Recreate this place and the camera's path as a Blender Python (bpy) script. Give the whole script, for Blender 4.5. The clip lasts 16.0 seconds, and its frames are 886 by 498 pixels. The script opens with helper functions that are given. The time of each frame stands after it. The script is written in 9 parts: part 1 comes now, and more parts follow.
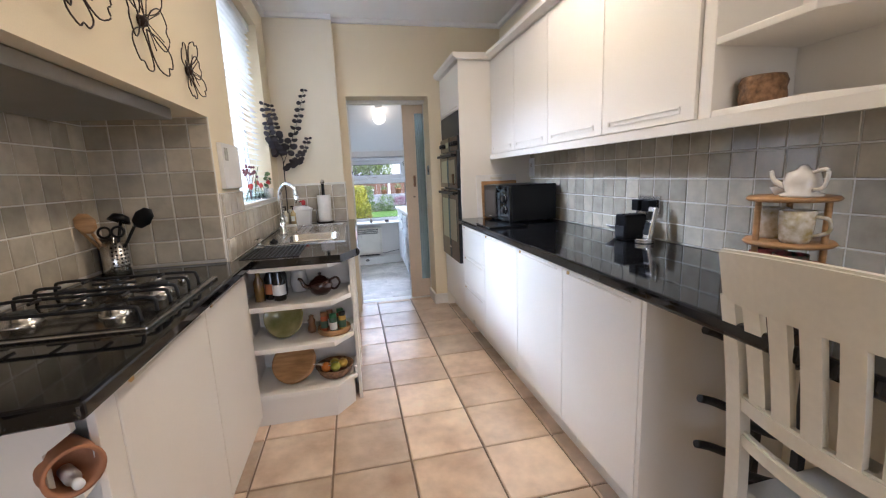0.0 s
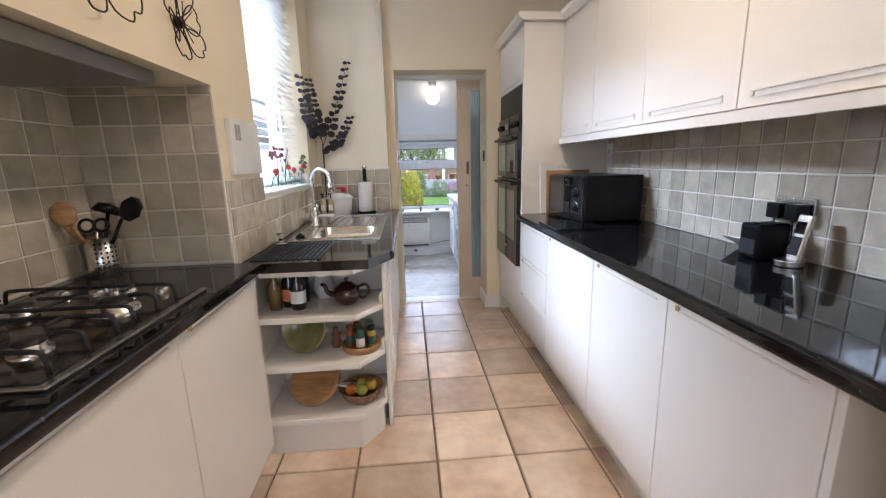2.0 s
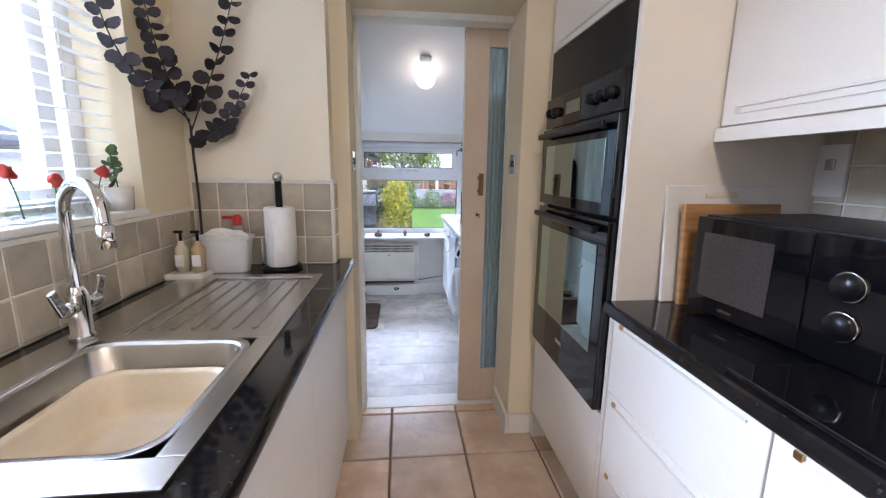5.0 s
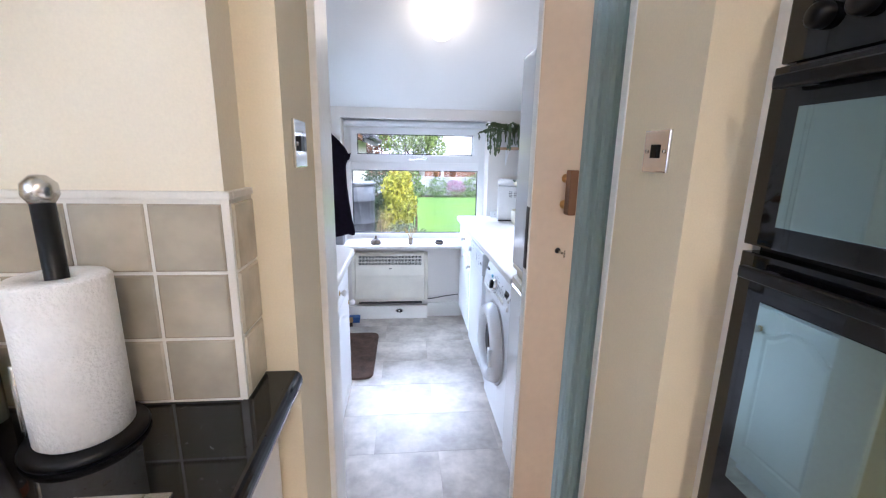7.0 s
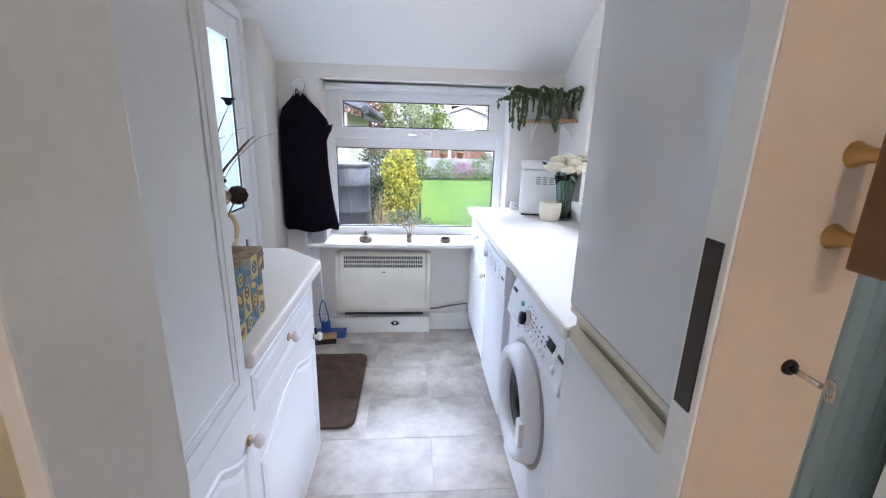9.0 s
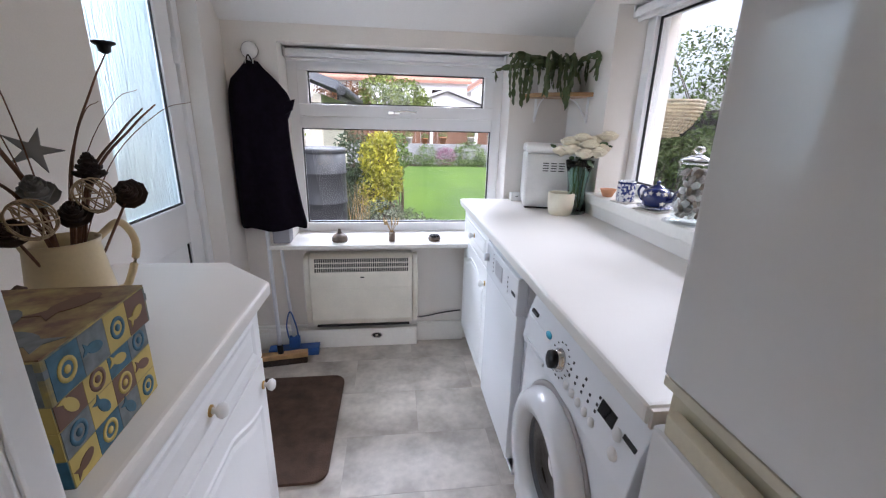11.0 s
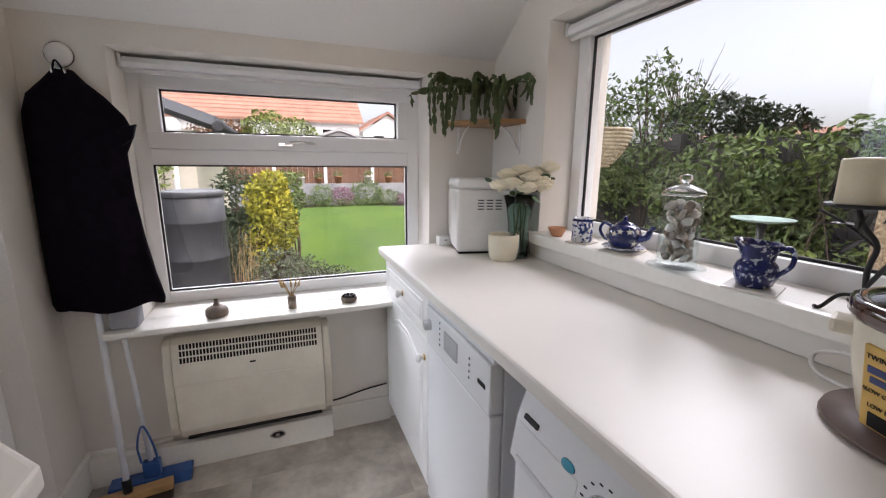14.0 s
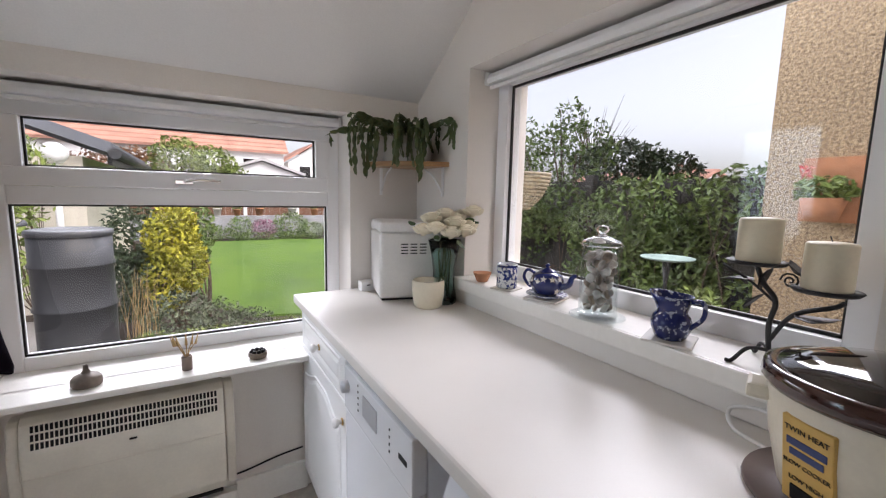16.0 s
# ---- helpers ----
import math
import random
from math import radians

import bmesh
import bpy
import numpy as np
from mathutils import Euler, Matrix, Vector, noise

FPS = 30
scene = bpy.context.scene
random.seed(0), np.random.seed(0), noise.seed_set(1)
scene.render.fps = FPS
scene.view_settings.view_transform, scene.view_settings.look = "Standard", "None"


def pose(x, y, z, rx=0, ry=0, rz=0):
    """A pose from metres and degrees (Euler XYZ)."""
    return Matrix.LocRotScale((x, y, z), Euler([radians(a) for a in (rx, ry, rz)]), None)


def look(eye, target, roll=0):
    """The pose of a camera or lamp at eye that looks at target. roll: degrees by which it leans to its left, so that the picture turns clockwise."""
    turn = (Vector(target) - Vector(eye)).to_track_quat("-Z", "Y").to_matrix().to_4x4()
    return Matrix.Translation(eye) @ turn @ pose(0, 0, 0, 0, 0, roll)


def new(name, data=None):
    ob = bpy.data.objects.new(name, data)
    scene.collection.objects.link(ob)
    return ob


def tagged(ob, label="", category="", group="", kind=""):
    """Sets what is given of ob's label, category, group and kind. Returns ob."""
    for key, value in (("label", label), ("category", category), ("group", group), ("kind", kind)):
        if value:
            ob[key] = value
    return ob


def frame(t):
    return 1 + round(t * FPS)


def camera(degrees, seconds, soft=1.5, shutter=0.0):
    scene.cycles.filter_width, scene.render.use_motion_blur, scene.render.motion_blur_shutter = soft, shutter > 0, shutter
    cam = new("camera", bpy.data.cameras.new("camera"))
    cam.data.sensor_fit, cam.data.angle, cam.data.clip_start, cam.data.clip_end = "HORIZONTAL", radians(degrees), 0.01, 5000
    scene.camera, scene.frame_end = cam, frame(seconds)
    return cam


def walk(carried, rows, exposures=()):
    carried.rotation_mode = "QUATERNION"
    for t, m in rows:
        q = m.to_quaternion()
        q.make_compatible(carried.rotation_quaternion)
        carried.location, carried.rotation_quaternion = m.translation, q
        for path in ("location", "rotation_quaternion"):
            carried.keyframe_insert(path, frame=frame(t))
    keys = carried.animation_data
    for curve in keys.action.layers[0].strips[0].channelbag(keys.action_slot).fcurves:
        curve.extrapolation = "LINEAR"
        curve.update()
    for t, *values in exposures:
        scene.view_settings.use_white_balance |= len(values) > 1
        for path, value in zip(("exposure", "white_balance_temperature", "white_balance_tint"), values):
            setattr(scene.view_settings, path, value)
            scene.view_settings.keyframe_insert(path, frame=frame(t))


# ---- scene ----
cam = camera(94.4, 16.0, soft=1.2)
PATH = [
    (0, (0.449, 0.579, 1.262), (0.861, 2.503, 0.904), -2.4),
    (0.5, (0.454, 0.607, 1.264), (0.788, 2.539, 0.871), -2.4),
    (1, (0.478, 0.702, 1.257), (0.73, 2.642, 0.841), -2.2),
    (1.5, (0.524, 0.861, 1.254), (0.71, 2.807, 0.829), -1.9),
    (2, (0.54, 1.028, 1.269), (0.696, 2.977, 0.851), -1.4),
    (2.5, (0.54, 1.294, 1.272), (0.697, 3.247, 0.871), -0.7),
    (3, (0.561, 1.551, 1.297), (0.737, 3.506, 0.913), -0.2),
    (3.5, (0.633, 1.853, 1.29), (0.833, 3.809, 0.92), 0.2),
    (4, (0.677, 2.106, 1.297), (0.879, 4.062, 0.93), 0.5),
    (4.2, (0.672, 2.22, 1.287), (0.876, 4.175, 0.92), 0.6),
    (6.3, (0.674, 3.337, 1.272), (0.868, 5.284, 0.860), 1.1),
    (6.5, (0.658, 3.459, 1.278), (0.851, 5.405, 0.860), 1.0),
    (7, (0.660, 3.706, 1.291), (0.847, 5.647, 0.847), 1.0),
    (7.5, (0.681, 3.980, 1.280), (0.869, 5.916, 0.817), 1.1),
    (8, (0.699, 4.139, 1.261), (0.863, 6.075, 0.786), 1.7),
    (10.3, (0.726, 4.729, 1.229), (0.892, 6.634, 0.641), 1.3),
    (10.5, (0.72, 4.759, 1.222), (0.909, 6.661, 0.633), 1.4),
    (11, (0.715, 4.843, 1.206), (0.959, 6.739, 0.618), 1.4),
    (11.5, (0.709, 4.917, 1.21), (1.017, 6.806, 0.629), 1.5),
    (12, (0.709, 4.975, 1.216), (1.073, 6.862, 0.663), 1.7),
    (12.5, (0.692, 5.039, 1.216), (1.101, 6.928, 0.701), 1.7),
    (13, (0.682, 5.131, 1.162), (1.158, 7.016, 0.692), 1.5),
    (13.5, (0.674, 5.246, 1.152), (1.257, 7.112, 0.729), 0.9),
    (14, (0.701, 5.294, 1.175), (1.416, 7.117, 0.767), 0.5),
    (14.5, (0.719, 5.334, 1.184), (1.548, 7.113, 0.8), 0.5),
    (15, (0.726, 5.366, 1.201), (1.649, 7.103, 0.841), 0.5),
    (15.5, (0.741, 5.37, 1.22), (1.736, 7.075, 0.897), 0.7),
    (16, (0.764, 5.364, 1.219), (1.791, 7.062, 0.966), 1.3),
]
walk(cam, [(t, look(eye, target, roll)) for t, eye, target, roll in PATH],
     exposures=[(0, 1.38, 5200, 14), (2.5, 1.3, 5250, 15), (3.5, 1.18, 5250, 15), (4.2, 1.15, 5200, 16), (6.3, 2.02, 5250, 17), (7.2, 2.02, 5100, 17), (8.0, 1.96, 5150, 17), (10.3, 1.42, 5700, 18), (12.5, 1.0, 6050, 20), (14.5, 0.86, 6500, 20), (16, 0.84, 6350, 20)])

# ---- world, sun and large lights ----
world = bpy.data.worlds.new("sky")
scene.world = world
world.use_nodes = True
wn, wl = world.node_tree.nodes, world.node_tree.links
sky = wn.new("ShaderNodeTexSky")
sky.sky_type = "NISHITA"
sky.sun_disc = False
sky.sun_elevation = radians(48)
sky.sun_rotation = radians(150)
sky.air_density, sky.dust_density, sky.ozone_density = 1.0, 4.0, 1.0
pale = wn.new("ShaderNodeHueSaturation")
pale.inputs["Saturation"].default_value = 0.3
wl.new(sky.outputs[0], pale.inputs["Color"])
wl.new(pale.outputs[0], wn["Background"].inputs["Color"])
wn["Background"].inputs["Strength"].default_value = 0.17


def lamp(name, kind, m, energy, colour, size=1.0, size_y=None, angle=None):
    data = bpy.data.lights.new(name, kind)
    data.energy, data.color = energy, colour
    if kind == "AREA":
        data.shape, data.size, data.size_y = "RECTANGLE", size, size_y or size
    elif kind == "POINT":
        data.shadow_soft_size = size
    if angle:
        data.angle = radians(angle)
    ob = new(name, data)
    ob.matrix_world = m
    return ob


SUN_FROM = Vector((math.sin(radians(150)) * math.cos(radians(48)), math.cos(radians(150)) * math.cos(radians(48)), math.sin(radians(48))))
lamp("sun", "SUN", look(SUN_FROM * 20, (0, 0, 0)), 1.4, (1.0, 0.97, 0.92), angle=40)
# daylight that the windows let in
kitchen_sky = lamp("sky_kitchen_window", "AREA", look((-3.1, 5.1, 3.8), (1.3, 2.5, 0.85)), 185, (0.90, 0.95, 1.0), 3.6, 1.0)
lamp("sky_side_window", "AREA", look((3.9, 6.6, 2.94), (0.3, 5.65, 0.8)), 88, (0.95, 0.97, 1.0), 2.6, 0.95)
lamp("sky_garden_window", "AREA", look((0.75, 9.3, 2.25), (0.45, 5.6, 0.85)), 85, (0.95, 0.97, 1.0), 2.6, 0.8)
lamp("sky_side_door", "AREA", look((-1.0, 6.5, 1.6), (0.3, 6.4, 1.1)), 13, (0.88, 0.95, 1.0), 1.2, 1.4)
kitchen_sky.data.spread = radians(80)
# the room behind the walk: a window in its end wall, and the kitchen's ceiling lamps
lamp("sky_end_window", "AREA", look((0.6, -1.93, 1.55), (0.7, 1.0, 1.1)), 2.5, (1.0, 0.96, 0.90), 1.5, 1.1)
lamp("kitchen_ceiling_light", "AREA", look((1.05, 2.3, 2.53), (1.05, 2.3, 0), 0), 7.2, (1.0, 0.76, 0.48), 0.22, 0.22)
lamp("kitchen_ceiling_light", "AREA", look((1.05, 0.5, 2.53), (1.05, 0.5, 0), 0), 3.2, (1.0, 0.76, 0.48), 0.22, 0.22)
lamp("globe_bulb", "POINT", pose(0.885, 6.37, 2.03), 0.55, (1.0, 0.72, 0.42), 0.05)


# ---- materials ----
def mat(name, base, rough=0.5, metal=0.0, scale=6.0, vary=0.06, fine=0.03, bump=0.02, bump_scale=120.0, coat=0.0, rand=0.0, base2=None, spec=0.5, stretch=None):
    m = bpy.data.materials.new(name)
    m.use_nodes = True
    n, l = m.node_tree.nodes, m.node_tree.links
    p = n["Principled BSDF"]
    p.inputs["Roughness"].default_value = rough
    p.inputs["Metallic"].default_value = metal
    p.inputs["Coat Weight"].default_value = coat
    p.inputs["Coat Roughness"].default_value = 0.08
    p.inputs["Specular IOR Level"].default_value = spec
    co = n.new("ShaderNodeTexCoord")
    src = co.outputs["Object"]
    if stretch:
        mp = n.new("ShaderNodeMapping")
        mp.inputs["Scale"].default_value = stretch
        l.new(src, mp.inputs["Vector"])
        src = mp.outputs["Vector"]
    if rand:
        oi = n.new("ShaderNodeObjectInfo")
        ad = n.new("ShaderNodeVectorMath")
        ad.operation = "MULTIPLY_ADD"
        l.new(oi.outputs["Random"], ad.inputs[0])
        ad.inputs[1].default_value = (37.0, 19.0, 11.0)
        l.new(src, ad.inputs[2])
        src = ad.outputs[0]
    big = n.new("ShaderNodeTexNoise")
    big.inputs["Scale"].default_value, big.inputs["Detail"].default_value = scale, 4.0
    l.new(src, big.inputs["Vector"])
    small = n.new("ShaderNodeTexNoise")
    small.inputs["Scale"].default_value, small.inputs["Detail"].default_value = bump_scale, 3.0
    l.new(src, small.inputs["Vector"])
    b2 = base2 or tuple(max(0.0, c * (1 - 2.2 * vary)) for c in base)
    mix = n.new("ShaderNodeMix")
    mix.data_type = "RGBA"
    mix.inputs["A"].default_value = (*base, 1)
    mix.inputs["B"].default_value = (*b2, 1)
    rmp = n.new("ShaderNodeValToRGB")
    rmp.color_ramp.elements[0].position, rmp.color_ramp.elements[1].position = 0.35, 0.72
    l.new(big.outputs["Fac"], rmp.inputs["Fac"])
    l.new(rmp.outputs["Color"], mix.inputs["Factor"])
    out = mix.outputs["Result"]
    hsv = n.new("ShaderNodeHueSaturation")
    l.new(out, hsv.inputs["Color"])
    val = n.new("ShaderNodeMapRange")
    val.inputs["To Min"].default_value, val.inputs["To Max"].default_value = 1 - fine * 2, 1 + fine * 2
    l.new(small.outputs["Fac"], val.inputs["Value"])
    vout = val.outputs["Result"]
    if rand:
        rr = n.new("ShaderNodeMapRange")
        rr.inputs["To Min"].default_value, rr.inputs["To Max"].default_value = 1 - rand, 1 + rand
        l.new(oi.outputs["Random"], rr.inputs["Value"])
        mu = n.new("ShaderNodeMath")
        mu.operation = "MULTIPLY"
        l.new(vout, mu.inputs[0])
        l.new(rr.outputs["Result"], mu.inputs[1])
        vout = mu.outputs[0]
    l.new(vout, hsv.inputs["Value"])
    l.new(hsv.outputs["Color"], p.inputs["Base Color"])
    if bump:
        bp = n.new("ShaderNodeBump")
        bp.inputs["Strength"].default_value, bp.inputs["Distance"].default_value = bump, 0.01
        l.new(small.outputs["Fac"], bp.inputs["Height"])
        l.new(bp.outputs["Normal"], p.inputs["Normal"])
    return m


def glass_mat(name, tint=(1, 1, 1), rough=0.0, haze=0.0, haze_colour=(0.8, 0.9, 0.92)):
    """Thin clear glass: light goes straight through, with more mirror gloss at a slant; haze scatters part of it."""
    m = bpy.data.materials.new(name)
    m.use_nodes = True
    n, l = m.node_tree.nodes, m.node_tree.links
    n.remove(n["Principled BSDF"])
    tr, gl, lw, pw, ma, mx = (n.new(k) for k in ("ShaderNodeBsdfTransparent", "ShaderNodeBsdfGlossy", "ShaderNodeLayerWeight", "ShaderNodeMath", "ShaderNodeMath", "ShaderNodeMixShader"))
    tr.inputs["Color"].default_value = (*tint, 1)
    gl.inputs["Roughness"].default_value = rough
    lw.inputs["Blend"].default_value = 0.5
    pw.operation, ma.operation = "POWER", "MULTIPLY_ADD"
    pw.inputs[1].default_value = 4.0
    ma.inputs[1].default_value, ma.inputs[2].default_value = 0.45, 0.028
    l.new(lw.outputs["Facing"], pw.inputs[0])
    l.new(pw.outputs[0], ma.inputs[0])
    l.new(ma.outputs[0], mx.inputs[0])
    through_ = tr.outputs[0]
    if haze:
        tl, hz = n.new("ShaderNodeBsdfTranslucent"), n.new("ShaderNodeMixShader")
        tl.inputs["Color"].default_value = (*haze_colour, 1)
        hz.inputs[0].default_value = haze
        l.new(tr.outputs[0], hz.inputs[1])
        l.new(tl.outputs[0], hz.inputs[2])
        through_ = hz.outputs[0]
    l.new(through_, mx.inputs[1])
    l.new(gl.outputs[0], mx.inputs[2])
    l.new(mx.outputs[0], n["Material Output"].inputs["Surface"])
    return m


def clear_mat(name, colour=(1, 1, 1), rough=0.0, ior=1.45, bump=0.0, bump_scale=40, stretch=(1, 1, 1)):
    m = bpy.data.materials.new(name)
    m.use_nodes = True
    n, l = m.node_tree.nodes, m.node_tree.links
    p = n["Principled BSDF"]
    p.inputs["Base Color"].default_value = (*colour, 1)
    p.inputs["Roughness"].default_value = rough
    p.inputs["Transmission Weight"].default_value = 1.0
    p.inputs["IOR"].default_value = ior
    if bump:
        co, mp, nz, bp = (n.new(k) for k in ("ShaderNodeTexCoord", "ShaderNodeMapping", "ShaderNodeTexNoise", "ShaderNodeBump"))
        mp.inputs["Scale"].default_value = stretch
        nz.inputs["Scale"].default_value = bump_scale
        l.new(co.outputs["Object"], mp.inputs["Vector"])
        l.new(mp.outputs["Vector"], nz.inputs["Vector"])
        l.new(nz.outputs["Fac"], bp.inputs["Height"])
        bp.inputs["Strength"].default_value, bp.inputs["Distance"].default_value = bump, 0.02
        l.new(bp.outputs["Normal"], p.inputs["Normal"])
    return m


def glow_mat(name, colour, strength):
    m = bpy.data.materials.new(name)
    m.use_nodes = True
    p = m.node_tree.nodes["Principled BSDF"]
    p.inputs["Base Color"].default_value = (*colour, 1)
    p.inputs["Emission Color"].default_value = (*colour, 1)
    p.inputs["Emission Strength"].default_value = strength
    return m


def speckle_mat(name, base, fleck, rough, scale=160.0, amount=0.62, spec=0.5):
    m = mat(name, base, rough, scale=5, vary=0.1, fine=0.0, bump=0.0, spec=spec)
    n, l = m.node_tree.nodes, m.node_tree.links
    p = n["Principled BSDF"]
    old = p.inputs["Base Color"].links[0].from_socket
    co, nz, rp, mx = (n.new(k) for k in ("ShaderNodeTexCoord", "ShaderNodeTexNoise", "ShaderNodeValToRGB", "ShaderNodeMix"))
    nz.inputs["Scale"].default_value, nz.inputs["Detail"].default_value = scale, 2.0
    l.new(co.outputs["Object"], nz.inputs["Vector"])
    rp.color_ramp.elements[0].position, rp.color_ramp.elements[1].position = amount, amount + 0.08
    l.new(nz.outputs["Fac"], rp.inputs["Fac"])
    mx.data_type = "RGBA"
    l.new(rp.outputs["Color"], mx.inputs["Factor"])
    l.new(old, mx.inputs["A"])
    mx.inputs["B"].default_value = (*fleck, 1)
    l.new(mx.outputs["Result"], p.inputs["Base Color"])
    return m


M_CREAM = mat("cream_wall_paint", (0.80, 0.70, 0.50), 0.75, scale=1.2, vary=0.03, bump=0.05, bump_scale=260)
M_CREAM_PALE = mat("pale_cream_wall_paint", (0.80, 0.73, 0.58), 0.75, scale=1.2, vary=0.03, bump=0.05, bump_scale=260)
M_UTIL = mat("warm_white_wall_paint", (0.78, 0.74, 0.69), 0.8, scale=1.0, vary=0.03, bump=0.05, bump_scale=220)
M_CEIL = mat("white_ceiling_paint", (0.84, 0.83, 0.81), 0.85, scale=0.8, vary=0.02, bump=0.03, bump_scale=200)
M_GLOSS = mat("white_gloss_paint", (0.82, 0.80, 0.75), 0.32, scale=2, vary=0.03, bump=0.02, bump_scale=60)
M_DOORPAINT = mat("beige_door_paint", (0.62, 0.50, 0.38), 0.4, scale=3, vary=0.05, bump=0.03, bump_scale=50)
M_CAB = mat("ivory_cabinet_finish", (0.82, 0.78, 0.71), 0.38, scale=1.5, vary=0.02, fine=0.01, bump=0.01)
M_CABIN = mat("cabinet_carcass_board", (0.72, 0.67, 0.58), 0.5, scale=2, vary=0.03, bump=0.01)
M_UCAB = mat("white_foil_cabinet_finish", (0.84, 0.84, 0.83), 0.28, scale=1.5, vary=0.015, fine=0.01, bump=0.01)
M_BLACKTOP = speckle_mat("polished_black_worktop", (0.006, 0.006, 0.007), (0.05, 0.047, 0.043), 0.055, 90, 0.66)
M_WHITETOP = mat("off_white_laminate_worktop", (0.76, 0.73, 0.685), 0.42, scale=3, vary=0.025, fine=0.01, bump=0.015, bump_scale=300)
M_EDGE = mat("beige_worktop_edge", (0.60, 0.53, 0.46), 0.4)
M_TILE = mat("glazed_beige_wall_tile", (0.56, 0.50, 0.39), 0.08, scale=14, vary=0.11, fine=0.03, bump=0.16, bump_scale=18, rand=0.2)
M_GROUT = mat("pale_tile_grout", (0.80, 0.77, 0.70), 0.8, bump=0.1, bump_scale=300)
M_FLOORTILE = mat("terracotta_cream_floor_tile", (0.80, 0.64, 0.48), 0.30, scale=4, vary=0.16, fine=0.09, bump=0.30, bump_scale=17, rand=0.26, base2=(0.52, 0.36, 0.235))
M_FGROUT = mat("brown_floor_grout", (0.26, 0.19, 0.13), 0.85, bump=0.2, bump_scale=200)
M_VINYL = mat("grey_stone_vinyl", (0.54, 0.49, 0.43), 0.40, scale=6.0, vary=0.22, fine=0.12, bump=0.03, bump_scale=30, base2=(0.28, 0.24, 0.20), rand=0.12)
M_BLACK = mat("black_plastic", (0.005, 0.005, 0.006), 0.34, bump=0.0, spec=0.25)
M_BLACKGLASS = mat("black_oven_glass", (0.004, 0.004, 0.005), 0.04, bump=0.0, fine=0.0)
M_OVENGLASS = mat("smoked_oven_window", (0.36, 0.46, 0.44), 0.03, 1.0, bump=0.0, fine=0.0, vary=0.02)
M_STEEL = mat("brushed_steel", (0.62, 0.60, 0.57), 0.26, 1.0, scale=20, vary=0.05, bump=0.03, bump_scale=140, stretch=(1, 8, 1))
M_CHROME = mat("chrome", (0.78, 0.78, 0.78), 0.07, 1.0, bump=0.0, fine=0.0)
M_IRON = mat("black_cast_iron", (0.015, 0.015, 0.016), 0.5, bump=0.2, bump_scale=180)
M_UPVC = mat("white_upvc", (0.84, 0.84, 0.84), 0.28, scale=2, vary=0.015, fine=0.005, bump=0.0)
M_GLASS = glass_mat("window_glass", (0.985, 0.995, 0.99))
M_GASKET = mat("black_rubber_gasket", (0.02, 0.02, 0.02), 0.6)
M_WHITEAPP = mat("white_enamel", (0.80, 0.81, 0.83), 0.22, scale=1.5, vary=0.015, fine=0.005, bump=0.0)
M_PLASTICW = mat("white_plastic", (0.80, 0.79, 0.77), 0.35, bump=0.0)
M_CREAMPL = mat("cream_plastic", (0.76, 0.72, 0.62), 0.38, bump=0.01)
M_WOOD = mat("honey_wood", (0.45, 0.25, 0.10), 0.42, scale=9, vary=0.2, stretch=(1, 1, 8), bump=0.05)
M_DARKWOOD = mat("dark_brown_wood", (0.20, 0.09, 0.035), 0.4, scale=9, vary=0.2, bump=0.05)


# ---- building blocks ----
def box(bm, x0, x1, y0, y1, z0, z1):
    v = [bm.verts.new((x, y, z)) for z in (z0, z1) for y in (y0, y1) for x in (x0, x1)]
    for f in ((0, 2, 3, 1), (4, 5, 7, 6), (0, 1, 5, 4), (2, 6, 7, 3), (0, 4, 6, 2), (1, 3, 7, 5)):
        bm.faces.new([v[i] for i in f])
    return v


def cube(x0, x1, y0, y1, z0, z1, bevel=0.0, seg=2):
    bm = bmesh.new()
    box(bm, min(x0, x1), max(x0, x1), min(y0, y1), max(y0, y1), min(z0, z1), max(z0, z1))
    if bevel:
        bmesh.ops.bevel(bm, geom=bm.edges[:], offset=bevel, segments=seg, affect="EDGES", profile=0.6)
    return bm


def prism(pts, z0, z1, bevel=0.0, seg=2, axis="z"):
    """A polygon drawn out between two heights along an axis."""
    bm = bmesh.new()
    def put(a, b, c):
        return (a, b, c) if axis == "z" else (c, a, b) if axis == "x" else (a, c, b)
    lo = [bm.verts.new(put(a, b, z0)) for a, b in pts]
    hi = [bm.verts.new(put(a, b, z1)) for a, b in pts]
    bm.faces.new(lo[::-1])
    bm.faces.new(hi)
    k = len(pts)
    for i in range(k):
        bm.faces.new((lo[i], lo[(i + 1) % k], hi[(i + 1) % k], hi[i]))
    bmesh.ops.recalc_face_normals(bm, faces=bm.faces[:])
    if bevel:
        bmesh.ops.bevel(bm, geom=bm.edges[:], offset=bevel, segments=seg, affect="EDGES", profile=0.6)
    return bm


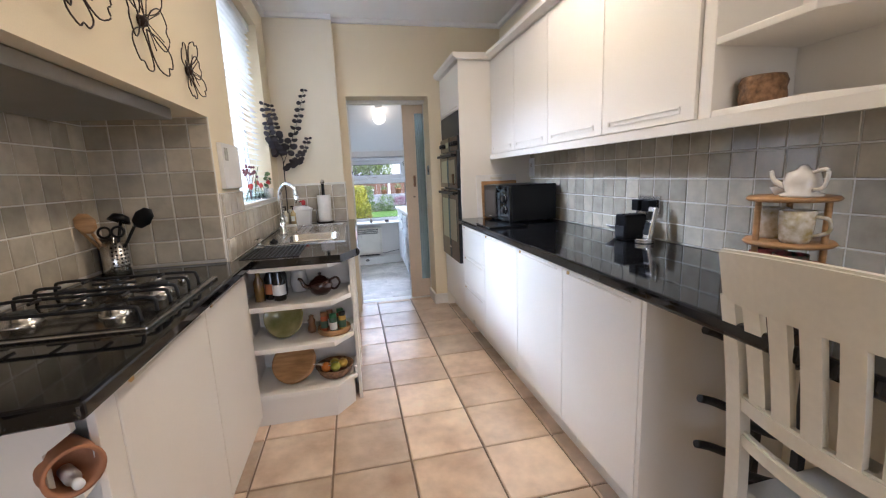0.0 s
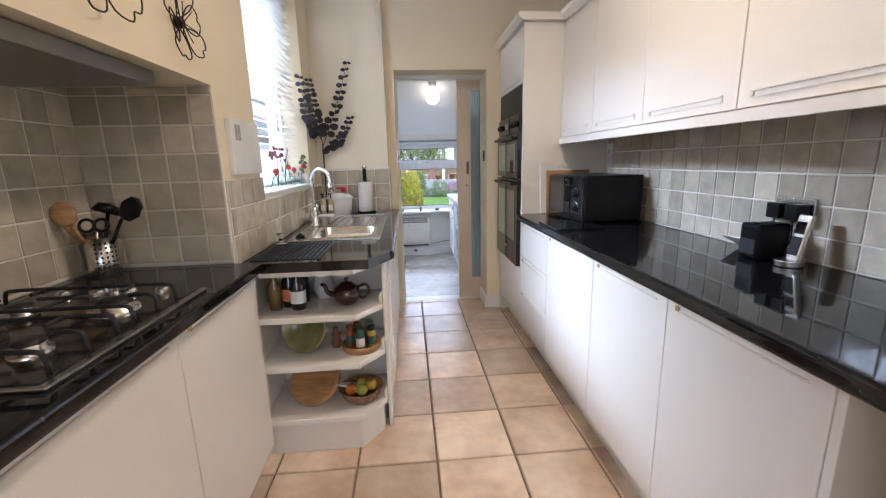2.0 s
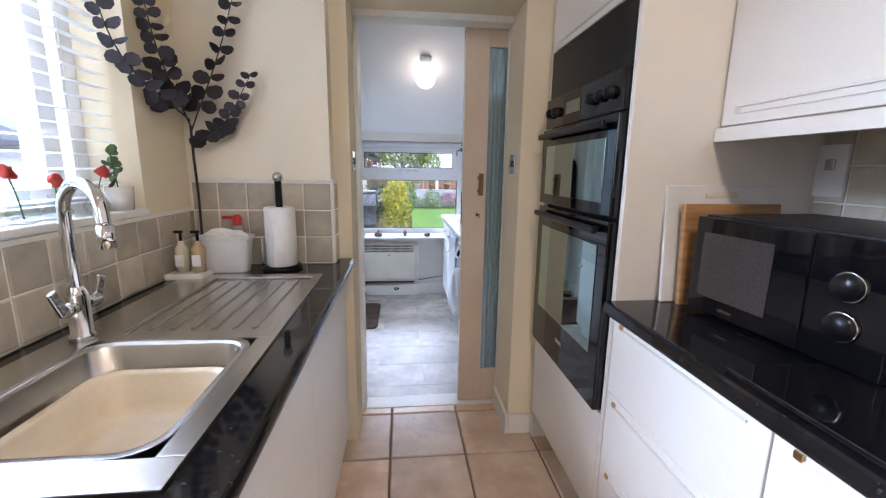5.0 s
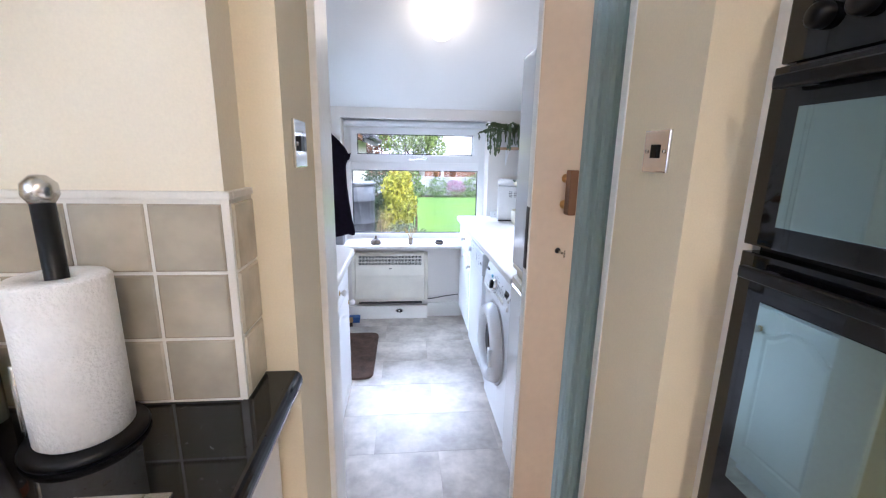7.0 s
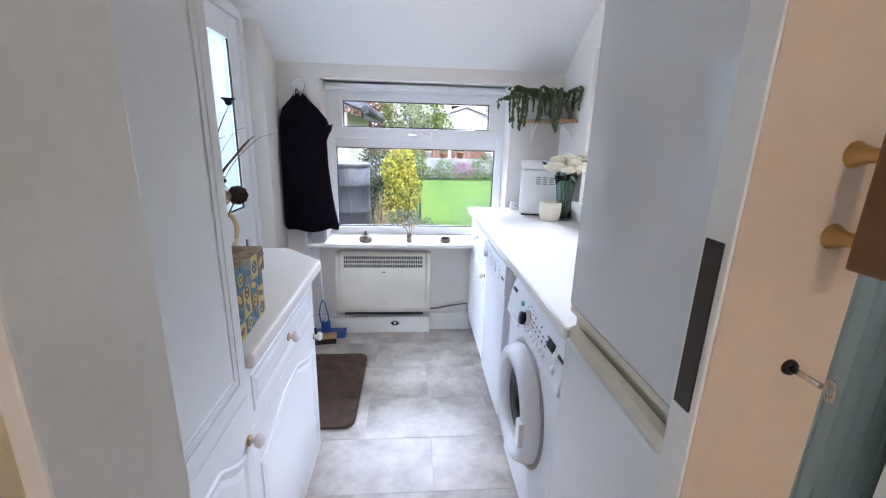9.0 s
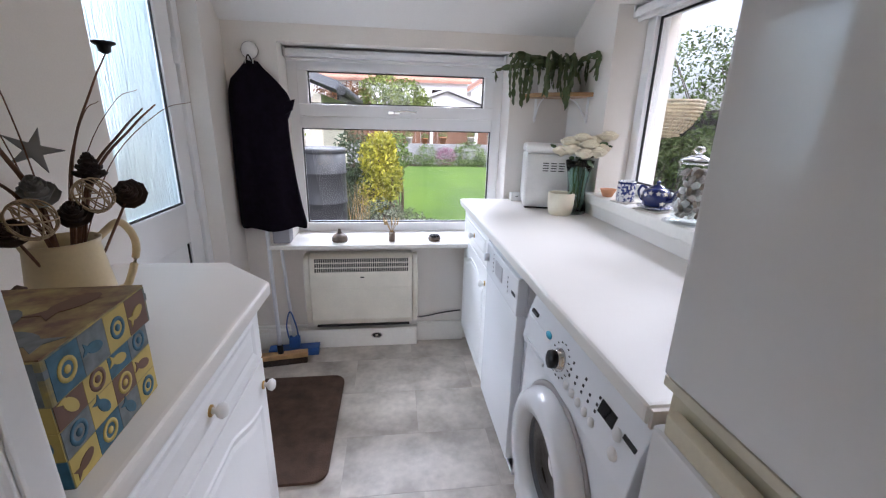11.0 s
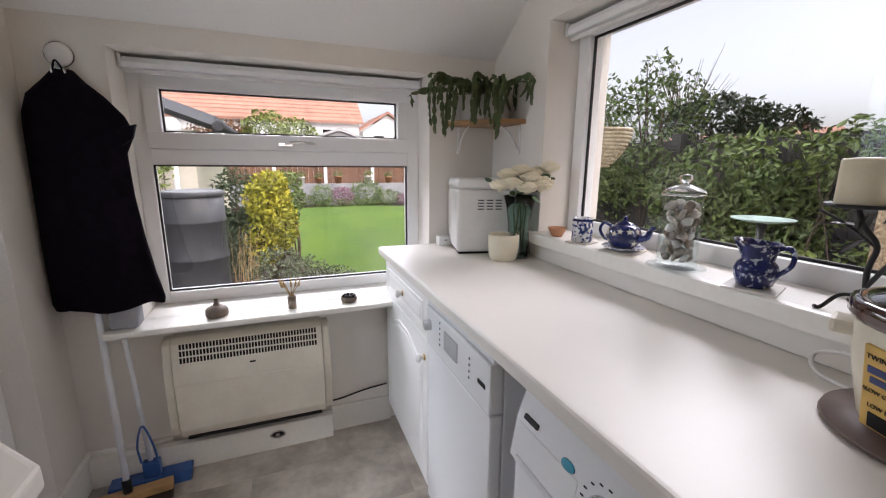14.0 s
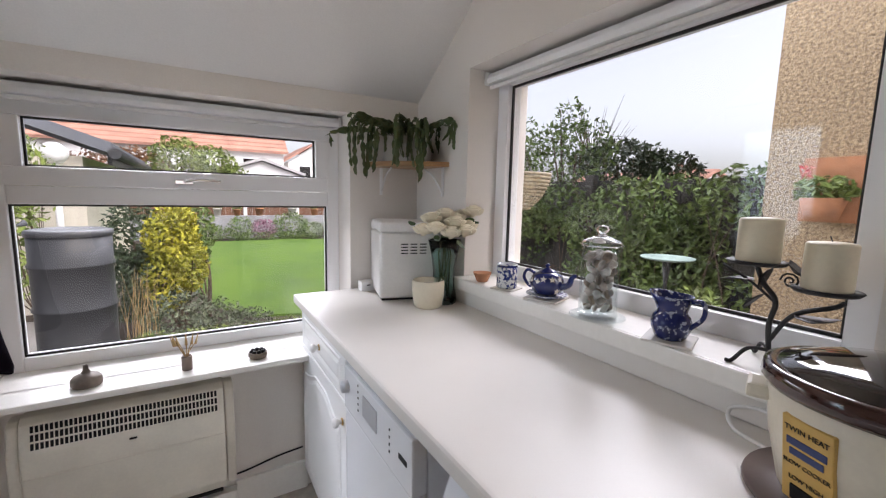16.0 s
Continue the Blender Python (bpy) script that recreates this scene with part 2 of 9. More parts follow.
def lathe(profile, n=28, at=(0, 0, 0), smooth=True):
    """A turned shape from (radius, height) pairs."""
    bm = bmesh.new()
    rings = []
    for r, z in profile:
        if r < 1e-5:
            rings.append([bm.verts.new((at[0], at[1], at[2] + z))])
        else:
            rings.append([bm.verts.new((at[0] + r * math.cos(2 * math.pi * i / n), at[1] + r * math.sin(2 * math.pi * i / n), at[2] + z)) for i in range(n)])
    for a, b in zip(rings, rings[1:]):
        for i in range(n):
            j = (i + 1) % n
            if len(a) == 1 and len(b) == 1:
                continue
            if len(a) == 1:
                bm.faces.new((a[0], b[j], b[i]))
            elif len(b) == 1:
                bm.faces.new((a[i], a[j], b[0]))
            else:
                bm.faces.new((a[i], a[j], b[j], b[i]))
    bmesh.ops.recalc_face_normals(bm, faces=bm.faces[:])
    for f in bm.faces:
        f.smooth = smooth
    return bm


def tube(pts, r, n=8, close=False, r_end=None):
    """A round rod along a line of points."""
    bm = bmesh.new()
    pts = [Vector(p) for p in pts]
    rings = []
    up = Vector((0.13, 0.27, 0.95)).normalized()
    k = len(pts)
    for i, p in enumerate(pts):
        a, b = (pts[(i - 1) % k], pts[(i + 1) % k]) if close else (pts[max(i - 1, 0)], pts[min(i + 1, k - 1)])
        d = (b - a).normalized()
        s = d.cross(up)
        if s.length < 0.05:
            s = d.cross(Vector((1, 0, 0)))
        s.normalize()
        u = s.cross(d).normalized()
        rr = r if r_end is None else r + (r_end - r) * i / (k - 1)
        rings.append([bm.verts.new(p + (s * math.cos(2 * math.pi * j / n) + u * math.sin(2 * math.pi * j / n)) * rr) for j in range(n)])
    pairs = list(zip(rings, rings[1:])) + ([(rings[-1], rings[0])] if close else [])
    for a, b in pairs:
        for j in range(n):
            bm.faces.new((a[j], a[(j + 1) % n], b[(j + 1) % n], b[j]))
    if not close:
        bm.faces.new(rings[0][::-1])
        bm.faces.new(rings[-1])
    bmesh.ops.recalc_face_normals(bm, faces=bm.faces[:])
    for f in bm.faces:
        f.smooth = len(f.verts) == 4
    return bm


def arc(points, steps=6):
    """A smooth line through a few points."""
    p = [Vector(q) for q in points]
    p = [p[0] * 2 - p[1]] + p + [p[-1] * 2 - p[-2]]
    out = []
    for i in range(1, len(p) - 2):
        for s in range(steps):
            t = s / steps
            out.append(0.5 * (2 * p[i] + (p[i + 1] - p[i - 1]) * t + (2 * p[i - 1] - 5 * p[i] + 4 * p[i + 1] - p[i + 2]) * t * t + (3 * p[i] - p[i - 1] - 3 * p[i + 1] + p[i + 2]) * t ** 3))
    out.append(p[-2])
    return out


def join(*bms):
    """Several meshes as one."""
    out = bmesh.new()
    for b in bms:
        me = bpy.data.meshes.new("tmp")
        b.to_mesh(me)
        b.free()
        out.from_mesh(me)
        bpy.data.meshes.remove(me)
    return out


def moved(bm, m):
    bmesh.ops.transform(bm, matrix=m, verts=bm.verts[:])
    return bm


def mesh_of(name, bm, material):
    me = bpy.data.meshes.new(name)
    bm.to_mesh(me)
    bm.free()
    me.materials.append(material)
    return me


def part(name, bm, material, parent, label=""):
    ob = new(name, mesh_of(name, bm, material))
    ob.parent = parent
    ob.matrix_parent_inverse = parent.matrix_world.inverted() if parent.type != "EMPTY" else Matrix.Translation(-parent.location)
    return tagged(ob, label)


def pierced(u0, u1, v0, v1, hu0, hu1, hv0, hv1, w0, w1, axis):
    """A wall slab with one rectangular opening through it; axis is the one across the slab."""
    bm = bmesh.new()
    def at(u, v, w):
        return bm.verts.new((w, u, v) if axis == "x" else (u, w, v))
    sides = []
    for w in (w0, w1):
        sides.append([[at(u, v, w) for u, v in ((a0, b0), (a1, b0), (a1, b1), (a0, b1))] for a0, a1, b0, b1 in ((u0, u1, v0, v1), (hu0, hu1, hv0, hv1))])
    for i in range(4):
        j = (i + 1) % 4
        for outer, inner in sides:
            bm.faces.new((outer[i], outer[j], inner[j], inner[i]))
        for k in (0, 1):
            bm.faces.new((sides[0][k][i], sides[0][k][j], sides[1][k][j], sides[1][k][i]))
    bmesh.ops.recalc_face_normals(bm, faces=bm.faces[:])
    return bm


def thing(name, at, label, category, group=""):
    ob = new(name)
    ob.location = at
    ob.empty_display_size = 0.05
    return tagged(ob, label, category, group)


def solid(name, bm, material, label, category, group="", kind=""):
    return tagged(new(name, mesh_of(name, bm, material)), label, category, group, kind)


def setting(name, bm, material, label, category):
    return solid(name, bm, material, label, category, kind="structure")


# ---- structure: kitchen ----
KW, KE, KN, KS = -0.15, 1.89, 4.435, -2.0
KH = 2.59
UF = -0.115
setting("floor", cube(-1.0, 2.0, KS - 0.2, 4.80, -0.25, -0.012), M_FGROUT, "kitchen floor bed with brown grout between tiles", "floor")
ceiling_k = setting("ceiling", cube(-1.0, 2.1, KS - 0.2, KN + 0.1, KH, KH + 0.15), M_CEIL, "flat white painted kitchen ceiling", "ceiling")
# side wall with window opening and hob recess
WY0, WY1, WZ0, WZ1 = 3.05, 4.06, 1.12, 2.40
RY0, RY1, RZ = 0.3, 2.66, 1.555
RX = -0.640
bm = join(cube(-0.40, KW, RY1, WY0, -0.1, KH), cube(-0.40, KW, WY0, WY1, -0.1, WZ0), cube(-0.40, KW, WY0, WY1, WZ1, KH),
          cube(-0.40, KW, WY1, KN + 0.1, -0.1, KH), cube(-0.40, KW, RY0, RY1, RZ, KH), cube(-0.40, KW, KS, RY0, -0.1, KH))
setting("wall_west", bm, M_CREAM, "cream painted kitchen wall with a window and hob recess", "wall")
bm = join(cube(-0.86, RX - 0.009, RY0 - 0.1, RY1 + 0.1, -0.1, RZ + 0.14), cube(RX - 0.009, -0.40, RY1, RY1 + 0.1, -0.1, RZ + 0.14),
          cube(RX - 0.009, -0.40, RY0 - 0.1, RY0, -0.1, RZ + 0.14), cube(RX - 0.009, -0.40, RY0, RY1, RZ, RZ + 0.14))
setting("wall_recess", bm, M_CREAM_PALE, "painted lining of the hob recess", "wall")
setting("wall_east", cube(KE, KE + 0.2, KS, KN + 0.35, -0.1, KH), M_CREAM_PALE, "cream painted kitchen wall behind the worktop", "wall")
# end wall with the doorway, and the shallow pier beside it
DX0, DX1, DZ = 0.460, 1.190, 1.967
bm = join(cube(-0.40, DX0, KN, 4.81, -0.25, KH), cube(DX1, KE, KN, 4.718, -0.25, KH), cube(DX1 + 0.62, KE, 4.718, 4.81, -0.25, KH), cube(DX1, DX1 + 0.62, 4.772, 4.81, -0.25, KH), cube(DX0, DX1, KN, 4.81, DZ, KH))
setting("wall_north", bm, M_CREAM, "warm cream painted wall around the doorway", "wall")
setting("pier", cube(KW, 0.391, 4.352, KN, 0.0, KH), M_CREAM_PALE, "shallow pale cream painted wall pier", "wall")
bm = join(cube(-1.0, -0.2, KS - 0.2, KS, -0.1, KH), cube(1.5, 2.1, KS - 0.2, KS, -0.1, KH), cube(-0.2, 1.5, KS - 0.2, KS, -0.1, 0.9), cube(-0.2, 1.5, KS - 0.2, KS, 2.2, KH))
setting("wall_south", bm, M_CREAM_PALE, "plain cream end wall with a window opening", "wall")
bm = join(cube(KW, 0.391, 4.322, 4.352, KH - 0.035, KH), cube(0.391, KE, 4.405, KN, KH - 0.035, KH), cube(1.86, KE, KS, 4.405, KH - 0.035, KH), cube(KW, KW + 0.03, KS, 4.322, KH - 0.035, KH))
setting("coving", bm, M_CEIL, "slim white plaster coving along the ceiling", "trim")
bm = join(cube(DX1, DX1 + 0.13, KN - 0.018, KN, 0.0, 0.10, 0.004), cube(DX1 - 0.018, DX1, KN - 0.018, 4.70, 0.0, 0.10, 0.004))
setting("baseboard", bm, M_GLOSS, "cream gloss skirting board beside the doorway", "skirting")
# doorway: threshold, jamb post, sliding door
setting("threshold", cube(DX0 + 0.017, DX1, 4.70, 4.815, UF, -0.002, 0.004), M_GLOSS, "white painted threshold step", "threshold")
setting("door_jamb", join(cube(DX0 - 0.001, DX0 + 0.016, 4.665, 4.812, -0.005, DZ - 0.03, 0.003), cube(DX0, DX1, 4.63, 4.72, DZ - 0.03, DZ, 0.003)), M_GLOSS, "white gloss painted door jamb", "door frame")
setting("door_stop_bead", cube(DX1 - 0.003, DX1 + 0.004, 4.692, 4.7215, 0.0, DZ - 0.031, 0.001), M_GLOSS, "white gloss bead at the edge of the door pocket", "trim")
LX0, LX1, LY0, LY1 = 0.985, 1.775, 4.727, 4.762
door = thing("sliding_door", (1.3, 4.745, 0.0), "beige painted sliding door with reeded glass, half open", "door")
GX0 = LX0 + 0.118
part("stile", cube(LX0, GX0, LY0, LY1, 0.004, 2.0, 0.002), M_DOORPAINT, door)
part("stile", cube(LX1 - 0.1, LX1, LY0, LY1, 0.004, 2.0, 0.002), M_DOORPAINT, door)
part("bottom_rail", cube(GX0, LX1 - 0.1, LY0, LY1, 0.004, 0.19, 0.002), M_DOORPAINT, door)
part("top_rail", cube(GX0, LX1 - 0.1, LY0, LY1, 1.86, 2.0, 0.002), M_DOORPAINT, door)
REED = glass_mat("reeded_glass", (0.70, 0.79, 0.81), 0.08, 0.35, (0.70, 0.79, 0.81))
bm = bmesh.new()
prev = None
for i in range(115):
    x = GX0 + i * 0.005
    d = 0.0022 * math.sin(i * math.pi / 2)
    ring = [bm.verts.new((x, LY0 + 0.016 + s * 0.003 + (d if s < 0 else 0), z)) for s, z in ((-1, 0.19), (1, 0.19), (1, 1.86), (-1, 1.86))]
    if prev:
        for a in range(4):
            bm.faces.new((prev[a], prev[(a + 1) % 4], ring[(a + 1) % 4], ring[a]))
    prev = ring
bmesh.ops.recalc_face_normals(bm, faces=bm.faces[:])
pane = part("glass_panel", bm, REED, door, "pale blue-green reeded glass")
pane.visible_shadow = False
hd = part("pull_handle", cube(1.060, 1.080, LY0 - 0.052, LY0 - 0.022, 1.152, 1.262, 0.003), M_DARKWOOD, door, "varnished wooden pull handle")
M_BRASS = mat("aged_brass", (0.55, 0.36, 0.14), 0.28, 1.0, bump=0.02)
for z in (1.174, 1.240):
    part("handle_post", moved(lathe([(0.011, 0), (0.008, 0.006), (0.006, 0.012), (0.006, 0.024)], 14), pose(1.068, LY0, z, 90, 0, 0)), M_BRASS, hd)
part("edge_lipping", cube(LX0 - 0.003, LX0 - 0.0002, LY0 + 0.001, LY1 - 0.001, 0.006, 1.998), M_GLOSS, door, "white painted leading edge")
part("latch_plate", cube(LX0 - 0.005, LX0 - 0.002, LY0 + 0.008, LY1 - 0.006, 1.00, 1.165), mat("dark_bronze_latch", (0.06, 0.045, 0.035), 0.4, 0.7), door)
part("key", join(tube([(1.062, LY0, 1.052), (1.062, LY0 - 0.03, 1.052)], 0.003), moved(lathe([(0.010, -0.001), (0.010, 0.001), (0.006, 0.001), (0.006, -0.001), (0.010, -0.001)], 14), pose(1.067, LY0 - 0.034, 1.050, 90, 0, 60))), M_STEEL, door)
part("key_escutcheon", moved(lathe([(0, 0), (0.008, 0), (0.007, 0.003), (0, 0.003)], 14), pose(1.062, LY0, 1.052, 90, 0, 0)), M_BLACK, door)


def switch(name, x, y, z, side):
    s = thing(name, (x, y, z), "polished chrome light switch with black rocker", "switch", "chrome switches")
    part("plate", cube(x, x + side * 0.006, y - 0.043, y + 0.043, z - 0.043, z + 0.043, 0.0015), M_CHROME, s)
    for d in ((0.0,) if side < 0 else (-0.0115, 0.0115)):
        part("rocker", cube(x + side * 0.004, x + side * 0.011, y + d - 0.0105, y + d + 0.0105, z - 0.014, z + 0.014, 0.001), M_BLACK, s)
    for d in (-0.030, 0.030):
        part("screw", moved(lathe([(0.004, 0), (0.004, 0.002), (0, 0.0025)], 10), pose(x + side * 0.006, y + d, z, 0, 90 * side, 0)), M_STEEL, s)


switch("light_switch", DX1, 4.545, 1.307, -1)
switch("light_switch", DX0, 4.53, 1.308, 1)

# ---- structure: utility room ----
UW, UE, UN = -0.10, 1.70, 7.17
SLOPE = 0.69
CZ = 1.655


def ceil_z(y):
    return min(CZ + SLOPE * (UN - y), 2.62)


setting("floor_utility", cube(-0.4, 2.0, 4.815, 7.5, UF - 0.12, UF), M_VINYL, "grey stone-effect vinyl floor of the utility room", "floor")
yb = UN - (2.62 - CZ) / SLOPE
bm = prism([(UN + 0.06, ceil_z(UN) - 0.04), (yb, 2.62), (4.81, 2.62), (4.81, 2.75), (yb - 0.05, 2.75), (UN + 0.06, ceil_z(UN) + 0.12)], -0.4, 2.0, axis="x")
setting("ceiling_utility", bm, M_CEIL, "sloping white lean-to ceiling of the utility room", "ceiling")
# wall with the garden window
GX, GX2, GZ0, GZ1 = 0.155, 1.363, 0.545, 1.575
bm = pierced(-0.4, 2.0, UF, 1.72, GX, GX2, GZ0, GZ1, UN, 7.50, "y")
setting("wall_garden", bm, M_UTIL, "warm white painted wall with the garden window", "wall")
# wall with the wide side window
SY0, SY1, SZ0, SZ1 = 5.55, 6.74, 0.885, 1.715
bm = pierced(4.81, UN, UF, 2.7, SY0, SY1, SZ0, SZ1, UE, 2.0, "x")
setting("wall_side", bm, M_UTIL, "warm white painted wall with the wide side window", "wall")
# wall with the outside door
OY0, OY1, OZ1 = 6.19, 6.93, 1.86
bm = join(cube(-0.4, UW, 4.81, OY0, UF, 2.7), cube(-0.4, UW, OY1, UN, UF, 2.7), cube(-0.4, UW, OY0, OY1, OZ1, 2.7))
setting("wall_door", bm, M_UTIL, "warm white painted wall beside the outside door", "wall")

# ---- kitchen: fitted units on the worktop side ----
FX = 1.296


def base_door(name, y0, y1, z0, z1, parent, chip_y=None):
    d = part(name, cube(FX, FX + 0.019, y0 + 0.002, y1 - 0.002, z0, z1, 0.003), M_CAB, parent)
    # finger-pull groove along the top edge and small brass stop
    part("finger_pull", cube(FX - 0.004, FX + 0.002, y0 + 0.05, y1 - 0.05, z1 - 0.030, z1 - 0.024, 0.001), M_CABIN, d)
    if chip_y:
        part("door_stop", cube(FX - 0.006, FX + 0.001, chip_y - 0.008, chip_y + 0.008, z1 - 0.028, z1 - 0.014, 0.002), M_BRASS, d, "tiny brass stop")
    return d


for y0, y1 in ((1.636, 2.13), (2.13, 2.63), (2.63, 3.205)):
    c = thing("base_cabinet", (1.6, (y0 + y1) / 2, 0), "ivory handleless base cabinet under the black worktop", "cabinet", "base cabinets along the worktop")
    part("body", cube(FX + 0.021, KE - 0.002, y0 + 0.001, y1 - 0.001, 0.15, 0.868), M_CABIN, c)
    part("plinth", cube(FX + 0.075, FX + 0.090, y0 + 0.001, y1 - 0.001, 0.0, 0.149), M_CAB, c)
    base_door("door", y0, y1, 0.142, 0.862, c, y1 - 0.05)
    if y0 == 1.636:
        part("end_panel", cube(FX, KE - 0.002, 1.615, 1.635, 0.0, 0.868, 0.002), M_CAB, c)
c = thing("drawer_cabinet", (1.6, 3.44, 0), "ivory base cabinet with three drawers beside the oven housing", "cabinet", "base cabinets along the worktop")
part("body", cube(FX + 0.021, KE - 0.002, 3.206, 3.738, 0.15, 0.868), M_CABIN, c)
part("plinth", cube(FX + 0.075, FX + 0.090, 3.206, 3.738, 0.0, 0.149), M_CAB, c)
for z0, z1 in ((0.142, 0.38), (0.383, 0.62), (0.623, 0.862)):
    base_door("drawer", 3.205, 3.739, z0, z1, c, 3.69)
# end panel and open knee space
solid("worktop_support", cube(FX + 0.05, KE - 0.002, 0.35, 0.37, 0.0, 0.868, 0.002), M_CAB, "ivory panel under the worktop end", "panel")
bm = prism([(1.258, 0.34), (1.258, 3.739), (KE - 0.012, 3.739), (KE - 0.012, 0.34)], 0.869, 0.909, 0.012, 3)
solid("worktop", bm, M_BLACKTOP, "polished black stone-effect worktop with rounded front edge", "worktop")
# oven housing
t = thing("oven_housing", (1.6, 4.04, 0), "tall ivory oven housing cabinet with cornice", "cabinet")
part("side_panel", cube(FX, KE - 0.002, 3.742, 3.762, 0.142, 2.10, 0.002), M_CAB, t)
part("side_panel", cube(FX, KE - 0.002, 4.385, 4.403, 0.0, 2.10, 0.002), M_CAB, t)
part("filler", cube(FX + 0.012, FX + 0.03, 4.404, KN - 0.001, 0.0, 2.10), M_CAB, t)
part("back_panel", cube(KE - 0.02, KE - 0.004, 3.763, 4.384, 0.05, 2.10), M_CABIN, t)
part("top_board", cube(FX + 0.02, KE - 0.021, 3.763, 4.384, 2.08, 2.10), M_CABIN, t)
d = part("top_door", cube(FX, FX + 0.019, 3.764, 4.383, 1.750, 2.085, 0.003), M_CAB, t)
part("finger_pull", cube(FX - 0.005, FX + 0.002, 3.80, 4.33, 1.772, 1.780, 0.001), M_CABIN, d)
part("bottom_door", cube(FX, FX + 0.019, 3.764, 4.383, 0.142, 0.523, 0.003), M_CAB, t)
part("plinth", cube(FX + 0.075, FX + 0.090, 3.763, 4.384, 0.0, 0.149), M_CAB, t)
part("cornice", prism([(FX - 0.045, 2.145), (FX - 0.045, 2.12), (FX - 0.02, 2.101), (KE - 0.003, 2.101), (KE - 0.003, 2.145)], 3.70, KN - 0.002, axis="y"), M_CAB, t)
# double oven
o = thing("double_oven", (1.5, 4.07, 0.45), "black glass built-in double oven", "oven")
part("casing", cube(FX + 0.012, KE - 0.03, 3.766, 4.381, 0.53, 1.745), M_BLACK, o)
part("trim_panel", cube(FX - 0.002, FX + 0.012, 3.766, 4.381, 1.566, 1.745, 0.002), M_BLACK, o)
cp = part("control_panel", cube(FX - 0.016, FX + 0.012, 3.766, 4.381, 1.446, 1.561, 0.004), M_BLACKGLASS, o)
for y in (3.84, 3.90, 3.96, 4.26, 4.32):
    part("knob", moved(lathe([(0.019, 0), (0.018, 0.016), (0.012, 0.022), (0, 0.022)], 18), pose(FX - 0.016, y, 1.503, 0, -90, 0)), M_BLACK, cp)
part("display", cube(FX - 0.018, FX - 0.015, 4.05, 4.17, 1.482, 1.525), M_OVENGLASS, cp)
for z0, z1, w0, w1 in ((1.146, 1.441, 1.185, 1.375), (0.534, 1.134, 0.705, 1.055)):
    d = part("oven_door", cube(FX - 0.026, FX + 0.010, 3.768, 4.379, z0, z1, 0.004), M_BLACKGLASS, o)
    part("door_window", cube(FX - 0.0285, FX - 0.0255, 3.825, 4.32, w0, w1, 0.001), M_OVENGLASS, d)
    part("door_handle", join(cube(FX - 0.060, FX - 0.044, 3.80, 4.345, z1 - 0.040, z1 - 0.018, 0.006, 3), cube(FX - 0.05, FX - 0.024, 3.83, 3.85, z1 - 0.038, z1 - 0.022), cube(FX - 0.05, FX - 0.024, 4.295, 4.315, z1 - 0.038, z1 - 0.022)), M_BLACK, d)
part("badge", cube(FX - 0.028, FX - 0.0255, 4.04, 4.10, 0.625, 0.64), M_STEEL, o)

# wall cabinets
WX = 1.55
for y0, y1 in ((3.275, 3.738), (2.785, 3.275), (2.265, 2.785), (1.752, 2.265)):
    c = thing("wall_cabinet", (1.72, (y0 + y1) / 2, 1.4), "ivory wall cabinet with routed grip near the lower edge", "cabinet", "wall cabinets")
    part("body", cube(WX + 0.021, KE - 0.002, y0 + 0.001, y1 - 0.001, 1.40, 2.10), M_CABIN, c)
    d = part("door", cube(WX, WX + 0.019, y0 + 0.002, y1 - 0.002, 1.404, 2.096, 0.003), M_CAB, c)
    part("grip_rail", join(cube(WX - 0.007, WX + 0.002, y0 + 0.06, y1 - 0.055, 1.446, 1.453, 0.002), cube(WX - 0.0035, WX + 0.002, y0 + 0.06, y1 - 0.055, 1.430, 1.446, 0.001)), M_CAB, d)
    part("grip_end", cube(WX - 0.007, WX + 0.002, y1 - 0.066, y1 - 0.052, 1.432, 1.452, 0.002), M_CABIN, d)
c = thing("open_shelf_unit", (1.72, 1.55, 1.4), "ivory open-ended wall shelf unit", "shelf")
part("side_panel", cube(WX + 0.01, KE - 0.002, 1.70, 1.751, 1.40, 2.10, 0.003), M_CAB, c)
for z in (1.400, 1.612, 2.07):
    part("shelf", prism([(WX + 0.012, 1.699), (KE - 0.002, 1.699), (KE - 0.002, 1.20), (WX + 0.20, 1.20), (WX + 0.012, 1.42)], z, z + 0.022, 0.003), M_CAB, c)
part("back_board", cube(KE - 0.016, KE - 0.003, 1.20, 1.699, 1.423, 2.069), M_CAB, c)
solid("pelmet", prism([(WX - 0.012, 1.362), (WX - 0.012, 1.398), (WX + 0.06, 1.398), (WX + 0.06, 1.378), (WX + 0.012, 1.362)], 1.20, 3.739, axis="y"), M_CAB, "ivory light pelmet under the wall cabinets", "trim")
solid("cabinet_cornice", prism([(WX - 0.045, 2.145), (WX - 0.045, 2.12), (WX - 0.015, 2.101), (KE - 0.003, 2.101), (KE - 0.003, 2.145)], 1.19, 3.699, axis="y"), M_CAB, "ivory moulded cornice over the wall cabinets", "trim")
M_WICKER = mat("brown_wicker", (0.30, 0.16, 0.07), 0.6, scale=60, vary=0.3, bump=0.5, bump_scale=90)
solid("wicker_basket", lathe([(0, 0), (0.055, 0), (0.062, 0.025), (0.058, 0.05), (0.062, 0.068), (0.055, 0.086), (0.0, 0.088)], 24, (1.672, 1.632, 1.423)), M_WICKER, "small round brown wicker basket with lid on the shelf", "basket")

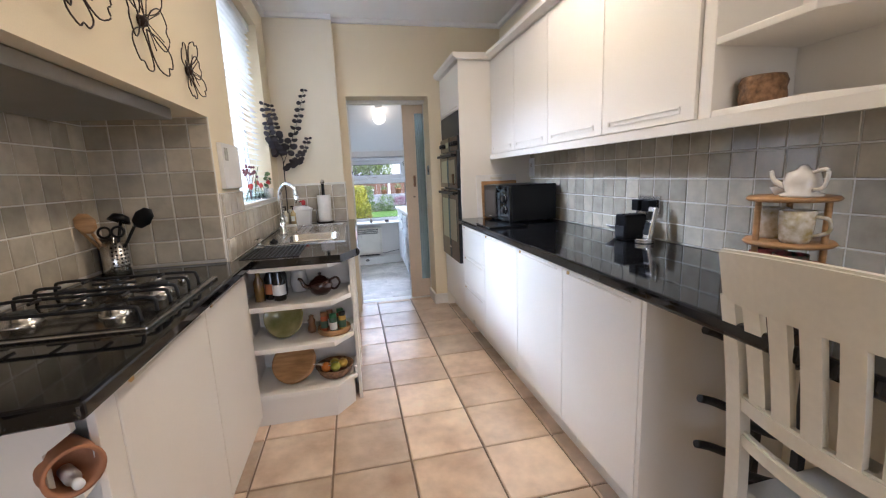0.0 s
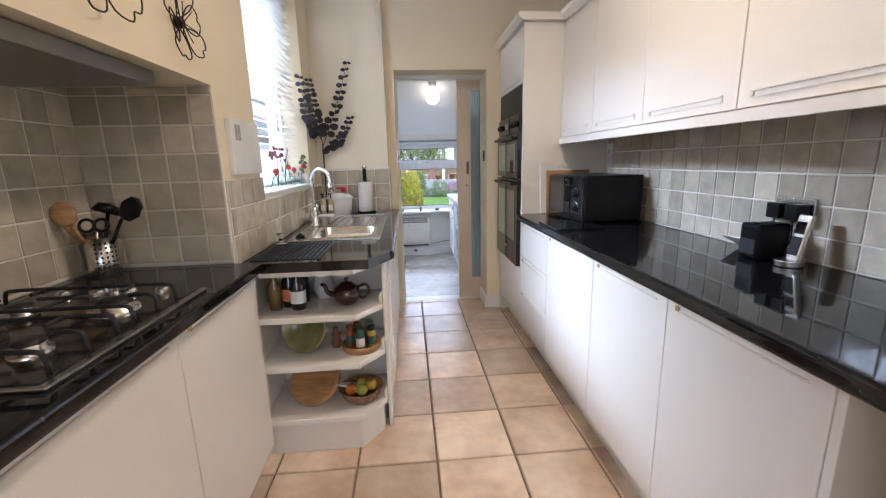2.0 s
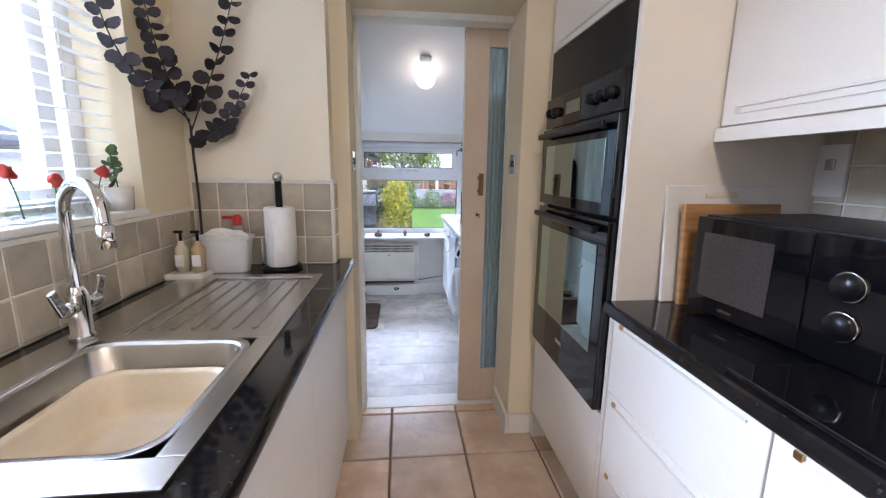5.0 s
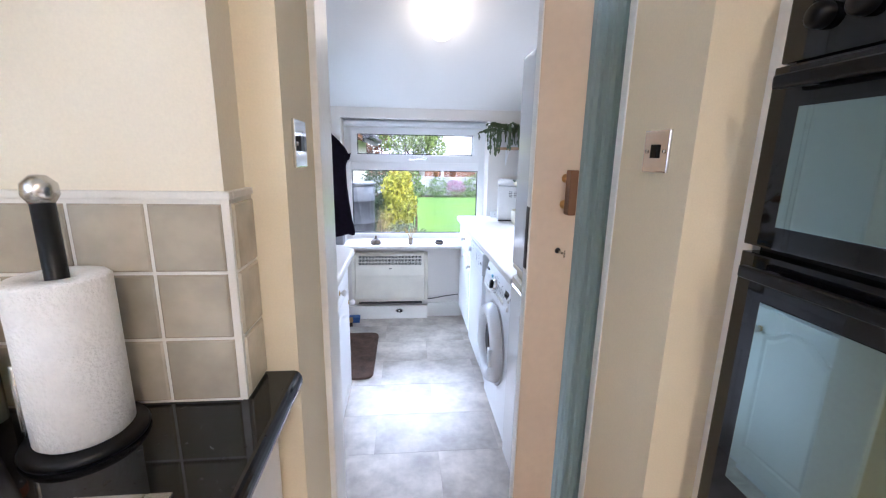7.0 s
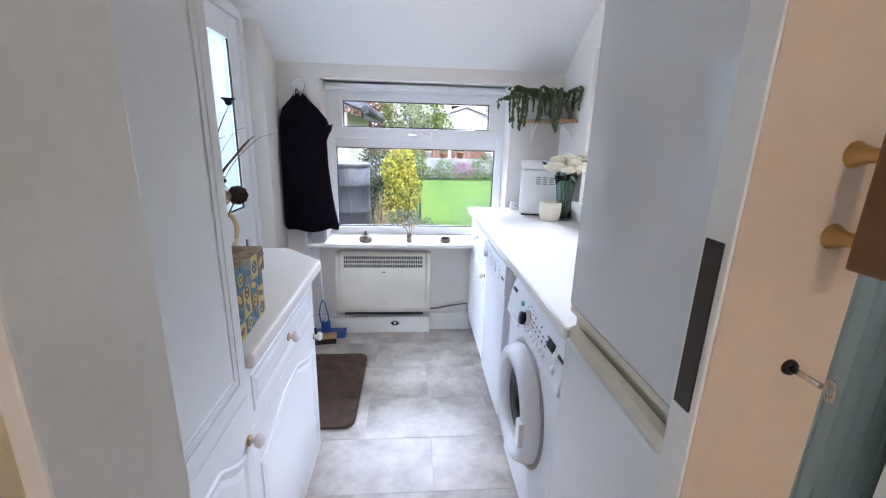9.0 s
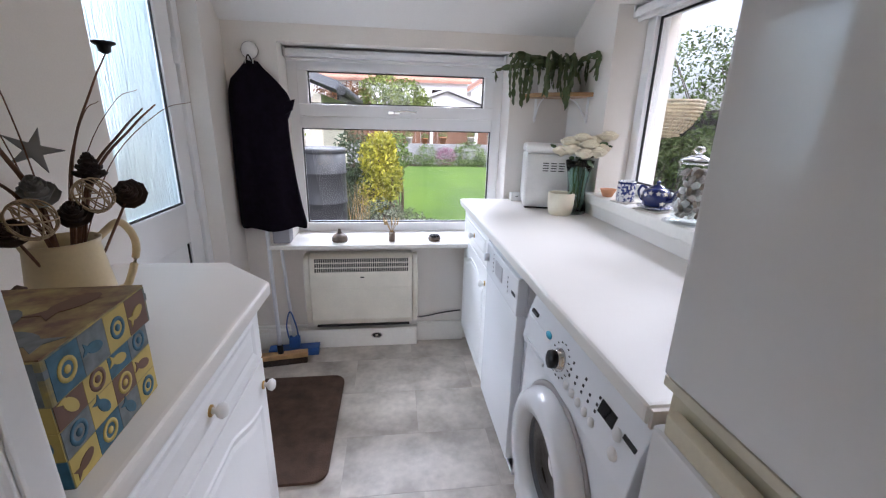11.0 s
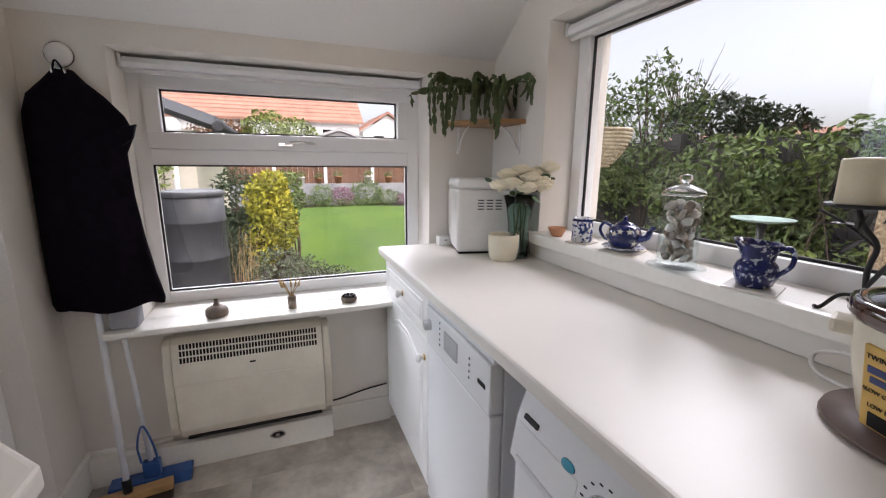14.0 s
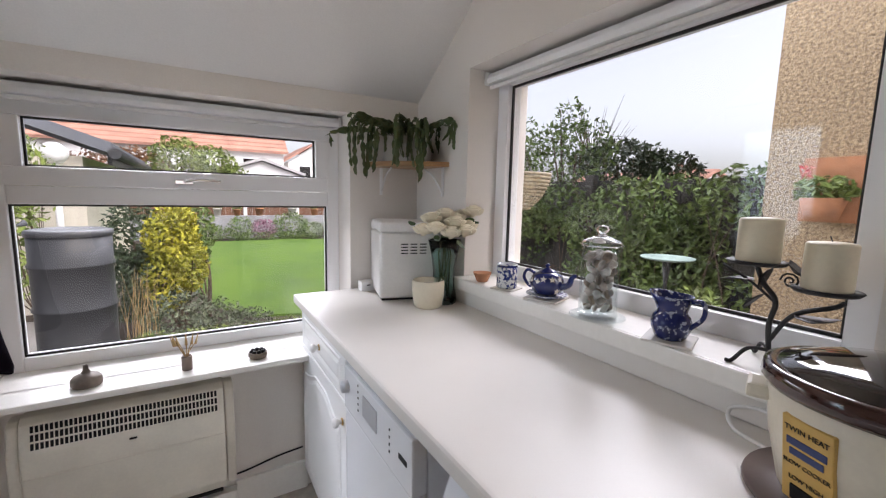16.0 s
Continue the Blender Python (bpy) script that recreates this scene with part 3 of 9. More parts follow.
# ---- kitchen: things on the black worktop ----
WT = 0.909
mw = thing("microwave", (1.65, 3.42, WT), "black microwave oven with two round dials", "microwave")
mwm = pose(1.653, 3.44, WT, 0, 0, 4)
def put(name, bm, material, parent, label=""):
    return part(name, moved(bm, mwm), material, parent, label)
put("casing", cube(-0.165, 0.175, -0.22, 0.22, 0.012, 0.262, 0.006), M_BLACK, mw)
d = put("front_door", cube(-0.187, -0.166, -0.075, 0.22, 0.014, 0.258, 0.004), M_BLACKGLASS, mw)
put("door_window", cube(-0.1895, -0.186, 0.0, 0.19, 0.055, 0.22, 0.001), mat("dark_microwave_mesh", (0.06, 0.05, 0.045), 0.12, scale=300, vary=0.3), d, "brownish mesh window")
cpn = put("control_panel", cube(-0.187, -0.166, -0.22, -0.077, 0.014, 0.258, 0.004), M_BLACKGLASS, mw)
for z in (0.092, 0.168):
    k = put("dial", moved(lathe([(0.026, 0), (0.024, 0.014), (0, 0.014)], 22), pose(-0.187, -0.148, z, 0, -90, 0)), M_BLACK, cpn)
    put("dial_ring", moved(lathe([(0.026, 0.0), (0.030, 0.002), (0.026, 0.004), (0.026, 0.0)], 22), pose(-0.187, -0.148, z, 0, -90, 0)), M_CHROME, k)
put("badge", cube(-0.189, -0.186, 0.08, 0.12, 0.030, 0.036), M_STEEL, mw)
for dx in (-0.13, 0.14):
    for dy in (-0.18, 0.18):
        put("foot", moved(lathe([(0.012, 0), (0.012, 0.012), (0, 0.012)], 10), pose(dx, dy, 0, 0, 0, 0)), M_BLACK, mw)
# boards leaning on the oven housing
b = thing("chopping_board", (1.55, 3.73, WT), "white plastic chopping board with grey rim leaning on the cabinet", "chopping board")
part("board", moved(cube(-0.17, 0.17, -0.006, 0.004, 0, 0.335, 0.005, 3), pose(1.585, 3.715, WT, -5, 0, 0)), M_PLASTICW, b)
part("grip_slot", moved(cube(-0.05, 0.05, -0.009, 0.004, 0.300, 0.316, 0.004), pose(1.585, 3.715, WT, -5, 0, 0)), M_CABIN, b)
solid("wooden_board", moved(cube(-0.15, 0.14, -0.008, 0.008, 0, 0.285, 0.004), pose(1.60, 3.688, WT, -4, 0, 0)), M_WOOD, "plain wooden board leaning behind the microwave", "chopping board")
solid("worktop_saver", cube(1.275, 1.535, 3.02, 3.30, WT, WT + 0.012, 0.004), M_BLACKGLASS, "black glass worktop saver in front of the microwave", "worktop saver")
# toaster-like radio, cordless phone and plugs
r = thing("radio", (1.74, 2.27, WT), "small black radio with rounded corners on the worktop", "radio")
part("body", cube(1.715, 1.835, 2.30, 2.385, WT, WT + 0.125, 0.014, 3), M_BLACK, r)
part("front_grille", cube(1.712, 1.716, 2.31, 2.375, WT + 0.02, WT + 0.07), M_IRON, r)
part("button", cube(1.725, 1.765, 2.325, 2.345, WT + 0.124, WT + 0.129, 0.002), M_BLACKGLASS, r)
p = thing("cordless_phone", (1.72, 2.19, WT), "silver and black cordless phone standing in its cradle", "phone")
part("cradle", moved(prism([(0.045 * math.cos(a * 0.3), 0.038 * math.sin(a * 0.3)) for a in range(21)], 0, 0.022, 0.004), pose(1.765, 2.225, WT)), M_STEEL, p)
hs = part("handset", moved(cube(-0.012, 0.012, -0.023, 0.023, 0.012, 0.168, 0.009, 3), pose(1.772, 2.225, WT, 0, 12, 0)), M_STEEL, p)
part("screen", moved(cube(-0.0135, -0.011, -0.016, 0.016, 0.105, 0.145, 0.001), pose(1.772, 2.225, WT, 0, 12, 0)), M_BLACKGLASS, hs)
part("keypad", moved(cube(-0.0135, -0.011, -0.017, 0.017, 0.035, 0.095, 0.001), pose(1.772, 2.225, WT, 0, 12, 0)), M_BLACK, hs)
solid("note_pad", moved(cube(-0.05, 0.05, -0.07, 0.07, 0, 0.004), pose(1.80, 2.44, WT + 0.03, 0, 28, 8)), M_PLASTICW, "white paper leaflet propped beside the radio", "paper")


def socket(y, z, label):
    s = thing("wall_socket", (KE - 0.014, y, z), label, "socket", "wall sockets")
    part("plate", cube(KE - 0.026, KE - 0.013, y - 0.073, y + 0.073, z - 0.043, z + 0.043, 0.003), M_STEEL, s)
    return s


s = socket(2.335, 1.075, "steel double socket with two black plugs")
for dy in (-0.036, 0.036):
    part("plug", cube(KE - 0.075, KE - 0.027, 2.335 + dy - 0.026, 2.335 + dy + 0.026, 1.045, 1.10, 0.008, 3), M_BLACK, s)
    part("plug_lead", tube(arc([(KE - 0.06, 2.335 + dy, 1.045), (KE - 0.06, 2.335 + dy, 0.97), (KE - 0.10, 2.335 + dy, 0.93)]), 0.003, 6), M_BLACK, s)
s = thing("wall_socket", (KE, 3.78, 1.27), "white cooker switch plate under the wall cabinets", "socket", "wall sockets")
s.location = (KE - 0.014, 3.70, 1.27)
part("plate", cube(KE - 0.022, KE - 0.013, 3.655, 3.741, 1.215, 1.36, 0.003), M_PLASTICW, s)
part("rocker", cube(KE - 0.028, KE - 0.021, 3.685, 3.711, 1.29, 1.32, 0.002), M_STEEL, s)

# mug stand with mugs
M_CHINA = mat("white_china", (0.78, 0.75, 0.70), 0.15, bump=0.0, coat=0.3)
M_FLORAL = mat("floral_china", (0.78, 0.74, 0.66), 0.15, scale=48, base2=(0.42, 0.33, 0.14), fine=0.0, bump=0.0, coat=0.3)
M_FLORAL2 = mat("dark_floral_china", (0.03, 0.06, 0.05), 0.15, scale=34, base2=(0.50, 0.12, 0.12), fine=0.0, bump=0.0, coat=0.3)
MS = (1.61, 1.465)
ms = thing("mug_stand", (*MS, WT), "round two-tier wooden stand holding mugs", "mug stand")
for z in (0.008, 0.125, 0.245):
    part("tier", lathe([(0, 0), (0.098, 0), (0.103, 0.006), (0.098, 0.012), (0, 0.012)], 32, (*MS, WT + z)), M_WOOD, ms)
for a in (40, 160, 280):
    part("post", tube([(MS[0] + 0.082 * math.cos(radians(a)), MS[1] + 0.082 * math.sin(radians(a)), WT), (MS[0] + 0.082 * math.cos(radians(a)), MS[1] + 0.082 * math.sin(radians(a)), WT + 0.256)], 0.008, 10), M_WOOD, ms)


def mug(x, y, z, turn, material, label, r=0.038, h=0.085):
    m = thing("mug", (x, y, z), label, "mug", "mugs on the stand")
    part("cup", lathe([(0, 0.004), (r * 0.8, 0.0), (r * 0.92, 0.012), (r, h * 0.6), (r * 1.03, h), (r * 0.93, h), (r * 0.9, h * 0.5), (r * 0.75, 0.012), (0, 0.01)], 26, (x, y, z)), material, m)
    c, s = math.cos(radians(turn)), math.sin(radians(turn))
    part("handle", tube(arc([(x + c * r * 0.95, y + s * r * 0.95, z + h * 0.82), (x + c * r * 1.7, y + s * r * 1.7, z + h * 0.75), (x + c * r * 1.75, y + s * r * 1.75, z + h * 0.4), (x + c * r * 0.9, y + s * r * 0.9, z + h * 0.22)]), 0.005, 8), material, m)


mug(MS[0] - 0.03, MS[1] - 0.04, WT + 0.138, 290, M_FLORAL, "white mug with a brown floral pattern")
mug(MS[0] + 0.0, MS[1] + 0.05, WT + 0.138, 60, M_FLORAL, "white mug with a brown floral pattern")
mug(MS[0] - 0.03, MS[1] - 0.035, WT + 0.021, 290, M_FLORAL2, "dark mug with pink and green flowers")
mug(MS[0] + 0.0, MS[1] + 0.05, WT + 0.021, 80, M_FLORAL2, "dark mug with pink and green flowers")
tp = thing("small_teapot", (MS[0] - 0.01, MS[1] - 0.02, WT + 0.257), "small white china teapot on the mug stand", "teapot")
part("body", lathe([(0, 0.006), (0.045, 0.0), (0.048, 0.006), (0.034, 0.012), (0.042, 0.035), (0.034, 0.062), (0.014, 0.07), (0.008, 0.08), (0, 0.082)], 24, (MS[0] - 0.01, MS[1] - 0.03, WT + 0.257)), M_CHINA, tp)
part("handle", tube(arc([(MS[0] - 0.02, MS[1] - 0.06, WT + 0.32), (MS[0] - 0.03, MS[1] - 0.10, WT + 0.325), (MS[0] - 0.03, MS[1] - 0.095, WT + 0.285), (MS[0] - 0.02, MS[1] - 0.065, WT + 0.275)]), 0.005), M_CHINA, tp)
part("spout", tube(arc([(MS[0] - 0.02, MS[1] + 0.005, WT + 0.28), (MS[0] - 0.03, MS[1] + 0.03, WT + 0.30), (MS[0] - 0.03, MS[1] + 0.04, WT + 0.325)]), 0.008, 8, r_end=0.005), M_CHINA, tp)
solid("small_bowl", lathe([(0, 0), (0.014, 0), (0.026, 0.022), (0.024, 0.022), (0.012, 0.004), (0, 0.004)], 20, (MS[0] + 0.02, MS[1] + 0.05, WT + 0.257)), M_CHINA, "tiny white china bowl on the mug stand", "bowl")

# black rack in the knee space
rk = thing("black_rack", (1.62, 1.5, 0.0), "black metal rack with curved arms under the worktop", "rack")
for y in (1.33, 1.45):
    part("upright", cube(1.535, 1.56, y - 0.011, y + 0.011, 0.0, 0.84, 0.003), M_IRON, rk)
    for z in (0.80, 0.60, 0.46):
        part("rack_arm", tube(arc([(1.55, y, z - 0.055), (1.47, y, z - 0.035), (1.39, y, z + 0.005), (1.345, y, z + 0.022)], 4), 0.014, 10, r_end=0.011), M_IRON, rk)
for z in (0.05, 0.82):
    part("cross_bar", cube(1.54, 1.555, 1.342, 1.438, z, z + 0.02, 0.002), M_IRON, rk)

# white slatted dining chair
M_CHAIR = mat("cream_painted_chair_wood", (0.74, 0.71, 0.62), 0.42, scale=4, vary=0.05, bump=0.04, bump_scale=70)
ch = thing("dining_chair", (1.5, 1.2, 0), "cream painted wooden chair with slatted curved back", "chair")
CM = pose(1.312, 1.085, 0.0, 0, 0, -90)


def cpart(name, bm, label=""):
    return part(name, moved(bm, CM), M_CHAIR, ch, label)


def back_y(z):
    return -0.045 * (max(z - 0.45, 0.0) / 0.5) ** 2


def bow(x0, x1, z0, z1, th, top_bow=0.0, n=10):
    """A curved back rail between two side posts."""
    bm = bmesh.new()
    rows = []
    for i in range(n + 1):
        f = i / n
        x = x0 + (x1 - x0) * f
        cv = -0.03 * (1 - (2 * f - 1) ** 2)
        rows.append([bm.verts.new((x, back_y(z) + cv + s * th / 2, z + (top_bow * (1 - (2 * f - 1) ** 2) if z == z1 else 0))) for s, z in ((-1, z0), (1, z0), (1, z1), (-1, z1))])
    for a, b in zip(rows, rows[1:]):
        for k in range(4):
            bm.faces.new((a[k], a[(k + 1) % 4], b[(k + 1) % 4], b[k]))
    bm.faces.new(rows[0][::-1])
    bm.faces.new(rows[-1])
    bmesh.ops.recalc_face_normals(bm, faces=bm.faces[:])
    bmesh.ops.bevel(bm, geom=[e for e in bm.edges if abs(e.verts[0].co.x - e.verts[1].co.x) > 0.01], offset=0.005, segments=2, affect="EDGES")
    return bm


cpart("top_rail", bow(-0.235, 0.235, 0.955, 1.075, 0.024, 0.012))
cpart("lower_rail", bow(-0.20, 0.20, 0.690, 0.735, 0.022))
for sx in (-1, 1):
    bm = bmesh.new()
    rows = []
    for k in range(13):
        z = 0.97 * k / 12
        yy = back_y(z) - 0.03 * max(0.0, 0.45 - z)
        xx = sx * (0.20 + 0.022 * z)
        rows.append([bm.verts.new((xx + a * 0.018, yy + b * 0.015, z)) for a, b in ((-1, -1), (1, -1), (1, 1), (-1, 1))])
    for a, b in zip(rows, rows[1:]):
        for k in range(4):
            bm.faces.new((a[k], a[(k + 1) % 4], b[(k + 1) % 4], b[k]))
    bm.faces.new(rows[0][::-1])
    bm.faces.new(rows[-1])
    bmesh.ops.recalc_face_normals(bm, faces=bm.faces[:])
    cpart("back_post", bm)
    cpart("front_leg", cube(sx * 0.20 - 0.019, sx * 0.20 + 0.019, 0.40, 0.438, 0.0, 0.435, 0.004))
    cpart("side_stretcher", cube(sx * 0.20 - 0.010, sx * 0.20 + 0.010, 0.033, 0.399, 0.20, 0.225, 0.003))
for i in range(6):
    f = (i + 0.5) / 6
    x = -0.185 + 0.37 * f
    cv = -0.03 * (1 - (2 * f - 1) ** 2)
    bm = bmesh.new()
    rows = []
    for k in range(9):
        z = 0.725 + 0.24 * k / 8
        yy = back_y(z) + cv
        xx = x * (1 + 0.07 * k / 8)
        rows.append([bm.verts.new((xx + a * 0.019, yy + b * 0.008, z)) for a, b in ((-1, -1), (1, -1), (1, 1), (-1, 1))])
    for a, b in zip(rows, rows[1:]):
        for k in range(4):
            bm.faces.new((a[k], a[(k + 1) % 4], b[(k + 1) % 4], b[k]))
    bmesh.ops.recalc_face_normals(bm, faces=bm.faces[:])
    cpart("slat", bm)
cpart("back_stretcher", bow(-0.20, 0.20, 0.600, 0.640, 0.02))
cpart("seat", prism([(-0.225, 0.03), (0.225, 0.03), (0.235, 0.45), (-0.235, 0.45)], 0.436, 0.462, 0.008, 3))
cpart("seat_apron", cube(-0.18, 0.18, 0.405, 0.425, 0.37, 0.435, 0.003))

# ---- kitchen: hob side ----
HZ = 0.90
pts = [(-0.04, 1.36), (-0.04, 2.648), (RX + 0.001, 2.648), (RX + 0.001, 0.6), (-0.30, 0.6), (-0.30, 1.25), (-0.155, 1.345)]
solid("hob_worktop", prism(pts, HZ - 0.04, HZ, 0.010, 3), M_BLACKTOP, "polished black worktop set into the hob recess", "worktop")
HF = -0.08
for y0, y1 in ((1.53, 2.09), (2.09, 2.645)):
    c = thing("base_cabinet", (-0.3, (y0 + y1) / 2, 0), "ivory base cabinet under the hob worktop", "cabinet", "base cabinets under the hob")
    part("body", cube(-0.63, HF - 0.021, y0 + 0.001, y1 - 0.001, 0.08, 0.858), M_CABIN, c)
    part("plinth", cube(HF - 0.075, HF - 0.06, y0 + 0.001, y1 - 0.001, 0.0, 0.079), M_CAB, c)
    d = part("door", cube(HF - 0.019, HF, y0 + 0.002, y1 - 0.002, 0.088, 0.853, 0.003), M_CAB, c)
    part("finger_pull", cube(HF - 0.002, HF + 0.004, y0 + 0.05, y1 - 0.05, 0.823, 0.829, 0.001), M_CABIN, d)
    part("door_stop", cube(HF - 0.001, HF + 0.006, y0 + 0.05, y0 + 0.066, 0.826, 0.84, 0.002), M_BRASS, d)
c = thing("end_cabinet", (-0.2, 1.45, 0), "ivory open end unit with a cut-out side below the hob worktop", "cabinet")
part("front_panel", cube(HF - 0.019, HF - 0.002, 1.455, 1.528, 0.0, 0.858, 0.002), M_CAB, c)
part("side_panel", prism([(-0.60, 0.0), (-0.142, 0.0), (-0.142, 0.785), (-0.09, 0.822), (-0.09, 0.858), (-0.60, 0.858)], 1.397, 1.411, axis="y"), M_CAB, c)
part("shelf_board", cube(-0.60, HF - 0.02, 1.412, 1.511, 0.674, 0.692, 0.002), M_CAB, c)
part("inner_panel", cube(-0.60, HF - 0.02, 1.512, 1.528, 0.02, 0.858, 0.002), M_CAB, c)
part("base_board", cube(-0.60, HF - 0.02, 1.412, 1.511, 0.0, 0.02, 0.002), M_CAB, c)
M_TERRA = mat("terracotta", (0.48, 0.22, 0.11), 0.8, scale=12, vary=0.15, bump=0.15)
CROCK = pose(-0.165, 1.466, 0.742, 90, 0, 45) @ Matrix.Diagonal((0.44, 0.44, 0.44, 1))
solid("terracotta_crock", moved(lathe([(0.0, 0), (0.085, 0), (0.10, 0.02), (0.11, 0.12), (0.10, 0.20), (0.112, 0.215), (0.095, 0.215), (0.088, 0.19), (0.095, 0.12), (0.08, 0.02), (0, 0.018)], 30), CROCK), M_TERRA, "terracotta wine crock lying on its side", "crock")
solid("white_bottle", moved(lathe([(0, 0), (0.03, 0), (0.032, 0.10), (0.014, 0.135), (0.022, 0.135), (0.022, 0.175), (0, 0.175)], 18), CROCK @ pose(0.0, -0.055, 0.06)), M_PLASTICW, "white capped bottle inside the terracotta crock", "bottle")

hob = thing("gas_hob", (-0.35, 2.04, HZ), "stainless steel gas hob with black pan supports", "hob")
HX0, HX1, HY0, HY1 = -0.585, -0.086, 1.715, 2.29
part("steel_plate", prism([(HX0, HY0), (HX1, HY0), (HX1, HY1), (HX0, HY1)], HZ, HZ + 0.010, 0.004, 2), M_STEEL, hob)
part("glass_top", cube(HX0 + 0.012, HX1 - 0.020, HY0 + 0.012, HY1 - 0.012, HZ + 0.010, HZ + 0.0125), mat("dark_hob_surface", (0.05, 0.048, 0.045), 0.12, 0.6), hob)
burners = [(-0.45, 1.855, 0.040), (-0.45, 2.095, 0.030), (-0.225, 1.855, 0.030), (-0.225, 2.095, 0.046)]
for x, y, r in burners:
    b = part("burner", lathe([(r * 1.25, 0), (r * 1.2, 0.010), (r, 0.012), (r, 0.02), (r * 0.8, 0.026), (0, 0.027)], 24, (x, y, HZ + 0.0125)), M_STEEL, hob)
    part("burner_cap", lathe([(r * 0.95, 0), (r * 0.92, 0.006), (0, 0.008)], 24, (x, y, HZ + 0.036)), M_IRON, b)
ZT, ZB = HZ + 0.054, HZ + 0.013
for y in (1.765, 1.945, 2.005, 2.185):
    part("pan_support_bar", tube(arc([(-0.562, y, ZB), (-0.558, y, ZT - 0.012), (-0.53, y, ZT), (-0.34, y, ZT), (-0.15, y, ZT), (-0.124, y, ZT - 0.012), (-0.120, y, ZB)], 4), 0.0052, 7), M_IRON, hob)
for y in (1.855, 2.095):
    for x0, x1 in ((-0.562, -0.49), (-0.120, -0.185)):
        part("pan_support_finger", tube(arc([(x0, y, ZB), (x0, y, ZT - 0.010), (x0 + (x1 - x0) * 0.25, y, ZT), (x1, y, ZT)], 4), 0.0052, 7), M_IRON, hob)
    part("pan_support_finger", tube([(-0.40, y, ZT), (-0.275, y, ZT)], 0.0052, 7), M_IRON, hob)
    part("pan_support_foot", tube([(-0.3375, y - 0.090, ZT - 0.004), (-0.3375, y + 0.090, ZT - 0.004)], 0.0045, 7), M_IRON, hob)
    for x in (-0.45, -0.225):
        for d in (-1, 1):
            part("pan_support_finger", tube([(x, y + d * 0.090, ZT), (x, y + d * 0.040, ZT)], 0.0048, 7), M_IRON, hob)
for i in range(4):
    part("control_knob", lathe([(0.019, 0), (0.018, 0.014), (0.015, 0.018), (0, 0.019)], 18, (-0.46 + i * 0.09, 2.245, HZ + 0.0125)), M_STEEL, hob)
# utensil pot
UP = (-0.543, 2.535)
up = thing("utensil_pot", (*UP, HZ), "perforated steel pot holding kitchen utensils", "utensil holder")
part("pot", lathe([(0, 0), (0.046, 0), (0.048, 0.003), (0.048, 0.140), (0.045, 0.140), (0.045, 0.004), (0, 0.004)], 28, (*UP, HZ)), M_STEEL, up)
for k in range(5):
    for j in range(7):
        a = radians(-75 + k * 18)
        part("hole", moved(lathe([(0, 0), (0.0038, 0), (0.0038, 0.0006), (0, 0.0006)], 8), pose(UP[0] + 0.0482 * math.cos(a), UP[1] + 0.0482 * math.sin(a), HZ + 0.022 + j * 0.0165, 90, 0, math.degrees(a) + 90)), M_BLACK, up)


def utensil(name, lean, head, material, label):
    u = thing(name, (UP[0], UP[1], HZ + 0.006), label, "utensil", "utensils in the pot")
    part("stem", tube([(UP[0] - lean[0] * 0.25, UP[1] - lean[1] * 0.25, HZ + 0.006), (UP[0] + lean[0], UP[1] + lean[1], HZ + lean[2])], 0.006, 8), material, u)
    part("head", moved(head, pose(UP[0] + lean[0], UP[1] + lean[1], HZ + lean[2], lean[3], lean[4], lean[5])), material, u)


spoon = lambda a, b: moved(lathe([(0, 0.0), (0.7, 0.15), (1, 0.5), (0.7, 0.85), (0, 1.0)], 18), Matrix.Diagonal((a, 0.012, b, 1)))
utensil("wooden_spoon", (-0.085, -0.035, 0.195, -15, -35, 20), spoon(0.042, 0.11), M_WOOD, "long wooden spoon standing in the steel pot")
utensil("wooden_spoon", (-0.035, -0.06, 0.185, -20, -20, 30), spoon(0.036, 0.095), M_WOOD, "long wooden spoon standing in the steel pot")
utensil("ladle", (0.04, 0.02, 0.255, 0, 15, 0), moved(lathe([(0, 0), (0.03, 0.008), (0.042, 0.035), (0.040, 0.035), (0.028, 0.012), (0, 0.005)], 20), pose(0, 0, 0.0, 160, 0, 0)), M_BLACK, "black ladle with steel stem in the pot")
utensil("slotted_spoon", (0.095, -0.015, 0.20, 10, 50, 0), spoon(0.036, 0.11), M_BLACK, "black nylon serving spoon in the pot")
sc = thing("scissors", (UP[0], UP[1], HZ), "black handled scissors standing in the pot", "scissors")
for d in (-0.024, 0.024):
    part("finger_loop", moved(lathe([(0.020, -0.004), (0.026, 0), (0.020, 0.004), (0.016, 0), (0.020, -0.004)], 18), pose(UP[0] + d + 0.02, UP[1] - 0.04, HZ + 0.185, 78, 0, 10)), M_BLACK, sc)
part("blades", tube([(UP[0], UP[1] - 0.01, HZ + 0.01), (UP[0] + 0.02, UP[1] - 0.035, HZ + 0.165)], 0.006, 6), M_STEEL, sc)
dp = thing("steel_pot", (UP[0] - 0.055, UP[1] + 0.072, HZ), "dark steel pot beside the perforated utensil pot", "pot")
part("pot", lathe([(0, 0), (0.038, 0), (0.040, 0.004), (0.040, 0.150), (0.038, 0.150), (0.037, 0.01), (0, 0.008)], 30, (UP[0] - 0.055, UP[1] + 0.072, HZ)), mat("dark_brushed_steel", (0.16, 0.15, 0.14), 0.3, 1.0, bump=0.02), dp)
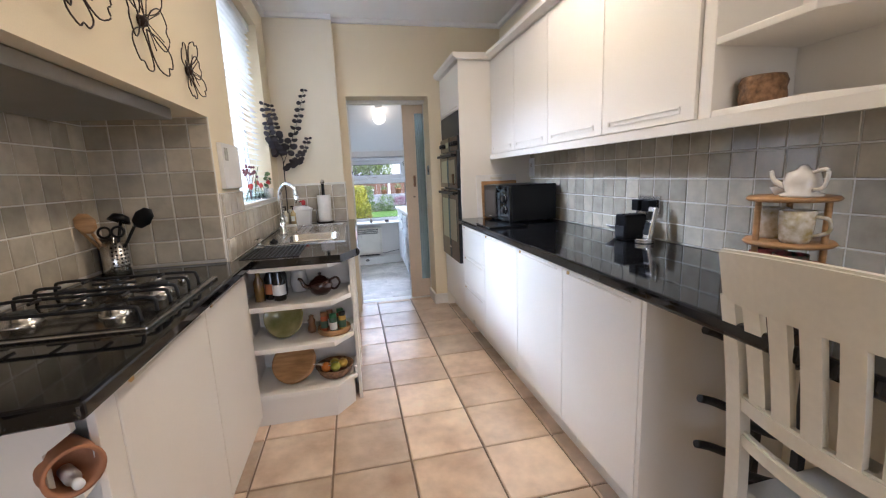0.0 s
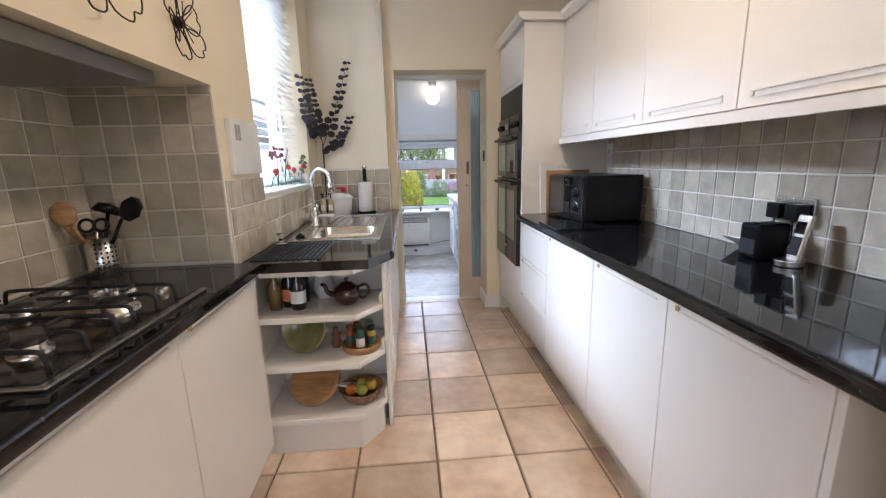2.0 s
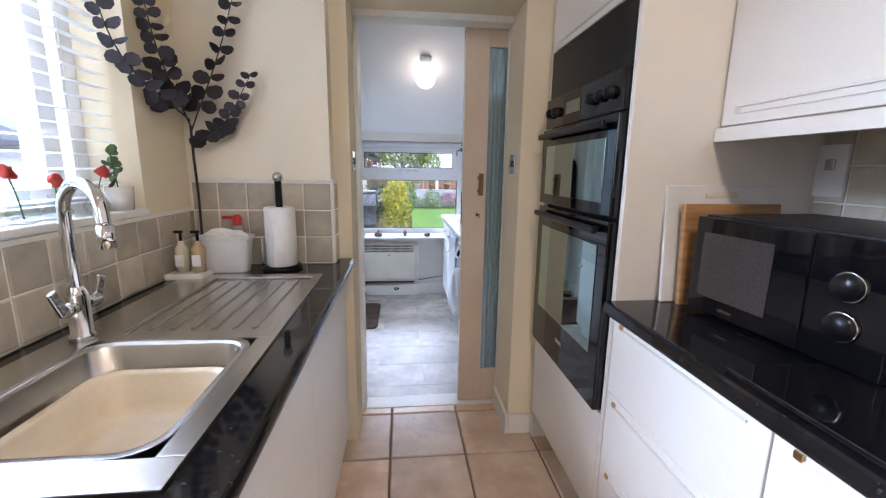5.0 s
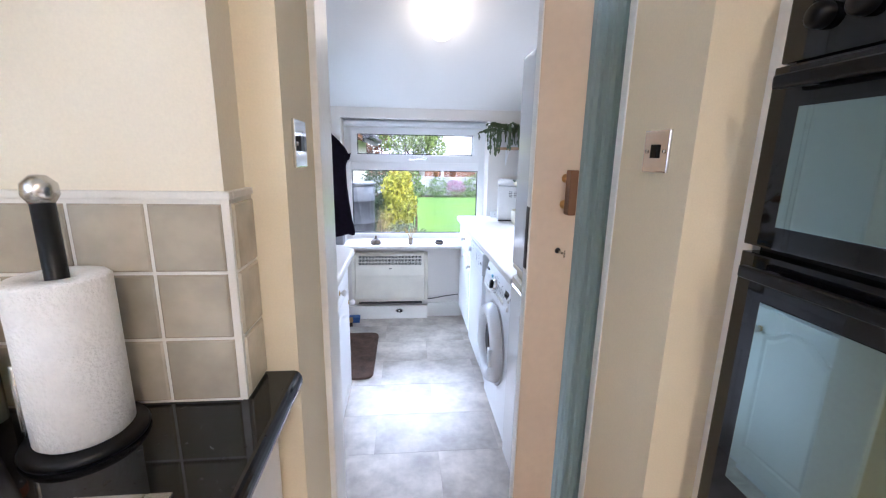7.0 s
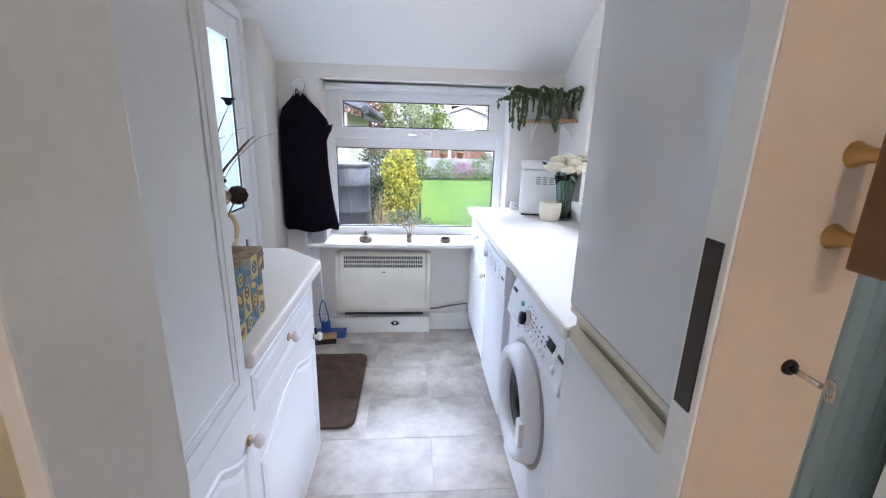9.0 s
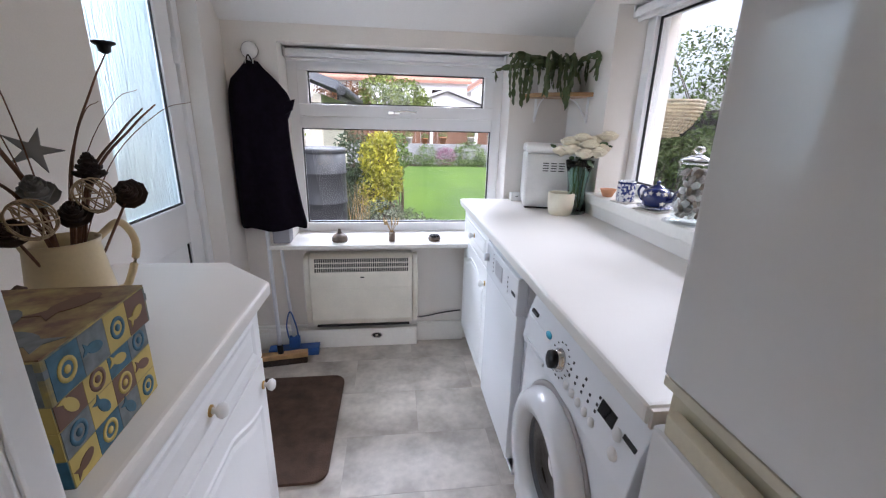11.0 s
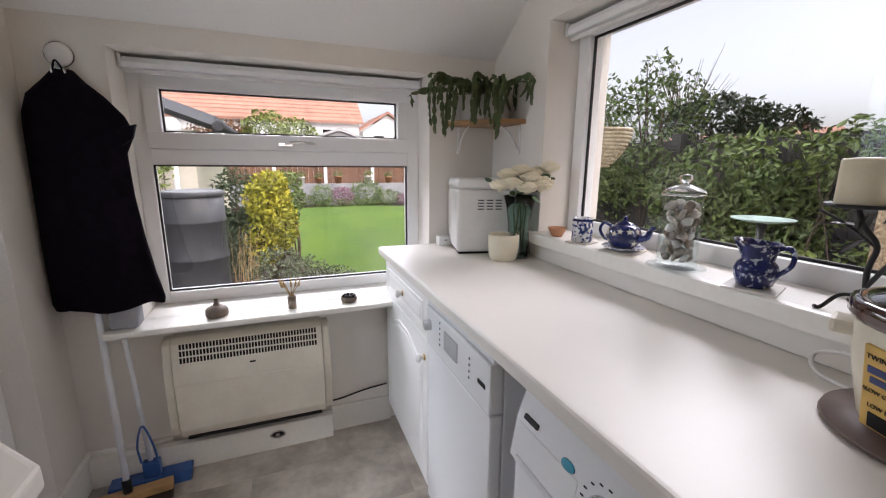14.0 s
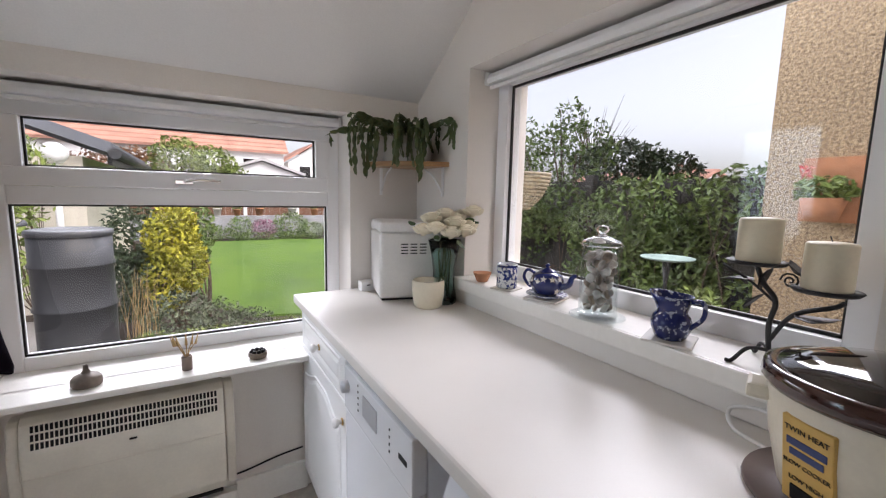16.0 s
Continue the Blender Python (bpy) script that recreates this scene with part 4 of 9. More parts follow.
# extractor slot above the recess
solid("extractor_hood", cube(-0.60, -0.20, 1.45, 2.40, RZ - 0.045, RZ - 0.002, 0.006), mat("grey_hood_metal", (0.30, 0.28, 0.25), 0.35, 0.7), "slim grey extractor panel under the recess top", "extractor hood")
# wire flowers on the chimney breast
M_WIRE = mat("dark_bronze_wire", (0.045, 0.03, 0.025), 0.45, 0.6)


def wire_flower(y, z, s, turn, label):
    f = thing("wire_flower", (KW + 0.004, y, z), label, "wall ornament", "wire flowers on the wall")
    for k in range(6):
        a = radians(turn + 60 * k)
        pts = []
        for u, w in ((0.15, 0.0), (0.45, 0.30), (0.80, 0.42), (1.0, 0.16), (0.93, 0.0), (1.02, -0.18), (0.78, -0.42), (0.45, -0.30)):
            py, pz = s * (u * math.cos(a) - w * math.sin(a)), s * (u * math.sin(a) + w * math.cos(a))
            pts.append((KW + 0.008 + 0.03 * u * (1 if k % 2 else 0.5), y + py, z + pz))
        part("petal", tube(arc(pts + [pts[0]], 3), 0.0022, 5), M_WIRE, f)
        part("stamen", tube([(KW + 0.02, y, z), (KW + 0.035, y + 0.55 * s * math.cos(a + 0.5), z + 0.55 * s * math.sin(a + 0.5))], 0.0016, 5), M_WIRE, f)
    part("centre", moved(lathe([(0, 0), (0.02, 0.0), (0.014, 0.02), (0, 0.024)], 14), pose(KW + 0.002, y, z, 0, 90, 0)), M_WIRE, f)


wire_flower(2.47, 1.705, 0.105, 20, "small dark wire flower ornament")
wire_flower(2.115, 1.765, 0.155, 5, "large dark wire flower ornament")
wire_flower(1.755, 1.755, 0.12, 35, "dark wire flower ornament")
wire_flower(1.53, 1.735, 0.10, 10, "small dark wire flower ornament")
cv = thing("canvas_panel", (KW, 2.86, 1.24), "blank white rectangular board fixed on the wall", "wall panel")
part("board", cube(KW + 0.001, KW + 0.022, 2.722, 3.022, 1.236, 1.452, 0.003), M_PLASTICW, cv)
part("note", cube(KW + 0.022, KW + 0.0235, 2.76, 2.81, 1.37, 1.43), mat("grey_print", (0.45, 0.44, 0.40), 0.7, scale=30, vary=0.2), cv)

# ---- kitchen: sink side ----
SZ = 0.89
sw_ = thing("sink_worktop", (0.15, 3.5, SZ), "polished black worktop around the sink with a cut corner", "worktop")
bm = join(prism([(0.452, 2.807), (0.452, KN - 0.001), (0.392, KN - 0.001), (0.392, 4.131), (0.357, 4.131), (0.357, 3.12), (KW + 0.013, 3.12), (KW + 0.013, 2.652), (-0.038, 2.652), (0.367, 2.652)], SZ - 0.04, SZ),
          cube(KW + 0.013, -0.062, 3.12, 4.131, SZ - 0.04, SZ), cube(KW + 0.013, 0.392, 4.131, 4.342, SZ - 0.04, SZ))
part("top", bm, M_BLACKTOP, sw_)
part("rounded_edge", prism([(0.452, SZ - 0.04)] + [(0.452 + 0.014 * math.sin(radians(k * 18)), SZ - 0.02 - 0.02 * math.cos(radians(k * 18))) for k in range(1, 10)] + [(0.452, SZ)], 2.807, KN - 0.001, axis="y"), M_BLACKTOP, sw_)
SFX = 0.428
for y0, y1 in ((3.05, 3.72), (3.72, 4.39)):
    c = thing("base_cabinet", (0.1, (y0 + y1) / 2, 0), "ivory base cabinet under the sink", "cabinet", "base cabinets under the sink")
    part("body", cube(KW + 0.002, SFX - 0.021, y0 + 0.001, min(y1, 4.349) - 0.001, 0.08, 0.68), M_CABIN, c)
    part("plinth", cube(SFX - 0.08, SFX - 0.065, y0 + 0.001, min(y1, 4.349) - 0.001, 0.0, 0.079), M_CAB, c)
    d = part("door", cube(SFX - 0.019, SFX, y0 + 0.002, y1 - 0.002, 0.10, 0.842, 0.003), M_CAB, c)
    part("finger_pull", cube(SFX - 0.002, SFX + 0.004, y0 + 0.05, y1 - 0.05, 0.812, 0.818, 0.001), M_CABIN, d)
# open corner shelves
u = thing("open_shelf_unit", (0.15, 2.9, 0), "ivory open shelf unit with angled shelves at the worktop end", "shelf")
part("back_board", cube(KW + 0.002, 0.40, 3.03, 3.048, 0.0, 0.848), M_CAB, u)
part("side_panel", cube(0.402, 0.420, 2.84, 3.048, 0.0, 0.848, 0.002), M_CAB, u)
part("side_panel", cube(KW + 0.002, KW + 0.02, 2.652, 3.029, 0.0, 0.848), M_CAB, u)
sh = [(-0.075, 2.67), (0.30, 2.67), (0.40, 2.80), (0.40, 3.029), (KW + 0.021, 3.029), (KW + 0.021, 2.67)]
for z in (0.155, 0.405, 0.625):
    part("shelf", prism(sh, z, z + 0.026, 0.003), M_CAB, u)
part("shelf_plinth", prism([(-0.075, 2.70), (0.285, 2.70), (0.38, 2.82), (0.38, 3.02), (KW + 0.03, 3.02), (KW + 0.03, 2.70)], 0.0, 0.154), M_CAB, u)
part("top_rail", prism([(-0.075, 2.672), (0.30, 2.672), (0.40, 2.81), (0.40, 2.83), (0.29, 2.69), (-0.075, 2.69)], 0.826, 0.848), M_CAB, u)
for z in (0.652, 0.432, 0.182):
    part("gallery_rail", cube(0.388, 0.399, 2.80, 2.85, z, z + 0.04, 0.002), M_CAB, u)


def turned(name, x, y, z, prof, material, label, category, n=26, group=""):
    return solid(name, lathe(prof, n, (x, y, z)), material, label, category, group)


M_BROWNGLAZE = mat("brown_glaze", (0.045, 0.014, 0.010), 0.12, coat=0.6, bump=0.0)
M_DARKGLASS = mat("dark_bottle_glass", (0.010, 0.008, 0.006), 0.06, coat=0.5, bump=0.0)
S1, S2, S3 = 0.651, 0.431, 0.181
BOTTLE = [(0, 0), (0.031, 0), (0.033, 0.01), (0.033, 0.115), (0.014, 0.155), (0.013, 0.188), (0.0, 0.190)]
for i, (x, y) in enumerate(((-0.005, 2.83), (0.04, 2.79), (0.035, 2.88))):
    b = thing("bottle", (x, y, S1), "dark glass bottle with a white label" if i == 1 else "dark glass bottle on the open shelf", "bottle", "bottles on the shelf")
    part("glass", lathe(BOTTLE, 22, (x, y, S1)), M_DARKGLASS, b)
    part("paper_label", lathe([(0.0335, 0.03), (0.0335, 0.085)], 22, (x, y, S1)), M_PLASTICW if i == 1 else mat("orange_label", (0.6, 0.2, 0.07), 0.6) if i == 0 else M_BLACK, b)
    part("cap", lathe([(0.015, 0.17), (0.015, 0.193), (0, 0.194)], 16, (x, y, S1)), M_BLACK, b)
solid("oil_bottle", lathe([(0, 0), (0.026, 0), (0.026, 0.10), (0.012, 0.13), (0.012, 0.16), (0, 0.16)], 20, (-0.06, 2.80, S1)), mat("amber_oil", (0.22, 0.12, 0.03), 0.1, coat=0.5), "slim amber oil bottle", "bottle")
solid("white_jug", lathe([(0, 0), (0.04, 0), (0.05, 0.05), (0.04, 0.10), (0.045, 0.12), (0.04, 0.12), (0, 0.02)], 24, (0.12, 2.95, S1)), M_CHINA, "white china jug at the back of the shelf", "jug")


def teapot(name, x, y, z, s, material, label, turn=0):
    t = thing(name, (x, y, z), label, "teapot")
    m = pose(x, y, z, 0, 0, turn) @ Matrix.Diagonal((s, s, s, 1))
    part("body", moved(lathe([(0, 0), (0.042, 0), (0.062, 0.02), (0.075, 0.055), (0.062, 0.09), (0.035, 0.105), (0, 0.106)], 28), m), material, t)
    part("spout", moved(tube(arc([(0.062, 0, 0.045), (0.10, 0, 0.06), (0.115, 0, 0.095), (0.135, 0, 0.105)]), 0.016, 10, r_end=0.008), m), material, t)
    part("handle", moved(tube(arc([(-0.058, 0, 0.088), (-0.10, 0, 0.10), (-0.118, 0, 0.065), (-0.09, 0, 0.03), (-0.066, 0, 0.032)]), 0.007, 8), m), material, t)
    ld = part("lid", moved(lathe([(0.038, 0.104), (0.030, 0.113), (0.008, 0.120), (0.008, 0.126), (0.013, 0.134), (0, 0.142)], 24), m), material, t)
    return t


teapot("teapot", 0.245, 2.83, S1, 0.86, M_BROWNGLAZE, "dark brown glazed teapot on the open shelf", 175)
M_GREENBOWL = mat("speckled_green_glaze", (0.36, 0.31, 0.14), 0.2, scale=9, vary=0.3, base2=(0.16, 0.16, 0.05), bump=0.05, bump_scale=30)
solid("green_bowl", moved(lathe([(0, 0.0), (0.04, 0.0), (0.09, 0.022), (0.112, 0.055), (0.106, 0.055), (0.085, 0.028), (0.04, 0.008), (0, 0.006)], 34), pose(0.055, 2.865, S2 + 0.10, 72, 0, -18)), M_GREENBOWL, "green glazed pottery bowl leaning upright on the shelf", "bowl")
turned("pepper_mill", 0.175, 2.86, S2, [(0, 0), (0.022, 0), (0.024, 0.02), (0.016, 0.045), (0.022, 0.065), (0.012, 0.08), (0.015, 0.092), (0, 0.10)], M_DARKWOOD, "small dark wooden pepper mill", "mill")
turned("wooden_tray", 0.295, 2.83, S2, [(0, 0), (0.085, 0), (0.09, 0.012), (0.088, 0.03), (0.082, 0.03), (0.08, 0.01), (0, 0.01)], M_WOOD, "round wooden spice tray", "tray")
M_SPICE = [mat("red_spice", (0.35, 0.07, 0.02), 0.3), mat("dark_green_label", (0.05, 0.10, 0.06), 0.4), mat("yellow_spice", (0.5, 0.3, 0.05), 0.3), mat("brown_spice", (0.2, 0.08, 0.03), 0.3)]
for i, (dx, dy) in enumerate(((-0.05, -0.005), (0.0, -0.045), (0.048, -0.02), (-0.02, 0.03), (0.035, 0.035))):
    s = thing("spice_jar", (0.295 + dx, 2.83 + dy, S2 + 0.011), "small glass spice jar with coloured cap", "jar", "spice jars on the tray")
    part("jar", lathe([(0, 0), (0.019, 0), (0.02, 0.004), (0.02, 0.075), (0.016, 0.083), (0, 0.083)], 18, (0.295 + dx, 2.83 + dy, S2 + 0.011)), M_SPICE[i % 4], s)
    part("label_band", lathe([(0.0204, 0.018), (0.0204, 0.058)], 18, (0.295 + dx, 2.83 + dy, S2 + 0.011)), M_PLASTICW if i % 2 else M_SPICE[1], s)
    part("cap", lathe([(0.018, 0.083), (0.018, 0.103), (0, 0.104)], 18, (0.295 + dx, 2.83 + dy, S2 + 0.011)), (M_SPICE[3], mat("green_cap", (0.02, 0.13, 0.05), 0.4), M_BLACK)[i % 3], s)
bb = thing("bread_board", (0.06, 2.86, S3), "carved round wooden bread board leaning at the back of the shelf", "bread board")
part("board", moved(lathe([(0, 0), (0.115, 0), (0.12, 0.008), (0.118, 0.02), (0.105, 0.024), (0.09, 0.020), (0.06, 0.022), (0.055, 0.018), (0, 0.018)], 36), pose(0.065, 2.85, S3 + 0.085, 48, 0, -10)), M_WOOD, bb)
wb = thing("fruit_basket", (0.28, 2.82, S3), "oval wicker basket with fruit and a paper napkin", "basket")
part("basket", lathe([(0, 0), (0.065, 0), (0.085, 0.02), (0.10, 0.055), (0.105, 0.06), (0.095, 0.058), (0.08, 0.025), (0.06, 0.008), (0, 0.008)], 30, (0.28, 2.82, S3)), M_WICKER, wb)
part("napkin", moved(prism([(-0.10, -0.03), (0.03, -0.06), (0.08, 0.05), (-0.04, 0.09)], 0.0, 0.004), pose(0.255, 2.83, S3 + 0.052, -18, 12, 0)), M_PLASTICW, wb)
for x, y, r, c in ((0.235, 2.80, 0.027, (0.75, 0.24, 0.03)), (0.285, 2.79, 0.028, (0.42, 0.42, 0.06)), (0.325, 2.83, 0.027, (0.62, 0.40, 0.06)), (0.28, 2.845, 0.026, (0.55, 0.45, 0.08))):
    solid("fruit", lathe([(0, 0.06 * r), (0.6 * r, 0.15 * r), (0.95 * r, 0.7 * r), (r, r), (0.9 * r, 1.5 * r), (0.45 * r, 1.88 * r), (0.1 * r, 1.85 * r), (0, 1.75 * r)], 20, (x, y, S3 + 0.030)), mat("fruit_skin", c, 0.4, scale=30, vary=0.12, bump=0.05), "ripe round fruit in the wicker basket", "fruit", "fruit in the basket")

# sink, tap and washing-up things
sk = thing("sink", (0.15, 3.62, SZ), "stainless steel sink with ribbed drainer", "sink")
X0, X1, Y0, Y1 = -0.085, 0.385, 3.10, 4.145
zr = SZ + 0.006
BX0, BX1, BY0, BY1 = 0.0, 0.345, 3.16, 3.56


def rrect(x0, x1, y0, y1, r, n=6):
    out = []
    for cx, cy, a0 in ((x1 - r, y1 - r, 0), (x0 + r, y1 - r, 90), (x0 + r, y0 + r, 180), (x1 - r, y0 + r, 270)):
        for i in range(n + 1):
            a = radians(a0 + 90 * i / n)
            out.append((cx + r * math.cos(a), cy + r * math.sin(a)))
    return out


def tray(x0, x1, y0, y1, r, zt, depth, lip):
    """A pressed bowl, open at the top, with rounded corners."""
    bm = bmesh.new()
    rings = []
    for ins, z in ((0, zt), (lip, zt), (lip + 0.006, zt - 0.006), (lip + 0.014, zt - depth + 0.02), (lip + 0.03, zt - depth)):
        rings.append([bm.verts.new((x, y, z)) for x, y in rrect(x0 + ins, x1 - ins, y0 + ins, y1 - ins, max(r - ins * 0.4, 0.01))])
    k = len(rings[0])
    for a, b in zip(rings, rings[1:]):
        for i in range(k):
            bm.faces.new((a[i], a[(i + 1) % k], b[(i + 1) % k], b[i]))
    bm.faces.new(rings[-1])
    bmesh.ops.recalc_face_normals(bm, faces=bm.faces[:])
    for f in bm.faces:
        f.smooth = True
    return bm


part("bowl", tray(BX0, BX1, BY0, BY1, 0.06, zr, 0.17, 0.012), M_STEEL, sk)
part("rim", join(cube(X0, X1, Y0, BY0, SZ - 0.001, zr, 0.002), cube(X0, X1, BY1, 3.60, SZ - 0.001, zr, 0.002), cube(X0, BX0, BY0, BY1, SZ - 0.001, zr, 0.002), cube(BX1, X1, BY0, BY1, SZ - 0.001, zr, 0.002),
                 cube(X0, 0.03, 3.60, Y1, SZ - 0.001, zr, 0.002), cube(0.355, X1, 3.60, Y1, SZ - 0.001, zr, 0.002), cube(0.03, 0.355, 4.10, Y1, SZ - 0.001, zr, 0.002)), M_STEEL, sk)
part("drainer", cube(0.03, 0.355, 3.60, 4.10, SZ - 0.010, SZ - 0.002), M_STEEL, sk)
for i in range(6):
    x = 0.065 + i * 0.048
    part("drainer_rib", cube(x, x + 0.012, 3.64, 4.07, SZ - 0.003, SZ + 0.003, 0.002), M_STEEL, sk)
solid("washing_up_bowl", tray(0.05, 0.318, 3.19, 3.50, 0.05, zr - 0.040, 0.085, 0.008), mat("cream_bowl_plastic", (0.72, 0.62, 0.46), 0.4), "cream plastic washing-up bowl in the sink", "bowl")
solid("sink_plug", lathe([(0, 0), (0.024, 0), (0.022, 0.012), (0.010, 0.014), (0.010, 0.022), (0, 0.024)], 18, (-0.035, 3.20, zr)), M_BLACK, "black rubber sink plug on the sink rim", "sink plug")
tp = thing("mixer_tap", (-0.04, 3.62, zr), "tall chrome swan-neck mixer tap with two levers", "tap")
TX, TY = -0.035, 3.58
part("base", lathe([(0, 0), (0.026, 0), (0.026, 0.01), (0.021, 0.016), (0.021, 0.10), (0.016, 0.115), (0.012, 0.12)], 24, (TX, TY, zr)), M_CHROME, tp)
part("spout", tube(arc([(TX, TY, zr + 0.10), (TX, TY, zr + 0.25), (TX + 0.012, TY - 0.01, zr + 0.31), (TX + 0.055, TY - 0.03, zr + 0.345), (TX + 0.105, TY - 0.055, zr + 0.32), (TX + 0.118, TY - 0.062, zr + 0.26)], 8), 0.0125, 14), M_CHROME, tp)
part("spout_end", tube([(TX + 0.118, TY - 0.062, zr + 0.262), (TX + 0.120, TY - 0.063, zr + 0.215)], 0.0155, 14), M_CHROME, tp)
for sy in (-1, 1):
    lv = part("lever_body", tube([(TX, TY, zr + 0.075), (TX + 0.005, TY + sy * 0.05, zr + 0.078)], 0.015, 12), M_CHROME, tp)
    part("lever", moved(cube(-0.006, 0.006, -0.010, 0.010, 0, 0.062, 0.004), pose(TX + 0.005, TY + sy * 0.046, zr + 0.07, -sy * 25, 0, 0)), M_CHROME, lv)
# wire drainer mat and glass
mt = thing("draining_mat", (0.05, 2.88, SZ), "black rubber grid draining mat on the worktop", "mat")
for i in range(19):
    y = 2.70 + i * 0.020
    part("bar", cube(-0.11, 0.165, y, y + 0.006, SZ, SZ + 0.0032), M_IRON, mt)
for i in range(14):
    x = -0.11 + i * 0.0207
    part("bar", cube(x, x + 0.006, 2.70, 3.066, SZ + 0.001, SZ + 0.0042), M_IRON, mt)
M_CLEAR = glass_mat("thin_clear_glass", (0.95, 0.975, 0.97))
turned("glass_stopper", -0.09, 3.06, SZ + 0.0042, [(0, 0), (0.026, 0), (0.028, 0.008), (0.012, 0.018), (0.010, 0.03), (0.022, 0.04), (0.020, 0.05), (0, 0.052)], clear_mat("cut_glass", (0.95, 0.97, 0.98), 0.02), "small cut glass stopper", "glass")
# soap tray, caddy, towel holder
tr = thing("soap_tray", (-0.06, 4.2, SZ), "white ceramic tray with two soap bottles", "tray")
part("dish", cube(-0.134, -0.012, 4.085, 4.18, SZ, SZ + 0.022, 0.006), M_CHINA, tr)
for x, c in ((-0.09, (0.66, 0.60, 0.45)), (-0.035, (0.55, 0.42, 0.22))):
    b = thing("soap_bottle", (x, 4.13, SZ + 0.022), "clear pump bottle of liquid soap", "bottle", "soap bottles")
    part("bottle", lathe([(0, 0), (0.021, 0), (0.022, 0.085), (0.010, 0.10), (0.010, 0.11), (0, 0.11)], 18, (x, 4.13, SZ + 0.022)), mat("soap", c, 0.15, coat=0.4), b)
    part("paper_label", cube(x - 0.014, x + 0.014, 4.1065, 4.109, SZ + 0.045, SZ + 0.085), M_PLASTICW, b)
    part("pump", join(tube([(x, 4.13, SZ + 0.13), (x, 4.13, SZ + 0.16)], 0.005, 8), cube(x - 0.02, x + 0.008, 4.124, 4.136, SZ + 0.158, SZ + 0.168, 0.003)), M_BLACK, b)
cd = thing("washing_caddy", (0.13, 4.24, SZ), "white plastic tub full of white cloths", "tub")
bm = bmesh.new()
rings = []
for ins, z in ((0.012, 0.0), (0.0, 0.120), (-0.006, 0.123), (-0.006, 0.133), (0.006, 0.133), (0.010, 0.105)):
    rings.append([bm.verts.new((x, y, SZ + z)) for x, y in rrect(-0.075 + ins, 0.106 - ins, 4.185 + ins, 4.279 - ins, 0.025)])
k = len(rings[0])
for a, b in zip(rings, rings[1:]):
    for i in range(k):
        bm.faces.new((a[i], a[(i + 1) % k], b[(i + 1) % k], b[i]))
bm.faces.new(rings[0][::-1])
bm.faces.new(rings[-1])
bmesh.ops.recalc_face_normals(bm, faces=bm.faces[:])
part("tub", bm, M_PLASTICW, cd)
M_CLOTH = mat("white_cloth", (0.80, 0.78, 0.74), 0.9, scale=20, vary=0.08, bump=0.4, bump_scale=60)


def lump(cx, cy, cz, rx, ry, rz, seed, n=14, m=9, rough=0.2):
    bm = lathe([(math.sin(math.pi * i / m) if 0 < i < m else 0, -math.cos(math.pi * i / m)) for i in range(m + 1)], n)
    for v in bm.verts:
        k = 1 + rough * noise.noise(v.co * 1.7 + Vector((seed * 3.1, seed, 0)))
        v.co = Vector((cx + v.co.x * rx * k, cy + v.co.y * ry * k, cz + v.co.z * rz * k))
    return bm


solid("folded_cloth", lump(0.015, 4.230, SZ + 0.130, 0.075, 0.042, 0.028, 3, 18, 12, 0.5), M_CLOTH, "crumpled white cloth in the plastic tub", "cloth")
rb = thing("washing_up_bottle", (0.035, 4.308, SZ), "squeezy bottle with a red cap behind the tub", "bottle")
part("bottle", lathe([(0, 0), (0.025, 0), (0.026, 0.13), (0.021, 0.162), (0, 0.164)], 20, (0.035, 4.308, SZ)), mat("clear_red_bottle", (0.35, 0.33, 0.28), 0.15), rb)
part("cap", join(lathe([(0.015, 0.162), (0.018, 0.190), (0.010, 0.204), (0, 0.204)], 16, (0.035, 4.308, SZ)), cube(-0.02, 0.038, 4.302, 4.314, SZ + 0.187, SZ + 0.200, 0.003)), mat("red_cap_plastic", (0.55, 0.03, 0.03), 0.35), rb)
part("band", lathe([(0.0266, 0.118), (0.0266, 0.136)], 20, (0.035, 4.308, SZ)), mat("orange_print", (0.75, 0.18, 0.03), 0.4), rb)
kt = thing("paper_towel_holder", (0.265, 4.235, SZ), "black towel holder with steel knob and a paper roll", "towel holder")
KX, KY = 0.210, 4.262
part("base", lathe([(0, 0), (0.072, 0), (0.074, 0.006), (0.070, 0.014), (0, 0.014)], 32, (KX, KY, SZ)), M_BLACK, kt)
part("rod", tube([(KX, KY, SZ + 0.014), (KX, KY, SZ + 0.335)], 0.013, 14), M_BLACK, kt)
part("knob", lathe([(0, 0), (0.012, 0.0), (0.019, 0.012), (0.018, 0.026), (0.008, 0.036), (0, 0.037)], 18, (KX, KY, SZ + 0.333)), M_STEEL, kt)
part("side_arm", tube(arc([(KX - 0.07, KY - 0.01, SZ + 0.012), (KX - 0.07, KY - 0.01, SZ + 0.08), (KX - 0.068, KY - 0.01, SZ + 0.12)]), 0.005, 8), M_STEEL, kt)
M_PAPER = mat("quilted_paper_towel", (0.84, 0.82, 0.79), 0.95, scale=30, vary=0.03, bump=0.35, bump_scale=170)
solid("paper_roll", lathe([(0.021, 0.0), (0.053, 0.0), (0.057, 0.004), (0.057, 0.221), (0.053, 0.225), (0.021, 0.225), (0.021, 0.0)], 40, (KX, KY, SZ + 0.0145)), M_PAPER, "white kitchen paper roll on the holder", "paper roll")
